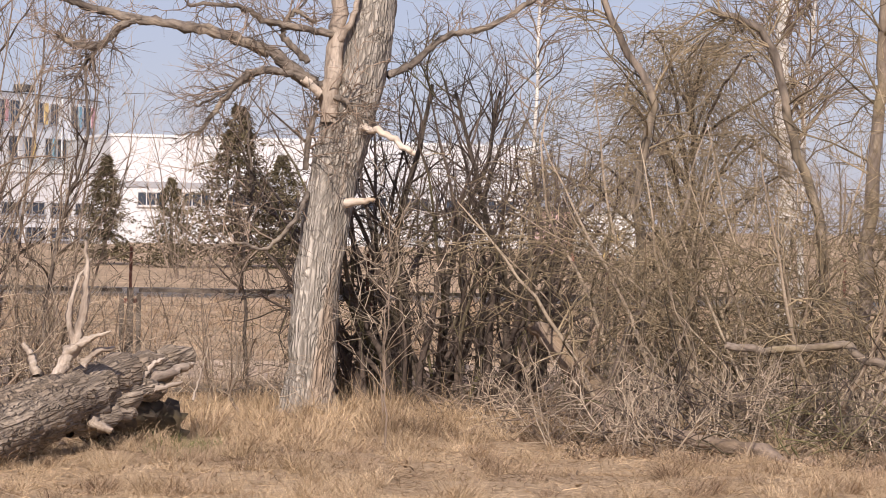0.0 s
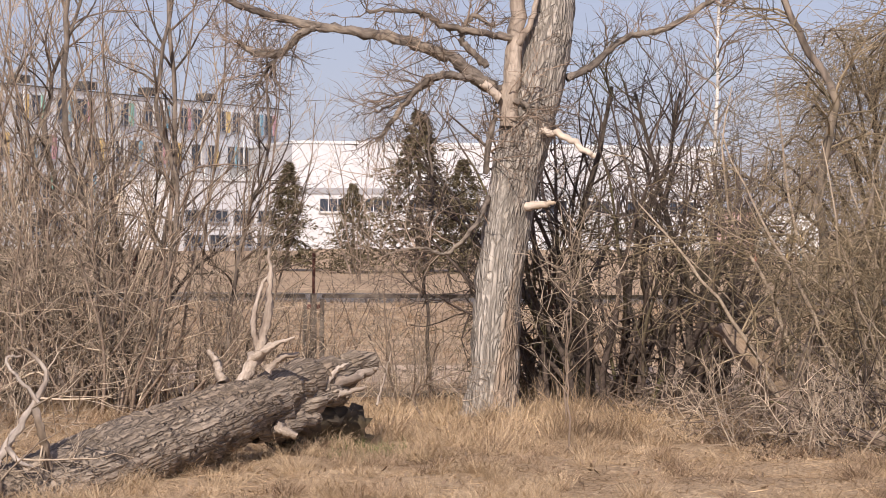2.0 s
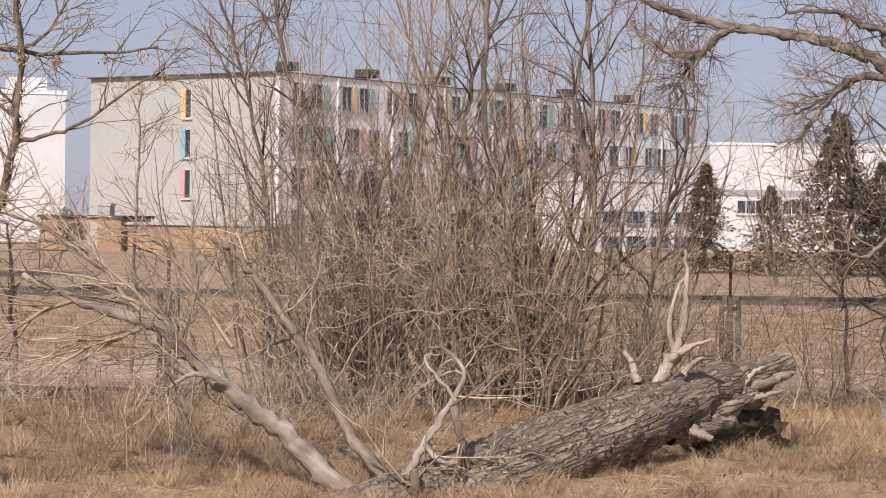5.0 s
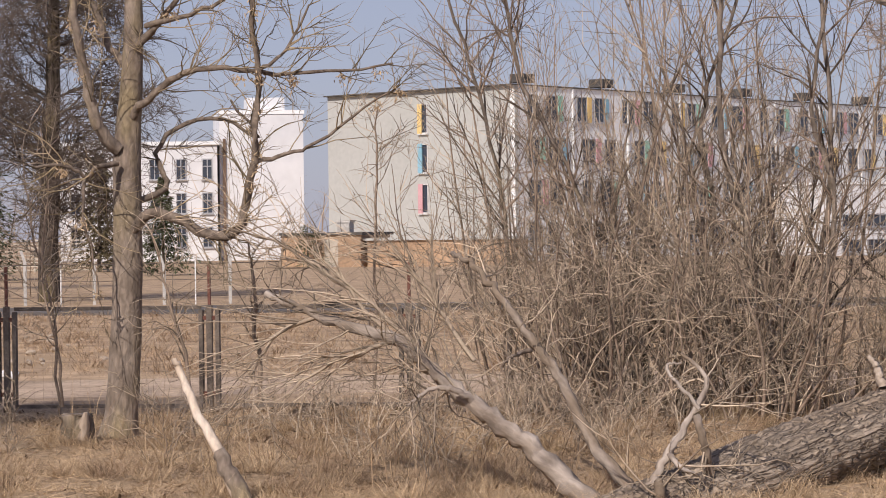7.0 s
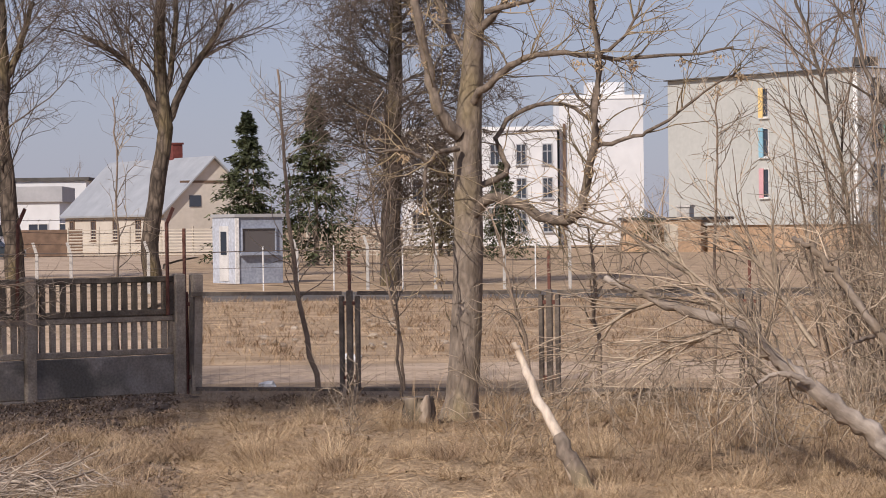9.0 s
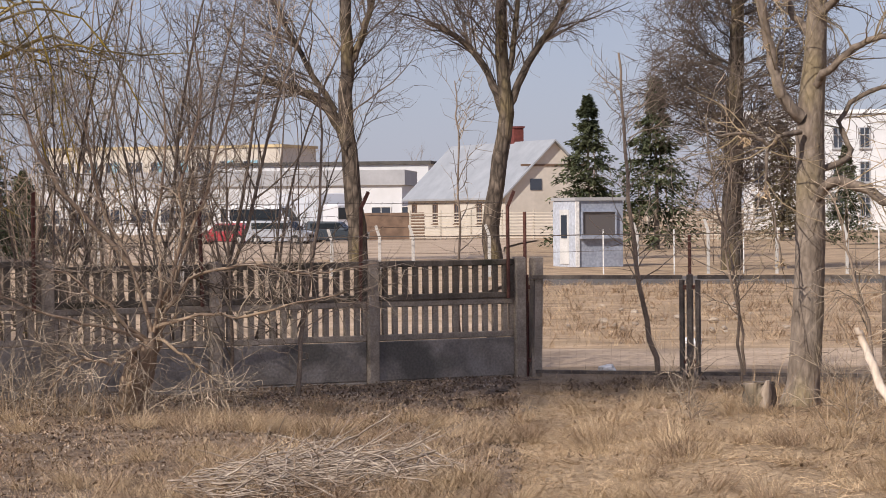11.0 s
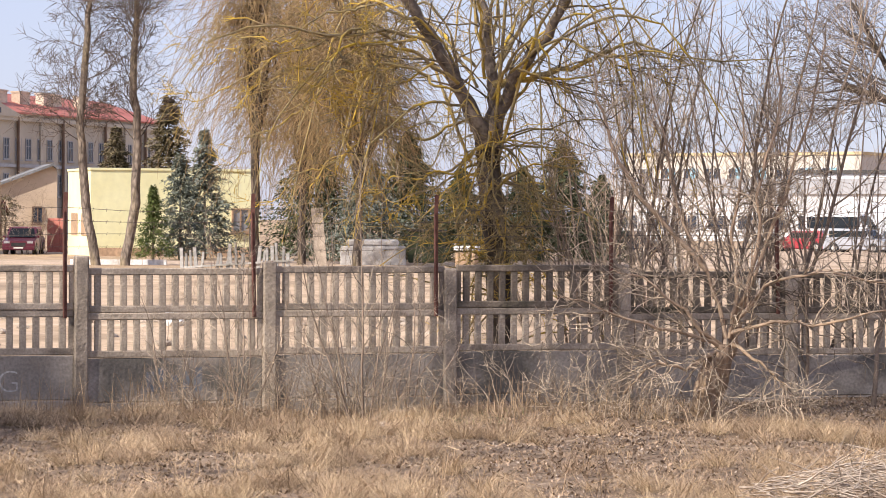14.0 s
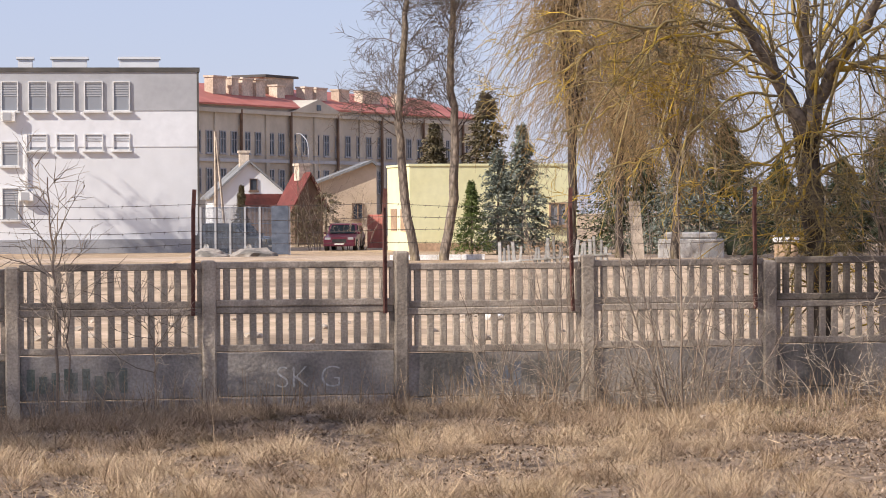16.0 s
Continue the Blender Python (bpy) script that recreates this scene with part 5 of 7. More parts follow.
# ---- shrubs: a few kinds, then copies ----


def shrub_kind(name, seed, stems, height, spread, spec, material, twig, label, lean=0.25, r0=0.03, lift=0.03, category="shrub", wob=0.12):
    rng = np.random.default_rng(seed)
    th = plant(name, (0, 0, 0), label, category)
    b = Tubes()
    for _ in range(stems):
        ang, r = rng.uniform(0, 6.283), spread * math.sqrt(rng.random())
        w = np.array([math.cos(ang) * lean * rng.uniform(0.2, 1.6), math.sin(ang) * lean * rng.uniform(0.2, 1.6), 1.0])
        a = Tubes()
        q, rr = rod(a, rng, (r * math.cos(ang), r * math.sin(ang), -0.1), w, height * rng.uniform(0.6, 1.1), r0 * rng.uniform(0.6, 1.3), 13, wob, lift, 5, 0.2)
        branch_out([b], rng, q, rr, spec)
        finish(a, "stem", material, th)
    finish(b, "crown", twig, th)
    return th


tall_spec = [(13, 1.4, 0.6, 0.09, 0.04, 0.12, 3, 7), (5, 0.6, 0.6, 0.11, 0.02, 0.15, 3, 4)]
dense_spec = [(8, 1.25, 0.9, 0.19, 0.0, 0.05, 3, 7), (4, 0.6, 0.9, 0.2, 0.0, 0.1, 3, 4)]
thorn_spec = [(11, 1.1, 1.1, 0.28, -0.01, 0.06, 3, 7), (6, 0.6, 1.0, 0.28, -0.02, 0.1, 3, 5)]
droop_spec = [(14, 1.5, 1.0, 0.22, -0.06, 0.1, 3, 7), (7, 0.8, 0.9, 0.24, -0.09, 0.1, 3, 5)]
KINDS = {
    "tall": [shrub_kind("sapling_clump", 31 + i, 6, 5.6, 0.45, tall_spec, TWIG_GREY, TWIG_TAN, "clump of tall bare grey-brown saplings", 0.3, 0.024, 0.04, wob=0.055) for i in range(3)],
    "dense": [shrub_kind("bare_shrub", 41 + i, 11, 3.0, 0.75, dense_spec, TWIG_GREY, TWIG_TAN, "dense bare tangled shrub with tan twigs", 0.45, 0.02, 0.02, wob=0.08) for i in range(3)],
    "thorn": [shrub_kind("thorn_shrub", 51 + i, 9, 3.6, 0.6, thorn_spec, TWIG_DARK, TWIG_DARK, "dark leafless thorn shrub with crooked stems", 0.4, 0.038, 0.02) for i in range(2)],
    "willow": [shrub_kind("willow_shrub", 61 + i, 9, 3.9, 0.8, droop_spec, TWIG_TAN, TWIG_OLIVE, "tangled leafless willow with hanging tan twigs", 0.5, 0.026, 0.0) for i in range(2)],
    "low": [shrub_kind("low_brush", 71 + i, 11, 1.15, 0.8, [(6, 0.55, 0.8, 0.2, -0.02, 0.1, 3, 4), (3, 0.3, 0.8, 0.2, 0, 0.1, 3, 3)], TWIG_TAN, TWIG_TAN, "low dry brushwood and weeds", 0.6, 0.009, 0.0) for i in range(3)],
}
used = set()
GROUPS = {"tall": "saplings along the fence", "dense": "shrubs along the fence", "thorn": "thorn shrubs by the poplar", "willow": "willows by the fence", "low": "brushwood along the fence"}


def put(kind, which, b, d, scale=1.0, turn=0.0):
    src = KINDS[kind][which % len(KINDS[kind])]
    p = at(b, d)
    m = pose(p.x, p.y, lie(p.x, p.y), 0, 0, turn)
    if src in used:
        ob = copy_thing(src, m)
    else:
        used.add(src)
        ob = src
        ob.matrix_basis = m
    ob.scale = (scale, scale, scale * 1.0)
    ob["group"] = GROUPS[kind]
    return ob




def bear(t, x):
    base = {0: -0.01, 3.5: 8.70, 7.0: 17.98, 9.0: 25.28, 12.5: 38.83, 16.0: 51.80}[t]
    return base - math.degrees(math.atan((x - 784) / 4711))


HOR = {0.0: 399, 3.5: 395, 7.0: 415.5, 9.0: 396, 12.5: 380, 16.0: 376}
rs = random.Random(14)
for x, d, s in ((120, 30.5, 0.8), (230, 30, 1.05), (300, 31, 1.0), (420, 30, 0.9), (520, 29.5, 1.1), (610, 30, 1.0), (700, 31, 1.1), (800, 31.5, 0.8)):
    put("tall", rs.randrange(3), bear(3.5, x), d, s, rs.uniform(0, 360))
for x, d, s in ((150, 29, 1.0), (240, 28.5, 0.95), (330, 29.2, 1.05), (420, 28.8, 0.95), (500, 29.5, 0.9), (580, 29, 0.95), (650, 29.6, 0.9), (740, 30.5, 0.75), (280, 30, 1.0), (860, 31, 0.6), (930, 31.5, 0.65), (1120, 31.5, 0.6)):
    put("dense", rs.randrange(3), bear(3.5, x), d, s, rs.uniform(0, 360))
for x, d, s in ((670, 31, 0.95), (730, 30.6, 1.05), (790, 31, 1.1), (850, 30.7, 1.0), (930, 31.5, 0.85), (740, 32.2, 1.15), (890, 32.4, 1.05)):
    put("thorn", rs.randrange(2), bear(0, x), d, s, rs.uniform(0, 360))
for x, d, s in ((1225, 27.2, 0.95), (1310, 27.6, 0.8), (1400, 27, 0.85), (1490, 27.4, 0.9), (1590, 27.8, 1.0), (1390, 29.5, 0.95), (1150, 28.5, 0.8)):
    put("willow", rs.randrange(2), bear(0, x), d, s, rs.uniform(0, 360))
for x, d, s in ((360, 31.6, 1.0), (540, 31.4, 0.9)):
    put("thorn", rs.randrange(2), bear(3.5, x), d, s, rs.uniform(0, 360))
for x, d, s in ((290, 28.2, 1.0), (560, 28.4, 0.95)):
    put("dense", rs.randrange(3), bear(3.5, x), d, s, rs.uniform(0, 360))
for x in range(1010, 1640, 105):
    put("low", rs.randrange(3), bear(0, x), rs.uniform(25.0, 27.5), rs.uniform(0.8, 1.1), rs.uniform(0, 360))
for x in range(0, 520, 90):
    put("low", rs.randrange(3), bear(0, x), rs.uniform(29.5, 31), rs.uniform(0.7, 1.0), rs.uniform(0, 360))
for x in range(500, 1300, 80):
    put("low", rs.randrange(3), bear(7.0, x), rs.uniform(24.0, 29), rs.uniform(0.6, 0.9), rs.uniform(0, 360))

# dark thicker stems among the shrubs
for i, (t, pts, d, r) in enumerate(((3.5, ((612, 700), (600, 620), (588, 540), (560, 420), (520, 250), (515, 60), (520, -60)), 29.4, 0.075), (3.5, ((655, 690), (650, 560), (690, 420), (705, 250), (700, 80), (690, -60)), 29.8, 0.06),
                                    (3.5, ((300, 720), (305, 600), (300, 470), (250, 300), (160, 120), (130, -40)), 29.6, 0.05), (3.5, ((440, 700), (450, 560), (500, 380), (480, 200), (520, 60), (560, -60)), 29.9, 0.05),
                                    (7.0, ((905, 690), (900, 480), (880, 300), (840, 120), (780, -40)), 30, 0.045), (7.0, ((1440, 740), (1450, 560), (1480, 380), (1440, 200), (1470, 0)), 29.5, 0.055),
                                    (0, ((720, 705), (722, 560), (700, 420), (730, 300), (760, 150)), 30.6, 0.06), (0, ((905, 690), (900, 520), (870, 440), (840, 300), (800, 160)), 30.5, 0.05), (0, ((800, 690), (790, 540), (810, 400), (860, 280), (880, 160)), 30.8, 0.05),
                                    (0, ((440, 680), (436, 560), (430, 470), (445, 330), (430, 200)), 31, 0.035), (0, ((80, 690), (82, 560), (110, 400), (150, 250), (140, 60)), 30.5, 0.04))):
    base = at(bear(t, pts[0][0]), d)
    dark = t == 0 and 700 < pts[0][0]
    th = plant("young_tree", base, "crooked grey-stemmed young tree in the thicket", "tree", "young trees in the thicket")
    line = [at(bear(t, x), d, EYE + (HOR[t] - y) / 4711 * d) - base for x, y in pts]
    line[0].z = -0.15
    q, rr = limb_part("trunk", line, r * (1.0 if dark else 0.66), r * 0.35, BARK_DARK if dark else BARK_GREY, th, 8, 0.06)
    t2 = Tubes()
    branch_out([t2], np.random.default_rng(800 + i), q, rr, [(18, 1.5, 0.7, 0.11, 0.03, 0.25, 4, 8), (8, 0.7, 0.7, 0.13, 0.01, 0.1, 3, 5)])
    finish(t2, "crown", TWIG_DARK if dark else TWIG_GREY, th)


# ---- the ash by the gate ----
AB = at(24.95, 27.6)
ash = plant("ash_tree", AB, "smooth grey-barked ash with lichened limbs and dry seed bunches")
ra = np.random.default_rng(77)
trunk_part("trunk", way([(25.04, 27.6, -0.06), (24.91, 27.6, 0.32), (24.79, 27.6, 1.14), (24.73, 27.6, 2.07), (24.72, 27.6, 2.95), (24.60, 27.6, 3.71), (24.54, 27.6, 4.41), (24.56, 27.6, 5.28), (24.46, 27.6, 6.33)], AB), [(0, 0.30), (0.05, 0.215), (0.12, 0.172), (0.3, 0.155), (0.5, 0.145), (0.62, 0.115), (1, 0.06)], BARK_ASH, ash, 22, 0.025)
tw = Tubes()
keys = []
for line, r0, r1, n1 in [
    ([(24.88, 27.5, 3.01), (25.24, 27.4, 3.18), (25.44, 27.35, 3.44), (25.62, 27.3, 3.87), (25.81, 27.2, 4.38), (25.92, 27.2, 4.90)], 0.075, 0.035, 6),
    ([(24.59, 27.5, 3.35), (24.29, 27.3, 3.52), (23.77, 27.2, 3.71), (22.98, 27, 3.81), (21.65, 26.9, 3.75), (20.32, 26.8, 3.76), (19.00, 26.8, 3.83)], 0.046, 0.010, 12),
    ([(24.59, 27.5, 2.20), (24.23, 27.3, 2.35), (23.74, 27.2, 2.32), (22.96, 27, 2.13), (22.39, 26.9, 2.17), (22.16, 26.9, 2.46), (22.01, 26.8, 2.96), (21.92, 26.8, 3.64), (22.00, 26.8, 4.21), (22.04, 26.8, 4.78)], 0.06, 0.03, 24),
    ([(22.03, 26.85, 2.84), (21.31, 26.8, 2.93), (20.64, 26.8, 3.04), (19.61, 26.7, 3.39), (18.88, 26.7, 3.61)], 0.024, 0.008, 7),
    ([(24.53, 27.6, 2.48), (23.86, 27.8, 2.66), (24.09, 27.9, 3.01), (23.48, 28, 3.31), (22.51, 28, 3.30), (21.90, 28, 3.15), (22.50, 28, 3.54)], 0.035, 0.012, 5),
    ([(24.92, 27.4, 2.87), (25.31, 27.2, 2.83), (25.58, 27.2, 2.71), (25.66, 27.1, 2.37), (25.45, 27.1, 1.91), (25.37, 27.1, 1.50)], 0.03, 0.006, 5),
    ([(25.55, 27.2, 2.72), (26.03, 27.1, 2.84), (26.76, 27, 2.84)], 0.022, 0.012, 4),
    ([(24.55, 27.5, 4.05), (24.06, 27.4, 4.27), (23.56, 27.3, 4.61)], 0.05, 0.025, 5),
    ([(24.60, 27.6, 3.83), (25.03, 27.8, 4.08), (25.38, 28, 4.57)], 0.05, 0.03, 5),
    ([(21.89, 26.8, 3.76), (21.28, 26.8, 3.98), (20.79, 26.8, 4.43)], 0.02, 0.01, 5),
    ([(24.30, 27.4, 4.27), (23.08, 27.2, 4.42), (21.87, 27, 4.68)], 0.03, 0.015, 8),
]:
    q, rr = limb_part("limb", way(line, AB), r0, r1, LICHEN_BARK if r0 < 0.065 else BARK_ASH, ash, 8, 0.1)
    branch_out([tw], ra, q, rr, [(n1 * 2.1, 0.85, 0.8, 0.15, 0.03, 0.15, 4, 6), (5, 0.4, 0.7, 0.15, 0.0, 0.2, 3, 4)])
    for _ in range(n1 // 2):
        keys.append(q[ra.integers(len(q) // 2, len(q))])
finish(tw, "crown", TWIG_OLIVE, ash)
rk = np.random.default_rng(5)
for c in keys[:34]:
    n = 26
    spots = np.asarray(c) + rk.normal(0, 0.035, (n, 3)) - np.array([0, 0, 0.07])
    bm = bmesh.new()
    for s in spots:
        m = Matrix.Translation(s) @ Euler(rk.uniform(-1.2, 1.2, 3)).to_matrix().to_4x4()
        bm.faces.new([bm.verts.new(m @ Vector(v)) for v in ((-0.005, 0, 0), (0.005, 0, 0), (0.007, 0.004, -0.035), (0, 0, -0.05), (-0.007, 0.004, -0.035))])
    tagged(part("seed_bunch", bm, SEEDS, ash, "tan dry bunch of ash keys"), kind="stuff")

# grey stump beside the ash
stp = plant("tree_stump", at(25.88, 27.0), "weathered grey tree stump in the grass", "stump")
tb = Tubes()
tb.add(smooth_line([(0, 0, -0.1), (0, 0, 0.05), (0.02, 0, 0.2), (0.02, 0, 0.33), (0.02, 0.0, 0.35)], 9), [0.19, 0.18, 0.165, 0.16, 0.155, 0.155, 0.15, 0.12, 0.01], 12)
finish(tb, "stump", BARK_GREY, stp, "", 0.36)
tb = Tubes()
tb.add([(0.12, -0.1, 0.1), (0.15, -0.12, 0.25), (0.17, -0.12, 0.37)], [0.06, 0.05, 0.02], 7)
finish(tb, "splinter", DEADWOOD, stp, "", 0.2)

# ---- thin young trees ----


for i, (t, d, pts, r) in enumerate([
    (9.0, 31, ((560, 690), (535, 560), (515, 420), (505, 250), (495, 120)), 0.035),
    (9.0, 30, ((712, 690), (705, 590), (680, 470), (690, 330), (680, 200)), 0.018),
    (9.0, 27, ((945, 765), (930, 620), (910, 540), (885, 440), (870, 380)), 0.022),
    (9.0, 30.5, ((1060, 690), (1055, 560), (1050, 460), (1040, 400)), 0.03),
    (9.0, 26, ((630, 880), (620, 800), (610, 700)), 0.012),
    (9.0, 24, ((880, 880), (890, 780), (885, 700)), 0.01),
    (7.0, 30, ((660, 690), (663, 520), (668, 330), (672, 190)), 0.022),
    (7.0, 31, ((100, 740), (95, 560), (60, 400), (40, 250)), 0.02),
    (12.5, 34, ((1325, 675), (1325, 480), (1328, 360), (1325, 240), (1322, 150)), 0.02),
    (12.5, 30, ((1035, 720), (1045, 600), (1060, 480), (1085, 330), (1080, 150)), 0.03),
    (16.0, 27.5, ((100, 720), (98, 560), (92, 420), (85, 310)), 0.02),
    (16.0, 27, ((120, 700), (122, 600), (118, 470)), 0.012),
    (16.0, 27.2, ((275, 720), (270, 620), (262, 540)), 0.012),
    (0.0, 27, ((683, 800), (684, 640), (690, 480), (688, 380)), 0.012),
    (3.5, 24.5, ((1410, 810), (1408, 700), (1405, 560), (1415, 480)), 0.012),
    (0.0, 28, ((430, 740), (412, 700), (440, 675), (495, 655)), 0.02),
]):
    line = [at(bear(t, x), d, EYE + (HOR[t] - y) / 4711 * d) for x, y in pts]
    b0 = bear(t, pts[0][0])
    base = at(b0, d)
    th = plant("sapling", base, "slender leafless grey-brown sapling by the fence", "sapling", "young trees by the fences")
    rng = np.random.default_rng(100 + i)
    q, rr = limb_part("stem", [p - base for p in line], r, r * 0.35, TWIG_GREY, th, 6, 0.05)
    t2 = Tubes()
    branch_out([t2], rng, q, rr, [(17, 0.9, 0.8, 0.17, 0.03, 0.2, 3, 6), (6, 0.4, 0.8, 0.2, 0.0, 0.15, 3, 4)])
    finish(t2, "crown", TWIG_TAN, th)

# ---- the lichened tree behind the concrete fence ----
YB = at(44.05, 31.3)
ytree = plant("lichened_tree", YB, "wide tree whose twigs are covered in yellow lichen")
ry = np.random.default_rng(9)
tb = Tubes()
yl = smooth_line(way([(43.64, 31.3, -0.26), (43.68, 31.3, 0.60), (43.81, 31.3, 1.72), (43.97, 31.3, 2.57), (43.99, 31.3, 3.06)], YB), 24)
tb.add(yl, np.interp(np.linspace(0, 1, 24), [0, 0.1, 0.5, 0.85, 1], [0.24, 0.17, 0.145, 0.14, 0.16]), 16)
finish(tb, "trunk", BARK_DARK, ytree, "", 0.1)
tw, dr = Tubes(), Tubes()
for line, r0, r1, n1 in [
    ([(44.02, 31.2, 2.96), (44.37, 31.1, 3.32), (44.80, 31, 3.81), (45.32, 30.9, 4.26), (45.89, 30.8, 4.71)], 0.10, 0.06, 8),
    ([(43.97, 31.3, 3.00), (43.87, 31.4, 3.56), (44.01, 31.5, 4.16), (44.16, 31.6, 4.83)], 0.085, 0.05, 8),
    ([(43.92, 31.2, 2.96), (43.61, 31.1, 3.54), (43.15, 31, 3.96), (42.62, 30.9, 4.36), (42.20, 30.8, 4.87)], 0.09, 0.05, 8),
    ([(43.87, 31.2, 3.68), (43.15, 31, 3.73), (42.21, 30.8, 3.84), (40.90, 30.6, 4.12), (39.70, 30.5, 3.86)], 0.05, 0.006, 14),
]:
    q, rr = limb_part("limb", way(line, YB), r0, r1, LICHEN_BARK if r0 > 0.06 else LICHEN, ytree, 10, 0.16)
    branch_out([tw], ry, q, rr, [(n1 * 1.6, 1.4, 0.9, 0.16, 0.0, 0.2, 4, 7), (8, 0.7, 0.8, 0.2, -0.03, 0.15, 3, 5)])
for line, r0, n1 in [
    ([(44.64, 30.9, 3.67), (45.66, 30.6, 4.02), (46.74, 30.4, 4.11), (47.70, 30.2, 3.78), (48.56, 30.1, 3.21), (49.05, 30, 2.38)], 0.022, 16),
    ([(45.18, 30.9, 4.13), (46.25, 30.5, 4.24), (47.34, 30.2, 4.16), (48.66, 30, 4.28), (49.88, 29.8, 4.09), (50.61, 29.8, 3.58)], 0.022, 16),
    ([(44.47, 30.8, 3.41), (45.18, 30.4, 3.43), (45.90, 30.2, 3.26), (46.63, 30, 2.82), (47.00, 30, 2.31)], 0.02, 14),
    ([(44.11, 30.9, 2.95), (44.71, 30.6, 2.69), (45.31, 30.4, 2.63), (46.27, 30.3, 3.01)], 0.025, 9),
    ([(43.82, 30.9, 2.43), (43.28, 30.7, 2.69), (42.93, 30.6, 2.36), (42.82, 30.6, 1.79)], 0.025, 10),
    ([(43.88, 30.9, 2.56), (44.24, 30.7, 2.11), (44.42, 30.6, 1.47), (44.49, 30.5, 0.89)], 0.02, 10),
    ([(43.88, 31, 2.24), (43.65, 30.8, 1.72), (43.77, 30.7, 1.01)], 0.02, 8),
    ([(43.76, 31, 2.04), (43.17, 30.9, 1.78), (43.29, 30.8, 1.40)], 0.018, 8),
    ([(43.53, 30.9, 3.80), (42.50, 30.5, 4.17), (41.54, 30.3, 3.96), (40.57, 30.2, 3.99), (38.87, 30, 3.88), (37.42, 29.9, 3.93)], 0.02, 14),
    ([(45.87, 30.7, 4.11), (46.82, 30.3, 4.27), (47.54, 30.1, 3.75), (48.13, 30, 3.05)], 0.02, 15),
]:
    q, rr = limb_part("lichened_limb", way(line, YB), r0, r0 * 0.25, LICHEN, ytree, 6, 0.3, "limb crusted with yellow lichen")
    branch_out([dr], ry, q, rr, [(n1 * 1.3, 0.9, 1.05, 0.3, -0.045, 0.08, 4, 7), (6, 0.5, 1.0, 0.3, -0.02, 0.1, 3, 4)])
# arching boughs that hang all round
for k in range(20):
    a = k * 2.4 + ry.uniform(-0.4, 0.4)
    o = ry.uniform(1.6, 3.9)
    z0, zm, z1 = ry.uniform(2.7, 4.0), ry.uniform(3.9, 5.0), ry.uniform(1.7, 3.8)
    c, s_ = math.cos(a), math.sin(a) * 0.7
    q, rr = limb_part("lichened_limb", [(0.2 * c, 0.2 * s_, z0), (0.35 * o * c, 0.35 * o * s_, zm - 0.1), (0.7 * o * c, 0.7 * o * s_, zm), (o * c, o * s_, z1)], 0.022, 0.006, LICHEN, ytree, 5, 0.3, "limb crusted with yellow lichen", n=18)
    branch_out([dr], ry, q, rr, [(9, 0.8, 0.9, 0.27, -0.07, 0.15, 4, 7), (4, 0.42, 0.9, 0.3, -0.05, 0.1, 3, 4)])
# long crooked boughs that reach over the yard
for pts, r0 in (
    (((1395, 200), (1330, 225), (1270, 215), (1200, 235), (1120, 290), (1050, 350), (1000, 390)), 0.034),
    (((1380, 150), (1310, 120), (1230, 100), (1150, 130), (1080, 190), (1010, 240), (940, 290)), 0.034),
    (((1300, 60), (1220, 70), (1150, 60), (1060, 90), (960, 150), (880, 170)), 0.032),
    (((1330, 100), (1250, 150), (1190, 210), (1130, 270), (1110, 350)), 0.028),
    (((1390, 260), (1330, 300), (1260, 290), (1210, 330), (1190, 400)), 0.026),
    (((1280, 20), (1180, 20), (1080, 50), (1000, 60), (930, 110)), 0.03),
    (((1440, 250), (1480, 230), (1540, 240), (1600, 280)), 0.026),
    (((1480, 110), (1560, 120), (1650, 90), (1750, 110)), 0.032),
    (((1420, 260), (1405, 330), (1380, 380), (1400, 440)), 0.024),
    (((1440, 240), (1450, 330), (1470, 400), (1440, 460)), 0.024),
    (((1410, 190), (1360, 200), (1340, 260), (1300, 330), (1290, 380)), 0.024),
):
    dd = 30.4
    line = [at(bear(16.0, x), dd, EYE + (HOR[16.0] - y) / 4711 * dd) - YB for x, y in pts]
    bent = [line[0]]
    for a, b in zip(line, line[1:]):
        bent += [(a + b) / 2 + Vector(ry.normal(0, 0.07, 3)), b + Vector(ry.normal(0, 0.04, 3))]
    q, rr = limb_part("lichened_limb", bent, r0 * 0.5, r0 * 0.16, LICHEN, ytree, 7, 0.3, "limb crusted with yellow lichen", n=4 * len(bent))
    branch_out([dr], ry, q, rr, [(24, 0.8, 0.9, 0.3, -0.05, 0.1, 4, 7), (6, 0.4, 0.9, 0.3, -0.03, 0.1, 3, 4)])
# fine hanging shoots round the trunk
yt = np.asarray(yl)
for k in range(64):
    p = yt[ry.integers(6, len(yt))]
    a = ry.uniform(0, 6.283)
    q, rr = rod(dr, ry, p, (math.cos(a), math.sin(a), ry.uniform(-0.2, 0.7)), ry.uniform(0.7, 2.0), 0.014, 9, 0.24, -0.16, 4, 0.4)
    branch_out([dr], ry, q, rr, [(11, 0.4, 0.9, 0.3, -0.06, 0.1, 3, 4)])
finish(tw, "crown", TWIG_OLIVE, ytree)
finish(dr, "crown", LICHEN, ytree, "yellow-lichened twigs")

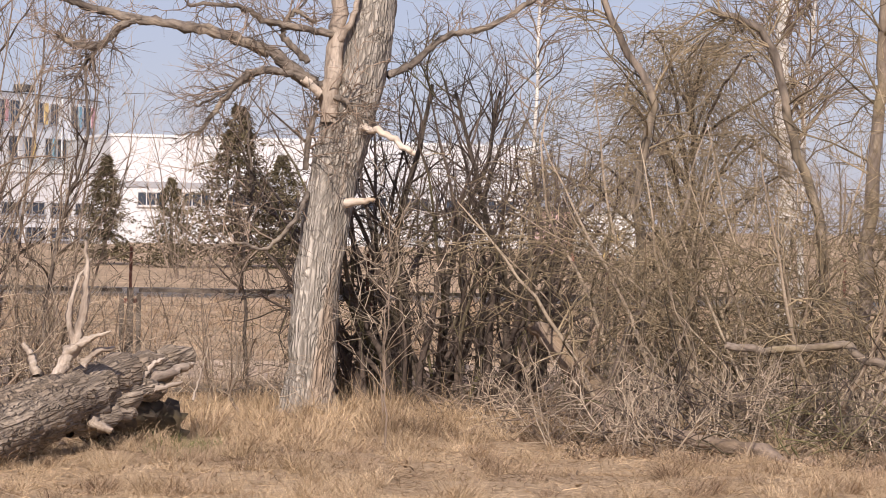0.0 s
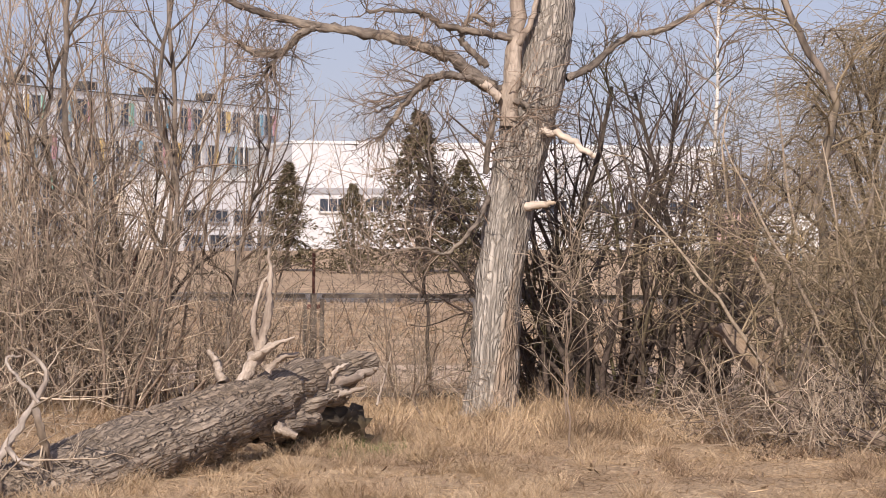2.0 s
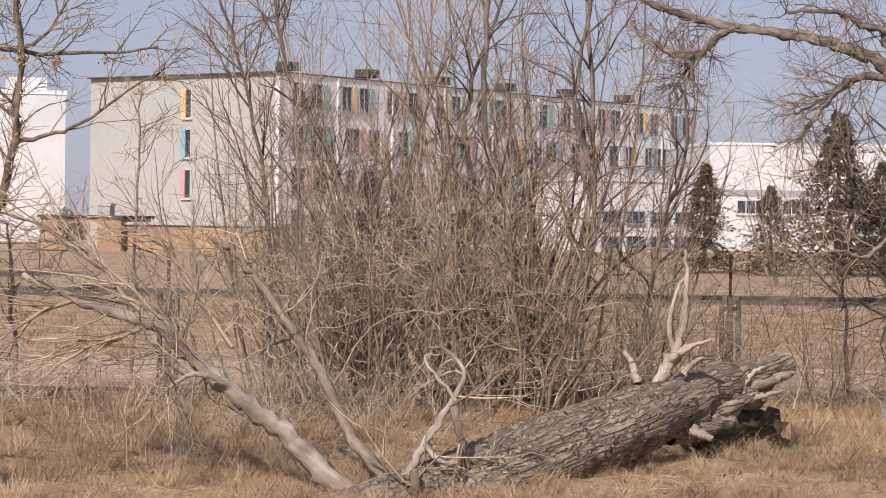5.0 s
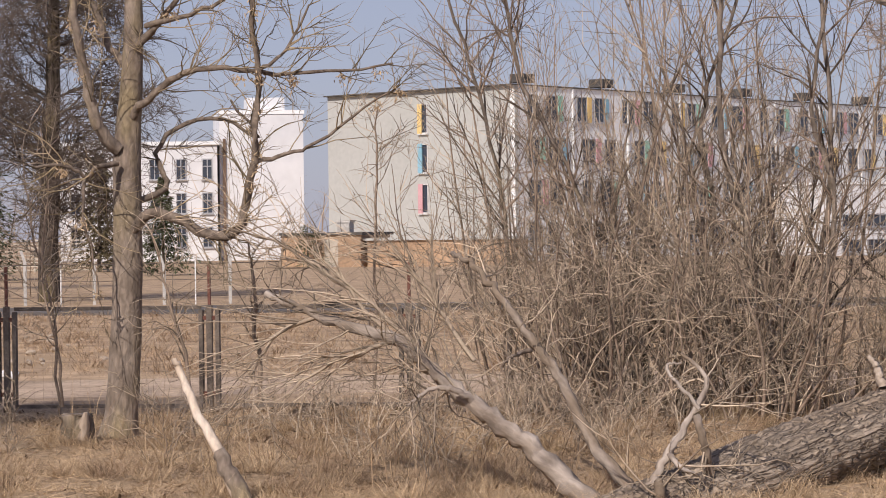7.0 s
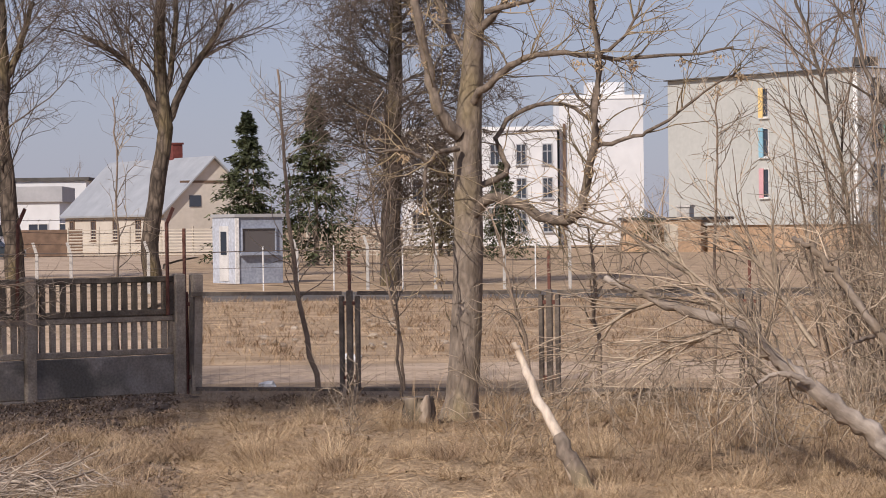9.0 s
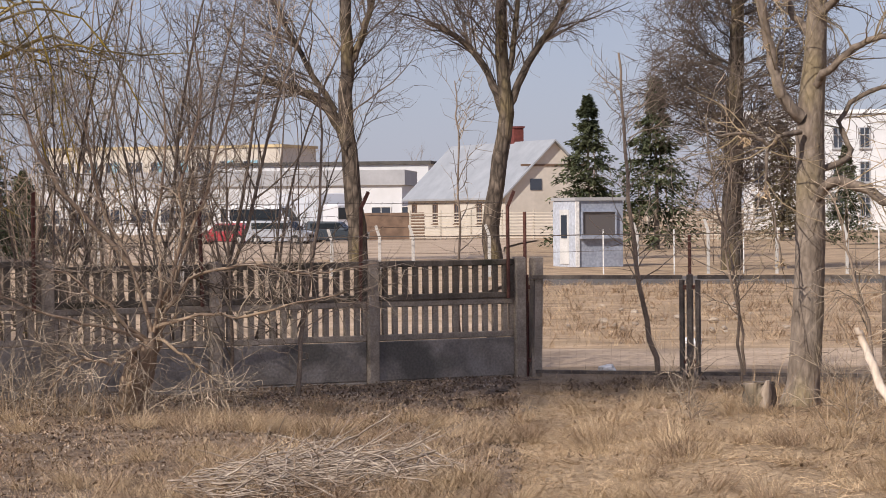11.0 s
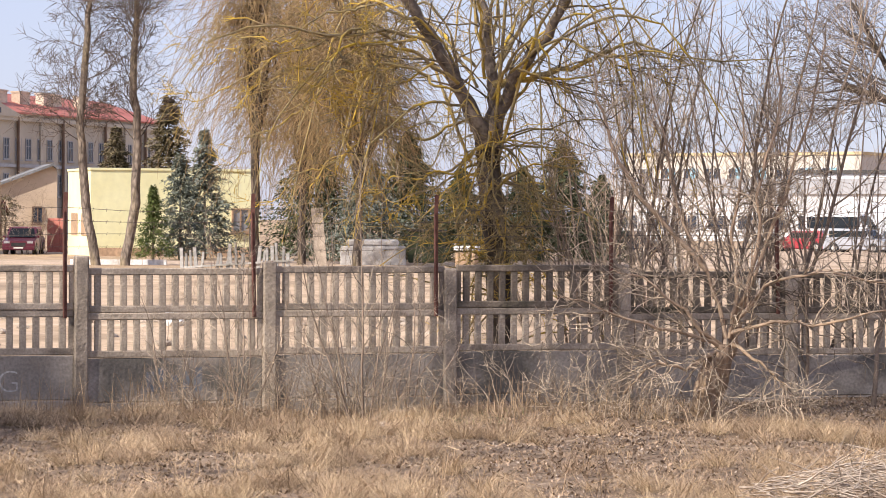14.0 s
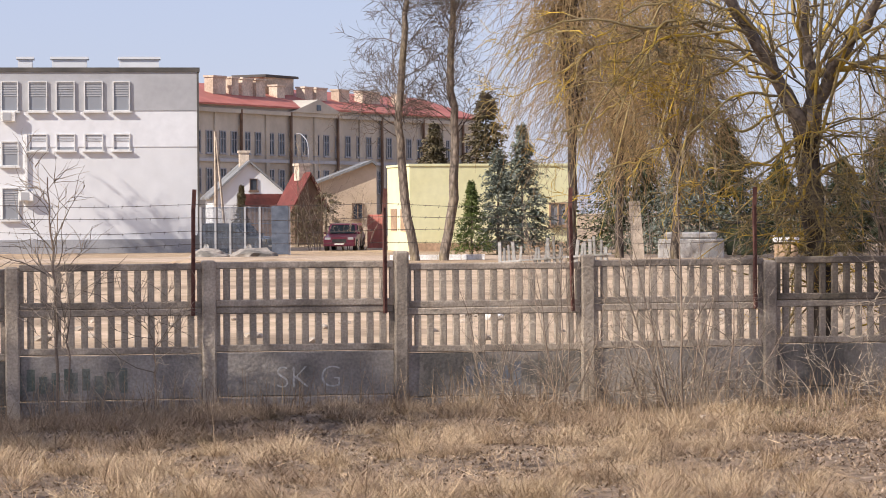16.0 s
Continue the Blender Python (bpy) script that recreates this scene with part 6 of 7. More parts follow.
# ---- crooked shrub before the fence ----
CB = at(39.37, 27.6)
crook = plant("crooked_shrub", CB, "crooked spreading leafless shrub with a twisted trunk", "shrub")
rc_ = np.random.default_rng(19)
for line, r0, r1 in [
    ([(39.40, 27.6, 0.07), (39.31, 27.5, 0.35), (39.03, 27.5, 0.62), (38.94, 27.5, 0.82)], 0.115, 0.07),
    ([(39.23, 27.65, 0.07), (39.01, 27.6, 0.40), (38.82, 27.6, 0.70), (38.64, 27.6, 1.05)], 0.075, 0.05),
    ([(39.49, 27.6, 0.08), (39.43, 27.55, 0.41), (39.19, 27.5, 0.70)], 0.06, 0.05),
]:
    limb_part("stem", way(line, CB), r0, r1, BARK_SHRUB, crook, 10, 0.2, n=16)
cw = Tubes()
for line, r0 in [
    ([(39.00, 27.5, 0.79), (39.85, 27.2, 0.95), (40.82, 27, 1.07), (41.79, 26.9, 1.25), (42.52, 26.8, 1.31)], 0.024),
    ([(39.00, 27.5, 0.82), (39.85, 27.3, 1.18), (40.58, 27.2, 1.47), (41.31, 27.2, 1.59)], 0.024),
    ([(38.76, 27.5, 0.94), (37.91, 27.2, 1.06), (36.82, 27, 1.07), (35.73, 26.9, 1.19), (34.64, 26.8, 1.30)], 0.024),
    ([(38.70, 27.6, 0.99), (38.03, 27.4, 1.40), (36.94, 27.2, 1.58), (35.49, 27, 1.47), (34.04, 27, 1.58)], 0.024),
    ([(38.82, 27.5, 0.88), (38.64, 27.5, 1.40), (38.76, 27.6, 1.98), (38.51, 27.6, 2.69), (38.63, 27.7, 3.57)], 0.026),
    ([(38.88, 27.5, 0.88), (39.24, 27.6, 1.52), (39.85, 27.7, 2.10), (40.21, 27.7, 2.86), (40.57, 27.8, 3.63)], 0.026),
    ([(38.64, 27.6, 1.05), (38.03, 27.7, 1.87), (37.54, 27.7, 2.57), (37.05, 27.8, 3.39), (36.81, 27.8, 4.10)], 0.026),
    ([(38.76, 27.6, 0.99), (38.27, 27.4, 1.69), (38.15, 27.3, 2.56), (37.78, 27.3, 3.26), (37.90, 27.3, 4.12)], 0.026),
    ([(39.00, 27.5, 0.79), (39.61, 27.2, 0.60), (40.46, 27, 0.62), (41.07, 26.9, 0.34)], 0.025),
    ([(38.76, 27.5, 0.82), (38.03, 27.2, 0.60), (37.43, 27.1, 0.32)], 0.022),
    ([(39.31, 27.6, 1.58), (40.82, 27.7, 2.40), (41.54, 27.8, 3.16), (41.78, 27.8, 3.81)], 0.03),
]:
    q, rr = limb_part("limb", way(line, CB), r0, r0 * 0.25, BARK_SHRUB, crook, 6, 0.1)
    branch_out([cw], rc_, q, rr, [(24, 0.95, 0.9, 0.22, 0.0, 0.06, 3, 7), (8, 0.45, 0.9, 0.24, -0.01, 0.1, 3, 4)])
finish(cw, "crown", TWIG_TAN, crook)
for x, d, s in ((880, 31.5, 1.0), (960, 32, 0.8), (640, 32, 0.9), (560, 33, 1.0), (740, 33, 1.1), (820, 32.5, 1.1), (480, 33, 0.8)):
    put("tall", rs.randrange(3), bear(12.5, x), d, s, rs.uniform(0, 360))
for x, d, s in ((1240, 27.6, 0.55), (1190, 27.8, 0.45), (1060, 27.6, 0.4), (940, 27.9, 0.35)):
    put("dense", rs.randrange(3), bear(16.0, x), d, s, rs.uniform(0, 360))
for x, d, s in ((980, 27.5, 0.42), (1215, 27.4, 0.5), (880, 27.9, 0.3)):
    put("tall", rs.randrange(3), bear(16.0, x), d, s, rs.uniform(0, 360))
for x in (60, 230, 930, 1180, 1300):
    put("low", rs.randrange(3), bear(16.0, x), rs.uniform(26.8, 27.8), rs.uniform(0.4, 0.55), rs.uniform(0, 360))
for x in (60, 150, 420, 560, 700):
    put("low", rs.randrange(3), bear(12.5, x), rs.uniform(26.8, 28.2), rs.uniform(0.5, 0.8), rs.uniform(0, 360))

# ---- piles of cut brush ----


def brush_pile(base, seed, n, rx, ry, h, label, material=DEADWOOD, r=0.008, length=1.2, messy=0.6, steep=0.18):
    th = plant("brush_pile", base, label, "brush pile")
    rng = np.random.default_rng(seed)
    tb = Tubes()
    for k in range(n):
        a, rad = rng.uniform(0, 6.283), math.sqrt(rng.random())
        x, y = rx * rad * math.cos(a), ry * rad * math.sin(a)
        z = h * (1 - rad * rad) * rng.random() + 0.03
        ang = rng.uniform(0, 6.283) if rng.random() < messy else rng.normal(0.35, 0.6)
        w = (math.cos(ang), math.sin(ang), rng.normal(0, steep))
        one = Tubes() if k < 26 else tb
        rod(one, rng, (x - 0.4 * w[0], y - 0.4 * w[1], z + (0.05 if k < 26 else 0)), w, length * rng.uniform(0.5, 1.3), r * rng.uniform(0.5, 1.6) * (1.5 if k < 26 else 1), 7, 0.16, -0.02, 4, 0.4)
        if k < 26:
            finish(one, "branch", material, th)
    ob = finish(tb, "crown", material, th)
    ob.name = "brushwood"
    return th


brush_pile(at(bear(12.5, 1100), 20.3), 3, 520, 0.85, 1.1, 0.26, "pile of cut pale brushwood on the grass", DEADWOOD, 0.006, 0.75)
brush_pile(at(bear(0, 1350), 25.6), 8, 240, 1.7, 1.0, 0.8, "tangle of fallen brown branches", TWIG_DARK, 0.006, 1.0, 1.0, 0.7)
brush_pile(at(bear(0, 1040), 26.6), 12, 190, 0.75, 0.8, 0.6, "tangle of fallen grey branches", TWIG_GREY, 0.006, 0.8, 1.0, 0.6)
brush_pile(at(bear(0, 870), 29.3), 14, 120, 0.9, 0.5, 0.3, "tangle of fallen grey branches", TWIG_GREY, 0.006, 0.8, 1.0, 0.4)

# fallen boughs and the rotten stump at the willows
bough = plant("fallen_bough", at(bear(0, 1400), 26.0), "long bare fallen bough lying across the brush", "branch")
bb = at(bear(0, 1400), 26.0)
limb_part("bough", way([(-6.11, 26, 0.99), (-7.25, 26, 0.95), (-8.56, 26, 1.01), (-9.16, 25.9, 0.88), (-10.11, 25.8, 0.79)], bb), 0.035, 0.045, BARK_ASH, bough, 8)
limb_part("bough", way([(-4.89, 25.4, 0.18), (-5.86, 25, 0.09), (-6.82, 24.6, 0.06), (-8.02, 24, -0.11)], bb), 0.06, 0.09, BARK_ROUGH, bough, 9)
rot = plant("rotten_stump", at(bear(0, 1030), 27.4), "rotten broken stump with torn brown wood", "stump")
rb = at(bear(0, 1030), 27.4)
limb_part("stump", way([(-3.80, 27.3, 0.02), (-3.42, 27.4, 0.39), (-2.80, 27.5, 0.72), (-2.24, 27.6, 1.00), (-1.94, 27.6, 1.09)], rb), 0.22, 0.06, BARK_ROUGH, rot, 12, 0.22)
limb_part("stump", way([(-3.62, 27, -0.07), (-3.55, 27.1, 0.18), (-3.42, 27.2, 0.40)], rb), 0.2, 0.14, BARK_ROUGH, rot, 12, 0.2)
for line, r0, r1 in [([(-3.78, 27.2, 0.46), (-4.00, 27.2, 0.98), (-4.35, 27.2, 1.33), (-4.81, 27.2, 1.74), (-5.32, 27.2, 2.55)], 0.06, 0.02), ([(-3.60, 27.1, 0.52), (-4.04, 26.9, 0.20), (-4.77, 26.7, 0.05)], 0.05, 0.03)]:
    limb_part("shoot", way(line, rb), r0, r1, BARK_ASH, rot, 7)

# trunks within the willow thicket and birches behind it
for i, (pts, d, r, m) in enumerate([
    (((1135, 700), (1130, 480), (1128, 300), (1150, 180), (1100, 80), (1060, 0), (1040, -80)), 28, 0.055, BARK_GREY),
    (((1480, 640), (1450, 380), (1400, 250), (1375, 120), (1330, 40), (1250, 10)), 28.5, 0.06, BARK_GREY),
    (((1520, 640), (1535, 420), (1545, 250), (1555, 100), (1560, -80)), 28.2, 0.085, BARK_ASH),
    (((1385, 600), (1388, 350), (1380, 150), (1378, -80)), 46, 0.17, BIRCH),
    (((1420, 500), (1415, 300), (1425, 100), (1440, -60)), 48, 0.06, BIRCH),
    (((940, 470), (942, 300), (945, 60), (948, -60)), 60, 0.05, BIRCH),
]):
    p0 = at(bear(0, pts[0][0]), d)
    tk = plant("birch_tree" if m is BIRCH else "willow_tree", p0, "slim white birch among the thicket" if m is BIRCH else "crooked grey willow trunk in the thicket")
    line = [at(bear(0, x), d, max(-0.1, EYE + (399 - y) / 4711 * d)) - p0 for x, y in pts]
    line[0].z = -0.2
    q, rr = limb_part("trunk", line, r, r * 0.6, m, tk, 10, 0.05)
    t2 = Tubes()
    branch_out([t2], np.random.default_rng(200 + i), q, rr, [(16, 1.5, 0.9, 0.14, -0.03, 0.3, 3, 7), (9, 0.8, 0.8, 0.16, -0.07, 0.1, 3, 5)] if d < 40 else [(34, 2.4, 0.8, 0.14, 0.02, 0.35, 3, 8), (11, 1.1, 0.8, 0.2, -0.06, 0.1, 3, 6)])
    finish(t2, "crown", TWIG_OLIVE if d < 40 else TWIG_GREY, tk)


# thicker last twigs on what stands far off
RMIN[0] = 0.0125

# ---- background trees ----


def far_tree(name, pts, r0, spec, seed, label, bark=BARK_DARK, twig=TWIG_FAR, limbs=()):
    """pts: bearing, distance, height along the trunk."""
    p0 = at(pts[0][0], pts[0][1])
    th = plant(name, p0, label)
    rng = np.random.default_rng(seed)
    tw = Tubes()
    q, rr = limb_part("trunk", way(pts, p0), r0, r0 * 0.45, bark, th, 12, 0.06)
    branch_out([tw], rng, q, rr, spec)
    for line, a, b in limbs:
        q, rr = limb_part("limb", way(line, p0), a, b, bark, th, 8, 0.06)
        branch_out([tw], rng, q, rr, spec)
    finish(tw, "crown", twig, th)
    return th


big_spec = [(15, 4.4, 0.6, 0.11, 0.03, 0.22, 4, 8), (9, 2.3, 0.7, 0.15, 0.0, 0.15, 3, 6), (5, 1.25, 0.8, 0.2, -0.05, 0.2, 3, 4)]
far_tree("poplar_tree", [(34.42, 110, -0.12), (34.49, 110, 2.09), (34.66, 110, 5.11), (34.63, 110, 8.13), (34.66, 110, 10.91), (34.63, 110, 14.62)], 0.42, big_spec, 301, "big old bare poplar with a thick grey trunk",
         limbs=(([(34.70, 110, 5.34), (35.12, 110, 6.51), (35.72, 110, 7.21), (36.45, 110, 7.56)], 0.25, 0.12), ([(34.61, 110, 7.90), (34.27, 110, 9.51), (33.97, 110, 11.36)], 0.18, 0.1), ([(34.88, 110, 6.27), (35.48, 110, 8.14), (36.20, 110, 10.93)], 0.14, 0.08)))
far_tree("poplar_tree", [(31.49, 106, -0.15), (31.51, 106, 2.08), (31.25, 106, 5.64), (31.30, 106, 8.31), (31.25, 106, 10.97), (31.22, 106, 14.08)], 0.38, big_spec, 302, "big old bare poplar with a forked crown",
         limbs=(([(31.25, 106, 5.86), (31.63, 106, 7.65), (32.23, 106, 8.99), (32.95, 106, 9.67)], 0.18, 0.08), ([(31.22, 106, 6.08), (30.68, 106, 8.07), (30.21, 106, 9.39), (29.73, 106, 10.93)], 0.18, 0.09), ([(31.28, 106, 6.53), (31.04, 106, 8.75), (30.92, 106, 11.85)], 0.15, 0.08)))
far_tree("linden_tree", [(26.43, 91, -0.08), (26.39, 91, 2.43), (26.29, 91, 5.89), (26.24, 91, 8.59), (26.22, 91, 12.05)], 0.38, [(85, 4.4, 0.9, 0.16, -0.05, 0.2, 4, 8), (17, 2.0, 0.8, 0.18, -0.09, 0.1, 3, 5), (8, 0.9, 0.8, 0.18, -0.06, 0.1, 3, 3)], 303, "big shaggy bare tree with hanging twigs")
far_tree("aspen_tree", [(52.39, 115, -0.06), (52.59, 115, 2.50), (52.73, 115, 5.67), (52.65, 115, 8.34), (52.56, 115, 10.77), (52.53, 115, 12.72)], 0.22, [(34, 3.0, 0.8, 0.14, 0.02, 0.3, 3, 6), (11, 1.6, 0.8, 0.16, -0.01, 0.15, 3, 5), (6, 0.8, 0.8, 0.18, -0.02, 0.2, 3, 3)], 304, "bare slim tree with a fine grey crown", BARK_GREY)
far_tree("aspen_tree", [(51.79, 115, -0.07), (51.60, 115, 2.49), (51.53, 115, 5.65), (51.60, 115, 8.33), (51.55, 115, 10.76), (51.56, 115, 12.70)], 0.23, [(34, 3.2, 0.8, 0.14, 0.02, 0.3, 3, 6), (11, 1.6, 0.8, 0.16, -0.01, 0.15, 3, 5), (6, 0.8, 0.8, 0.18, -0.02, 0.2, 3, 3)], 305, "bare slim tree with a fine grey crown", BARK_GREY)


RMIN[0] = 0.0095


def weeping(base_b, d, height, spread, seed, strands, label, bark, twig, r=0.014, low=0.12, hang=0.3, wob=0.2):
    """A weeping willow: limbs at all heights under a rounded outline, and shaggy strands that hang from them."""
    p0 = at(base_b, d)
    th = plant("weeping_willow", p0, label, "tree", "weeping willows")
    rng = np.random.default_rng(seed)
    limb_part("trunk", [(0, 0, -0.2), (0.1, 0, height * 0.35), (0.0, 0.2, height * 0.9)], height * 0.016, height * 0.004, bark, th, 10)
    tw = Tubes()
    for i in range(26):
        a = i * 2.4 + rng.uniform(-0.4, 0.4)
        u = rng.uniform(0, 1)
        o = spread * rng.uniform(0.35, 1.0) * (1 - 0.55 * u)
        z0 = height * (0.16 + 0.62 * u)
        top = min(height * rng.uniform(0.94, 1.02), z0 + height * rng.uniform(0.16, 0.34))
        c, s_ = math.cos(a), math.sin(a)
        ql, rl_ = limb_part("limb", [(0, 0, z0), (o * 0.45 * c, o * 0.45 * s_, (z0 + 2 * top) / 3), (o * 0.8 * c, o * 0.8 * s_, top), (o * c, o * s_, top - 0.05 * height)], height * 0.006, height * 0.0016, bark, th, 6)
        for _ in range(strands):
            k = rng.integers(3, len(ql))
            ang = rng.uniform(0, 6.283)
            l = min(height * hang * rng.uniform(0.4, 1.3), ql[k][2] - low * height * rng.uniform(0.2, 1.5))
            if l > 0.3:
                rod(tw, rng, ql[k] + rng.normal(0, 0.02 * height, 3), (0.6 * math.cos(ang), 0.6 * math.sin(ang), rng.uniform(-0.3, 0.5)), l, r * rng.uniform(0.7, 1.2), 7, wob, -0.34 + 0.5 * (wob - 0.2), 3, 0.4)
    finish(tw, "crown", twig, th, "hanging %s twigs" % ("ochre" if twig is TWIG_OCHRE else "olive-grey"))
    return th


weeping(bear(16.0, 1012), 112, 15, 1.9, 402, 62, "weeping willow with dense curtains of ochre twigs", BARK_DARK, TWIG_OCHRE)
weeping(bear(16.0, 1095), 118, 13, 1.6, 403, 45, "narrow weeping willow with ochre twigs", BARK_DARK, TWIG_OCHRE)
weeping(bear(16.0, 1195), 104, 12, 2.9, 401, 80, "weeping willow with dense curtains of ochre twigs", BARK_DARK, TWIG_OCHRE)
weeping(bear(0, 1215), 41, 5.3, 3.6, 404, 85, "round-headed weeping willow with fine olive-grey twigs", BARK_DARK, TWIG_OLIVE, 0.006, 0.15, 0.26, 0.42)


def conifer(name, b, d, height, width, seed, material, label, rows=34, per=13, group="conifers behind the yard", top=0.05, bare=0.08):
    """A conifer: a trunk and whorls of boughs that carry flat sprays of needles."""
    p0 = at(b, d)
    th = plant(name, p0, label, "tree", group)
    rng = np.random.default_rng(seed)
    limb_part("trunk", [(0, 0, -0.2), (0, 0, height * 0.5), (0, 0, height)], width * 0.06, 0.02, BARK_GREY, th, 7)
    pos, out, size = [], [], []
    for r in range(rows):
        u = bare + (1 - bare) * (r + rng.uniform(0, 1)) / rows
        z = height * u
        w = 1.25 * width * (1 - u) ** 0.9 * rng.uniform(0.45, 1.3) + top
        for _ in range(per):
            a = rng.uniform(0, 6.283)
            wl = w * rng.uniform(0.45, 1.35)
            for s in range(6):
                f = ((s + 0.5) / 6) ** 0.38
                pos.append((wl * f * math.cos(a), wl * f * math.sin(a), z - 0.25 * wl * f * f + rng.normal(0, 0.06)))
                out.append(a + rng.normal(0, 0.5))
                size.append(height * 0.042 * (1.15 - 0.3 * f))
    pos, out, size = np.array(pos), np.array(out), np.array(size)
    n = len(pos)
    quads = []
    for k in range(3):
        a = out + rng.normal(0, 0.7, n)
        dirv = np.stack([np.cos(a), np.sin(a), rng.normal(-0.25, 0.35, n)], 1) * size[:, None]
        sid = np.stack([-np.sin(a), np.cos(a), rng.normal(0, 0.5, n)], 1) * size[:, None] * 0.16
        c = pos + rng.normal(0, 0.05, (n, 3)) * height * 0.1
        quads.append(np.stack([c - sid * 0.4, c + dirv * 0.5 - sid, c + dirv, c + dirv * 0.5 + sid], 1))
    v = np.concatenate(quads).reshape(-1, 3)
    ob = new("crown", mesh_of("crown", v, np.arange(len(v)).reshape(-1, 4), material, False))
    ob.parent = th
    tagged(ob, kind="stuff")
    return th


lind = bpy.data.objects["linden_tree"]
lt_ = Tubes()
lq = smooth_line([(0, 0, 0.5), (0, 0, 5), (0, 0, 10)], 20)
branch_out([lt_], np.random.default_rng(306), lq, np.full(20, 0.03), [(240, 1.3, 1.1, 0.22, -0.06, 0.05, 3, 6)])
finish(lt_, "crown", TWIG_FAR, lind, "shaggy twigs along the trunk")
conifer("spruce_tree", bear(9.0, 440), 150, 8.4, 2.2, 501, NEEDLE, "dark green spruce with drooping boughs")
conifer("spruce_tree", bear(9.0, 560), 140, 8.9, 2.5, 502, NEEDLE, "dark green spruce with drooping boughs")
conifer("spruce_tree", bear(9.0, 780), 170, 7.5, 2.2, 503, NEEDLE_OLIVE, "brownish spruce with thin needles")
conifer("spruce_tree", bear(9.0, 890), 150, 5.4, 1.9, 504, NEEDLE, "dark green spruce with drooping boughs")
for i, (x, d, h, w, m) in enumerate(((50, 134, 6.8, 3.0, NEEDLE), (140, 130, 5.2, 2.8, NEEDLE_BLUE), (215, 136, 6.4, 3.2, NEEDLE), (310, 132, 4.6, 2.6, NEEDLE), (490, 128, 5.9, 2.8, NEEDLE), (560, 133, 4.2, 2.0, NEEDLE), (420, 130, 4.6, 2.2, NEEDLE))):
    conifer("spruce_tree", bear(12.5, x), d, h, w, 510 + i, m, "dark spruce behind the yard" if m is NEEDLE else "blue-grey spruce behind the yard", rows=46, per=21)
for i, (x, d, h, w, m) in enumerate(((862, 152, 8.8, 2.8, NEEDLE_OLIVE), (770, 153, 7.2, 1.9, NEEDLE_OLIVE), (882, 132, 5.2, 1.5, NEEDLE_BLUE), (925, 136, 6.5, 1.5, NEEDLE_BLUE), (835, 130, 3.6, 0.9, mat("thuja_green", (0.08, 0.11, 0.03), (0.15, 0.18, 0.05), 0.9, 0.85, island=0.3)))):
    conifer("thuja_tree" if x == 840 else "spruce_tree", bear(16.0, x), d, h, w, 530 + i, m, "conifer before the yellow building")
conifer("thuja_tree", bear(16.0, 428), 172, 3.9, 0.5, 540, NEEDLE_OLIVE, "narrow columnar thuja by the cottage")
for i, (x, d, h, w) in enumerate(((1137, 120, 7.3, 3.3), (1215, 124, 5.2, 3.0), (1020, 118, 3.9, 1.9), (905, 122, 5.0, 1.6))):
    conifer("thuja_tree", bear(3.5, x), d, h, w, 550 + i, NEEDLE_OLIVE, "brownish winter conifer before the white hall", group="conifers before the hall")
conifer("thuja_tree", bear(7.0, 545), 178, 2.9, 1.2, 560, NEEDLE, "round dark clipped evergreen", rows=16, top=0.5)

# bare bushes before the buildings
for i, (t, x, d, s) in enumerate(((3.5, 340, 60, 1.5), (3.5, 560, 70, 1.4), (0, 330, 95, 1.3), (9.0, 660, 100, 1.2), (16.0, 560, 150, 1.1), (16.0, 620, 150, 1.2), (12.5, 650, 60, 1.2), (12.5, 780, 62, 1.4), (12.5, 560, 70, 1.2))):
    put("dense" if i % 2 else "tall", i, bear(t, x), d, s, 40 * i)


def far_wood(b0, b1, d, height, n, seed, label):
    """A distant leafless wood: many faint trees in one mesh."""
    rng = np.random.default_rng(seed)
    tb = Tubes()
    for _ in range(n):
        b = rng.uniform(b0, b1)
        p = at(b, d * rng.uniform(0.9, 1.15))
        h = height * rng.uniform(0.6, 1.1)
        q, rr = rod(tb, rng, p, (0, 0, 1), h, 0.2, 6, 0.04, 0.05, 3, 0.3)
        branch_out([tb], rng, q, rr, [(14, h * 0.38, 0.6, 0.1, 0.04, 0.25, 3, 4), (4, h * 0.2, 0.6, 0.1, 0.02, 0.2, 3, 3)])
    return tagged(new("far_wood", tb.mesh("far_wood", TWIG_GREY)), label, "wood", kind="stuff")


far_wood(-13, 7, 330, 10, 100, 601, "distant grey leafless wood on the horizon")
far_wood(17, 34, 430, 11, 36, 602, "distant grey leafless wood on the horizon")
far_wood(31, 66, 460, 10, 50, 603, "distant grey leafless wood on the horizon")

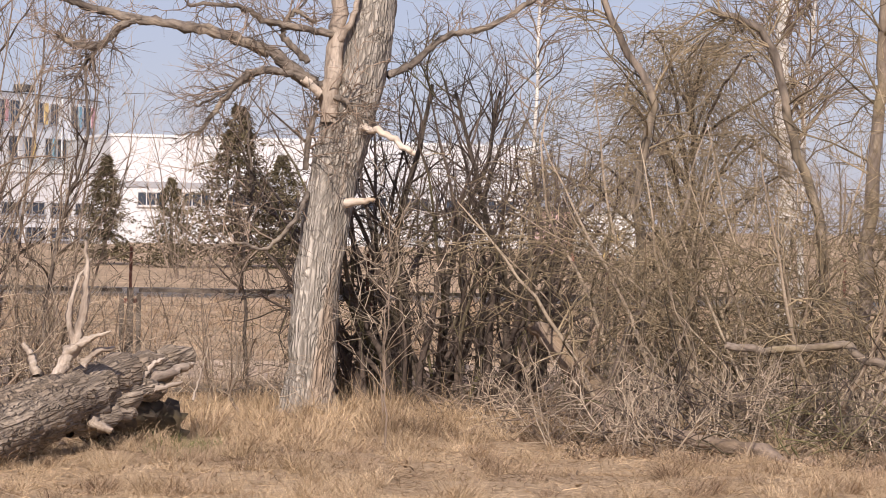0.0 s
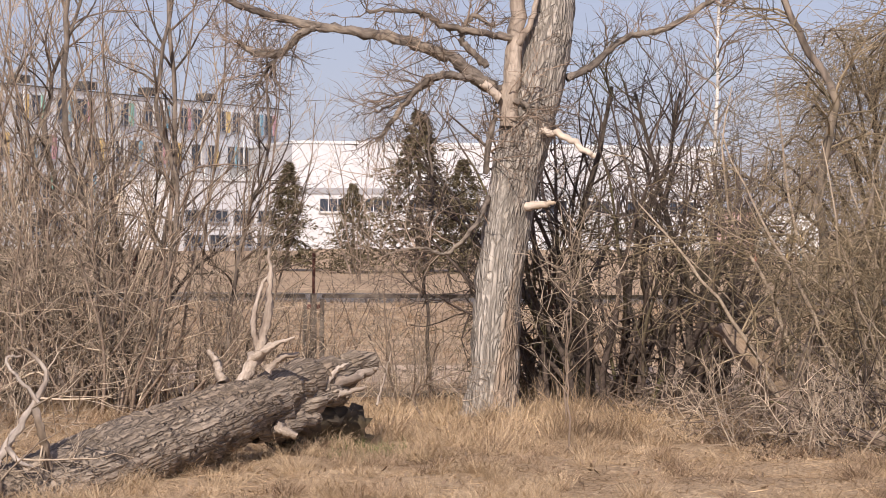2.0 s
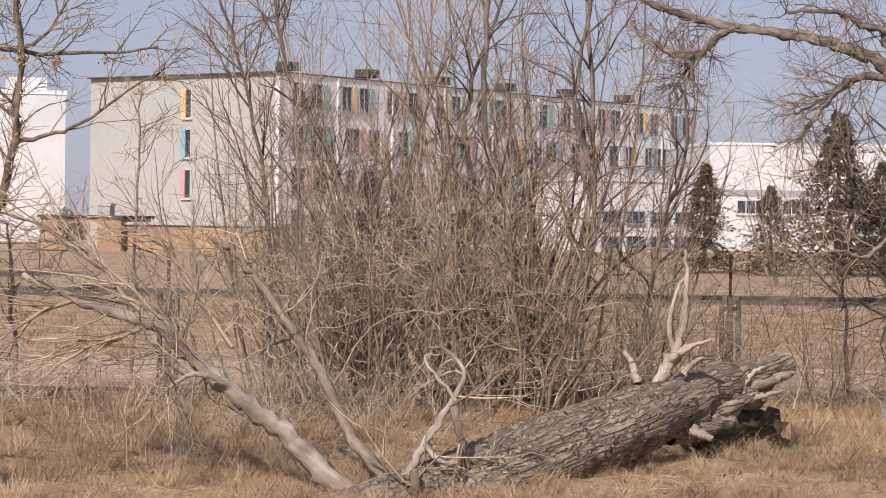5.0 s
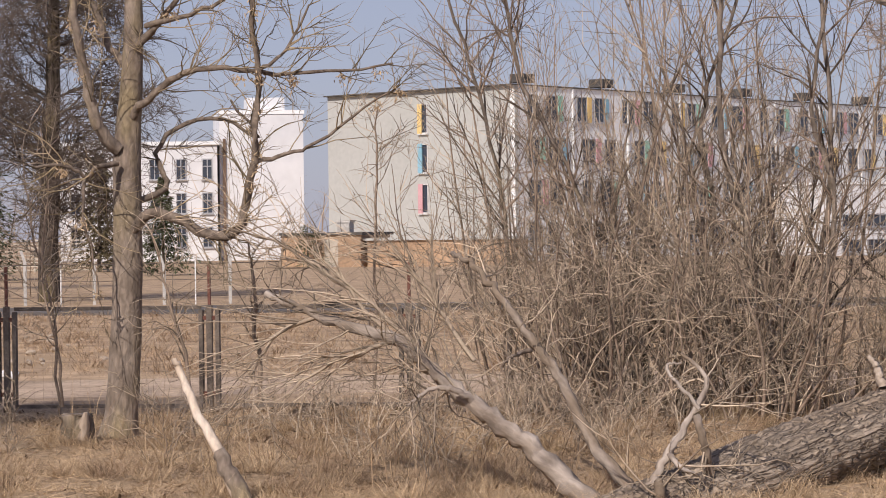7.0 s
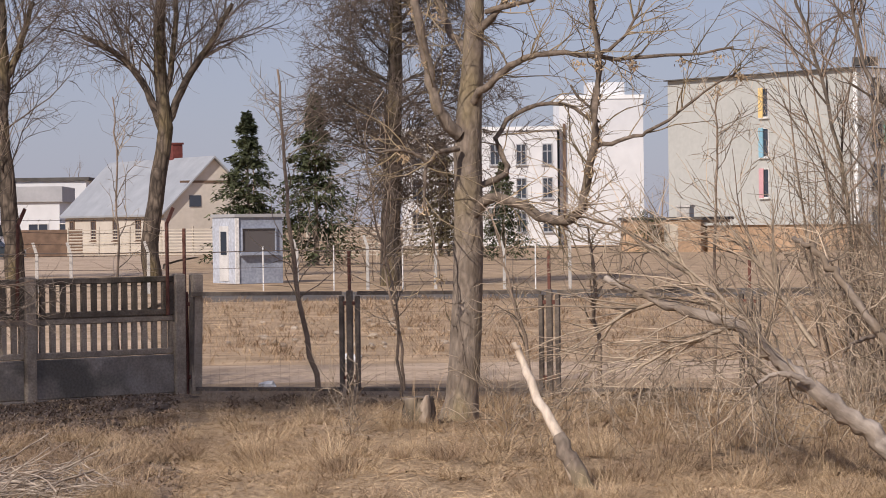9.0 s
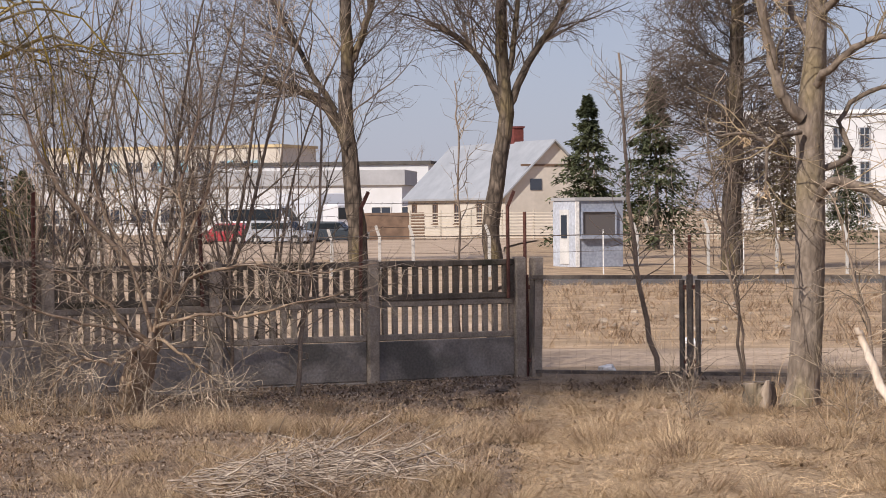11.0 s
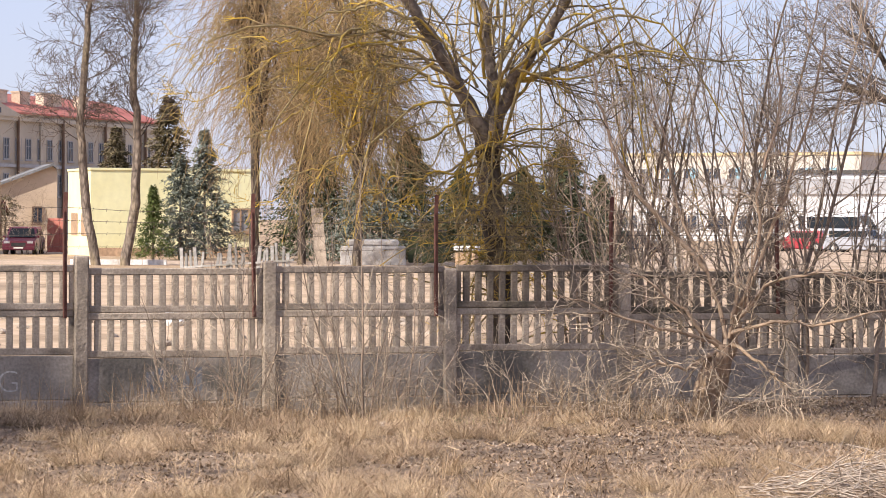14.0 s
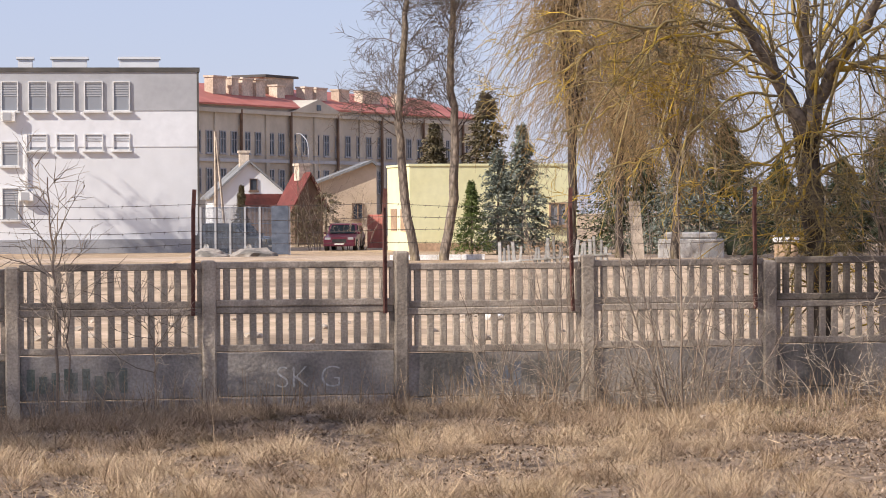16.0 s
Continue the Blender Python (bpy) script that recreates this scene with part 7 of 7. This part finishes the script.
# ---- second fence: white and grey concrete posts ----
for t, x, d, thick, h in ((9.0, 590, 85, 0, 1.45), (9.0, 650, 85, 1, 1.4), (9.0, 712, 85, 0, 1.4), (9.0, 770, 85, 1, 1.3), (9.0, 892, 84, 1, 1.2), (9.0, 947, 84, 0, 1.4), (9.0, 1008, 84, 1, 1.5), (9.0, 525, 85, 1, 1.3), (9.0, 465, 86, 0, 1.45),
                          (9.0, 262, 84, 1, 1.3), (9.0, 125, 84, 1, 1.3), (12.5, 1185, 84, 1, 1.3), (12.5, 1100, 84, 1, 1.2), (12.5, 830, 80, 2, 2.1), (12.5, 690, 84, 1, 1.1), (16.0, 1133, 92, 3, 2.45)):
    w = (0.021, 0.052, 0.17, 0.2)[thick]
    p = at(bear(t, x), d)
    ob = thing("fence_post", p, bear(t, x), "white-painted thin metal post" if thick == 0 else "grey concrete fence post", "post", "posts of the second fence")
    part("shaft", boxed(-w, -w, -0.2, w, w, h, bevel=0.01), WHITE_PAINT if thick == 0 else CONCRETE if thick == 3 else CONCRETE_PALE, ob)
    if thick == 3:
        ob.rotation_euler.y -= 0.08
    if thick == 1:
        part("slanted_top", bar(bmesh.new(), (0, 0, h - 0.02), (-0.12, 0, h + 0.36), 0.09), CONCRETE_PALE, ob)
for z, r in ((1.32, 0.018), (0.8, 0.008), (0.3, 0.008)):
    tb = Tubes()
    a, b = at(36.5, 84), at(21.5, 84.5)
    tb.add([((a + (b - a) * i / 12).x, (a + (b - a) * i / 12).y, z - 0.03 * (i % 2)) for i in range(13)], [r] * 13)
    tagged(new("fence_wire", tb.mesh("fence_wire", WIRE)), "taut wire along the concrete posts", "wire", "wires of the second fence")
GREYWOOD = mat("weathered_grey_wood", (0.22, 0.21, 0.195), (0.33, 0.315, 0.29), 2.0, 0.9, fine=14.0, c=(0.17, 0.16, 0.14), piece=0.25)
wf = thing("picket_fence", at(bear(16.0, 885), 100), facade_frame(at(bear(16.0, 885), 100), at(bear(16.0, 1118), 97))[0], "broken grey weathered picket fence with a sagging rail", "fence")
rpk = random.Random(12)
for i in range(22):
    if i in (5, 6, 13):
        continue
    pk = part("picket", boxed(-0.05, -0.02, 0, 0.05 + 0.04 * (i % 3 == 0), 0.02, rpk.uniform(0.75, 1.2)), GREYWOOD, wf)
    pk.location, pk.rotation_euler = (i * 0.22, 0, 0), (rpk.uniform(-0.08, 0.08), rpk.gauss(0.0, 0.08), 0)
part("rail", bar(bmesh.new(), (0.0, -0.06, 0.22), (4.9, -0.06, 0.55), 0.07), GREYWOOD, wf)
well = thing("concrete_chamber", at(bear(16.0, 1165), 118), bear(16.0, 1215), "pale concrete chamber with a chipped lid", "concrete box")
part("wall", boxed(0, 0, -0.1, 2.9, 1.6, 0.85, bevel=0.04), CONCRETE_PALE, well)
part("lid", boxed(0.25, 0.1, 0.852, 2.6, 1.5, 1.15, bevel=0.08), CONCRETE_PALE, well)
mon = thing("stone_block", at(bear(16.0, 1370), 112), 30, "small white and red stone block", "stone")
part("base", boxed(0, 0, -0.05, 0.9, 0.5, 0.75, bevel=0.03), BRICK_TAN, mon)
part("cap", boxed(-0.05, -0.05, 0.752, 0.95, 0.55, 0.95, bevel=0.03), WHITE_PAINT, mon)
tank = thing("green_container", at(bear(12.5, 215), 120), 40, "dark green refuse container", "container")
part("body", boxed(0, 0, 0.1, 1.6, 1.1, 1.5, bevel=0.05), NEEDLE, tank)
part("lid", boxed(-0.05, -0.05, 1.503, 1.65, 1.15, 1.6, bevel=0.03), ROOF_DARK, tank)

# ---- vehicles ----
def paint(name, c):
    m = bpy.data.materials.new(name)
    m.use_nodes = True
    p = m.node_tree.nodes["Principled BSDF"]
    p.inputs["Base Color"].default_value = (*c, 1)
    p.inputs["Roughness"].default_value, p.inputs["Coat Weight"].default_value = 0.35, 0.6
    return m


LAMP = paint("lamp_glass", (0.30, 0.30, 0.31))


def car(name, b, d, turn, length, width, height, colour, label, nose=0.28, bonnet=0.55, tail=0.12):
    """A car along x, its front at +x; profile body, glazed cabin, four wheels."""
    th = thing(name, at(b, d), turn, label, name)
    L, W, H = length, width, height

    def slab(prof, w, mat_, nm, parent, inset=0.0):
        bm = bmesh.new()
        n = len(prof)
        lo = [bm.verts.new((x * L, -w / 2 + (inset if z > 0.6 else 0), z * H)) for x, z in prof]
        hi = [bm.verts.new((x * L, w / 2 - (inset if z > 0.6 else 0), z * H)) for x, z in prof]
        bm.faces.new(lo)
        bm.faces.new(hi[::-1])
        for i in range(n):
            bm.faces.new((lo[i], hi[i], hi[(i + 1) % n], lo[(i + 1) % n]))
        bmesh.ops.recalc_face_normals(bm, faces=bm.faces)
        bmesh.ops.bevel(bm, geom=list(bm.edges), offset=0.04, segments=2, affect="EDGES")
        return part(nm, bm, mat_, parent)

    body = slab([(-0.5, 0.16), (0.5, 0.16), (0.5, bonnet - 0.06), (0.5 - nose * 0.9, bonnet + 0.04), (-0.5, bonnet + 0.06)], W, colour, "body", th)
    slab([(0.5 - nose, bonnet + 0.02), (0.5 - nose - 0.13, 0.97), (-0.5 + tail, 1.0), (-0.5 + 0.02, bonnet + 0.03)], W * 0.94, colour, "cabin", th, 0.08)
    bm = bmesh.new()
    for s in (-1, 1):
        box(bm, (-0.5 + tail + 0.05) * L, s * W * 0.45 - 0.03, (bonnet + 0.09) * H, (0.5 - nose - 0.10) * L, s * W * 0.45 + 0.03, 0.9 * H)
    part("side_glass", bm, CARGLASS, th)
    bm = bmesh.new()
    vs = [bm.verts.new(c) for c in (((0.5 - nose + 0.004) * L, -W * 0.42, (bonnet + 0.07) * H), ((0.5 - nose + 0.004) * L, W * 0.42, (bonnet + 0.07) * H), ((0.5 - nose - 0.108) * L, W * 0.36, 0.93 * H), ((0.5 - nose - 0.108) * L, -W * 0.36, 0.93 * H))]
    bm.faces.new(vs)
    bmesh.ops.solidify(bm, geom=list(bm.faces), thickness=0.02)
    part("windscreen", bm, CARGLASS, th)
    for s in (-1, 1):
        part("headlight", boxed(0.47 * L, s * W * 0.36 - 0.16, 0.40 * H, 0.504 * L, s * W * 0.36 + 0.16, 0.48 * H, bevel=0.01), LAMP, th)
        part("mirror", boxed((0.5 - nose - 0.02) * L, s * W * 0.53 - 0.06, 0.6 * H, (0.5 - nose + 0.02) * L, s * W * 0.53 + 0.06, 0.68 * H, bevel=0.02), colour, th)
        for x in (-0.31, 0.32):
            bm = bmesh.new()
            bmesh.ops.create_cone(bm, cap_ends=True, segments=20, radius1=0.33, radius2=0.33, depth=0.22, matrix=Matrix.Translation((x * L, s * (W / 2 - 0.09), 0.33)) @ Matrix.Rotation(radians(90), 4, "X"))
            wheel = part("wheel", bm, TYRE, th)
            bm = bmesh.new()
            bmesh.ops.create_cone(bm, cap_ends=True, segments=14, radius1=0.2, radius2=0.18, depth=0.23, matrix=Matrix.Translation((x * L, s * (W / 2 - 0.085), 0.33)) @ Matrix.Rotation(radians(90), 4, "X"))
            part("rim", bm, CONCRETE_PALE, wheel)
    part("grille", boxed(0.49 * L, -W * 0.22, 0.30 * H, 0.503 * L, W * 0.22, 0.42 * H), TYRE, th)
    part("number_plate", boxed(0.495 * L, -0.26, 0.22 * H, 0.507 * L, 0.26, 0.28 * H), WHITE_PAINT, th, "plain white plate")
    return th


car("car", bear(16.0, 610), 150, 90 + 53.9 + 172, 4.3, 1.78, 1.55, paint("dark_red_paint", (0.085, 0.008, 0.022)), "dark red compact car parked nose to the road")
car("car", bear(12.5, 1010), 172, 12, 4.3, 1.7, 1.6, paint("silver_paint", (0.36, 0.37, 0.40)), "silver minivan parked on the gravel", 0.2, 0.56, 0.05)
car("car", bear(12.5, 1105), 178, 20, 4.4, 1.7, 1.5, paint("dark_blue_paint", (0.03, 0.04, 0.05)), "dark car parked on the gravel")
car("car", bear(12.5, 910), 176, 200, 4.0, 1.7, 1.45, paint("bright_red_paint", (0.35, 0.03, 0.04)), "red car parked on the gravel")
car("car", bear(12.5, 610), 165, 15, 4.2, 1.7, 1.45, paint("black_paint", (0.012, 0.012, 0.02)), "dark car parked on the gravel")
car("car", bear(16.0, 420), 141, 20, 4.4, 1.75, 1.6, paint("grey_black_paint", (0.02, 0.022, 0.028)), "dark car parked behind the mesh gate")
car("van", bear(12.5, 985), 186, 10, 5.6, 2.0, 2.6, paint("white_van_paint", (0.75, 0.75, 0.76)), "white delivery van parked on the gravel", 0.12, 0.5, 0.02)
lorry = thing("lorry", at(bear(12.5, 1075), 188), -20, "white lorry with a box body", "lorry")
part("box_body", boxed(-3.4, -1.2, 0.9, 2.0, 1.2, 3.4, bevel=0.05), paint("lorry_white", (0.62, 0.63, 0.66)), lorry)
part("cab", boxed(2.1, -1.1, 0.5, 3.9, 1.1, 2.7, bevel=0.15), paint("cab_white", (0.7, 0.7, 0.72)), lorry)
part("windscreen", boxed(3.85, -0.95, 1.6, 3.93, 0.95, 2.4), CARGLASS, lorry)
for x in (-2.4, 2.9):
    for s in (-1, 1):
        bm = bmesh.new()
        bmesh.ops.create_cone(bm, cap_ends=True, segments=18, radius1=0.45, radius2=0.45, depth=0.28, matrix=Matrix.Translation((x, s * 1.0, 0.45)) @ Matrix.Rotation(radians(90), 4, "X"))
        part("wheel", bm, TYRE, lorry)

# ---- playground and low sheds far behind the willows ----
pg = thing("playground_frame", at(bear(0, 1080), 160), 0, "yellow and red playground frame", "playground")
part("yellow_roof", boxed(-0.4, -0.3, 1.2, 0.5, 0.3, 1.75, bevel=0.1), HUE["yellow"], pg)
part("post", boxed(-0.4, -0.05, 0, -0.3, 0.05, 1.2), HUE["yellow"], pg)
part("post", boxed(0.4, -0.05, 0, 0.5, 0.05, 1.2), HUE["blue"], pg)
part("slide", bar(bmesh.new(), (-2.6, 0, 1.5), (-2.2, 0, 0.1), 0.25), ROOF_RED, pg)
pink, w = block("pink_shed", at(bear(0, 935), 200), at(bear(0, 1010), 200), 5, 3.3, mat("pink_render", (0.62, 0.42, 0.40), (0.70, 0.50, 0.48), 0.5, 0.9), "low pale pink rendered shed", "shed")
pale, w = block("pale_shed", at(bear(0, 1000), 210), at(bear(0, 1130), 210), 6, 3.4, WALL_PALE, "low pale grey shed", "shed", roof=WALL_GREY)
kerb = thing("kerb", at(bear(16.0, 690), 117), facade_frame(at(bear(16.0, 690), 117), at(bear(16.0, 860), 117))[0], "low white-painted concrete kerb before the yellow building", "kerb")
for i in range(4):
    part("kerb_stone", boxed(i * 1.05, -0.08, -0.1, i * 1.05 + 1.03, 0.08, 0.24, bevel=0.02), WHITE_PAINT, kerb)
for x, h, wd in ((578, 3.4, 1.4), (528, 2.6, 1.2)):
    conifer("garden_bush", bear(16.0, x), 166, h, wd, 560 + x, NEEDLE_OLIVE, "brown leafless garden bush before the houses", rows=20, per=14, group="bushes before the houses", top=0.5)
# power pole and yard clutter
pole = thing("power_pole", at(bear(16.0, 383), 185), 0, "weathered concrete power pole with a stay", "pole")
part("shaft", bar(bmesh.new(), (0, 0, -0.2), (0, 0, 7.8), 0.17), CONCRETE, pole)
part("stay", bar(bmesh.new(), (1.2, 0, 0.0), (0.1, 0, 7.4), 0.12), CONCRETE, pole)
lampp = thing("street_lamp", at(bear(16.0, 548), 200), 0, "thin grey street lamp with a curved arm", "lamp")
tb = Tubes()
tb.add(smooth_line([(0, 0, 0), (0, 0, 5), (-0.1, 0, 7.2), (-0.9, 0, 8.0), (-1.6, 0, 8.1)], 20), [0.045] * 20, 6)
finish(tb, "mast", PLINTH, lampp)
for i, (x, d, w_, h) in enumerate(((370, 124, 0.9, 0.5), (450, 124, 1.2, 0.5), (330, 112, 0.8, 0.2), (500, 112, 1.6, 0.2))):
    heap = thing("rubble_heap", at(bear(16.0, x), d), 0, "low heap of grey sand and rubble", "heap", "heaps in the yard")
    bm = bmesh.new()
    bmesh.ops.create_icosphere(bm, subdivisions=3, radius=1.0)
    for v in bm.verts:
        v.co = Vector((v.co.x * w_, v.co.y * w_, max(-0.1, v.co.z) * h)) * (1 + 0.25 * noise.noise(v.co * 2.5 + Vector((i, 0, 0))))
    part("mound", bm, CONCRETE_DAMP if i < 2 else SAND, heap)
# rubble behind the gate
rq = random.Random(6)
rub = bmesh.new()
bmesh.ops.create_icosphere(rub, subdivisions=1, radius=0.085)
for v in rub.verts:
    v.co *= 1 + 0.5 * noise.noise(v.co * 9)
brk = tagged(part("rubble_lump", rub, CONCRETE), "grey lump of broken concrete behind the gate", "rubble", "rubble behind the gate")
for i in range(44):
    p = at(rq.gauss(27.6, 1.3), rq.uniform(44, 57))
    ob = brk if i == 0 else copy_thing(brk, Matrix())
    s = rq.uniform(0.25, 1.0)
    ob.matrix_basis = pose(p.x, p.y, 0.06, rq.uniform(0, 30), 0, rq.uniform(0, 360)) @ Matrix.Diagonal((s * 1.5, s, s * 0.7, 1))
# stones in the yard and litter in the grass
rr_ = random.Random(2)
for i in range(60):
    p = at(rr_.uniform(44, 61), rr_.uniform(40, 62))
    ob = bpy.data.objects.get("stone")
    if ob is None:
        bm = bmesh.new()
        bmesh.ops.create_icosphere(bm, subdivisions=1, radius=0.12)
        for v in bm.verts:
            v.co *= 1 + 0.4 * noise.noise(v.co * 6)
        ob = tagged(part("stone", bm, CONCRETE), "grey broken stone on the sandy yard", "stone", "stones in the yard")
    else:
        ob = copy_thing(ob, Matrix())
    s = rr_.uniform(0.3, 1.2)
    ob.matrix_basis = pose(p.x, p.y, 0.1, 0, 0, rr_.uniform(0, 360)) @ Matrix.Diagonal((s * 1.6, s, s * 0.6, 1))
for t, x, d, s in ((12.5, 170, 26.8, 0.05), (12.5, 985, 26.3, 0.05), (9.0, 470, 33.5, 0.09), (9.0, 618, 40, 0.12), (16.0, 870, 50, 0.22)):
    bm = bmesh.new()
    bmesh.ops.create_icosphere(bm, subdivisions=2, radius=1.0)
    for v in bm.verts:
        v.co = Vector((v.co.x * s * 1.4, v.co.y * s, v.co.z * s * 0.8)) * (1 + 0.5 * noise.noise(v.co * 3 + Vector((x, 0, 0))))
    ob = tagged(part("litter_bag", bm, WHITE_PAINT), "crumpled white plastic bag lying in the grass", "litter", "litter in the grass")
    p = at(bear(t, x), d)
    ob.location = (p.x, p.y, lie(p.x, p.y) + s * 0.7)

# ---- unseen bare trees, added out of view to shade bank, fence and office ----
RMIN[0] = 0.025
for i, (b, d, h, first, n) in enumerate(((74.6, 18.4, 17.5, 0.66, 56), (92.5, 22.5, 21, 0.66, 40), (97, 23.3, 12.5, 0.44, 52), (97, 26, 14, 0.44, 50), (64.6, 138, 14, 0.45, 40), (63.6, 150, 11, 0.4, 30))):
    far_tree("roadside_tree", [(b, d, -0.2), (b + 0.6 * 20 / d, d, h * 0.35), (b - 0.5 * 20 / d, d, h * 0.7), (b, d, h)], 0.05 if h > 17 else 0.2, [(n, h * 0.2, 0.8, 0.14, 0.04, first, 4, 7), (9, h * 0.13, 0.8, 0.16, 0.0, 0.2, 3, 4), (2.4, h * 0.08, 0.8, 0.18, 0, 0.2, 3, 3)], 700 + i, "bare roadside tree beside the viewer" if d < 50 else "bare tree before the office building")
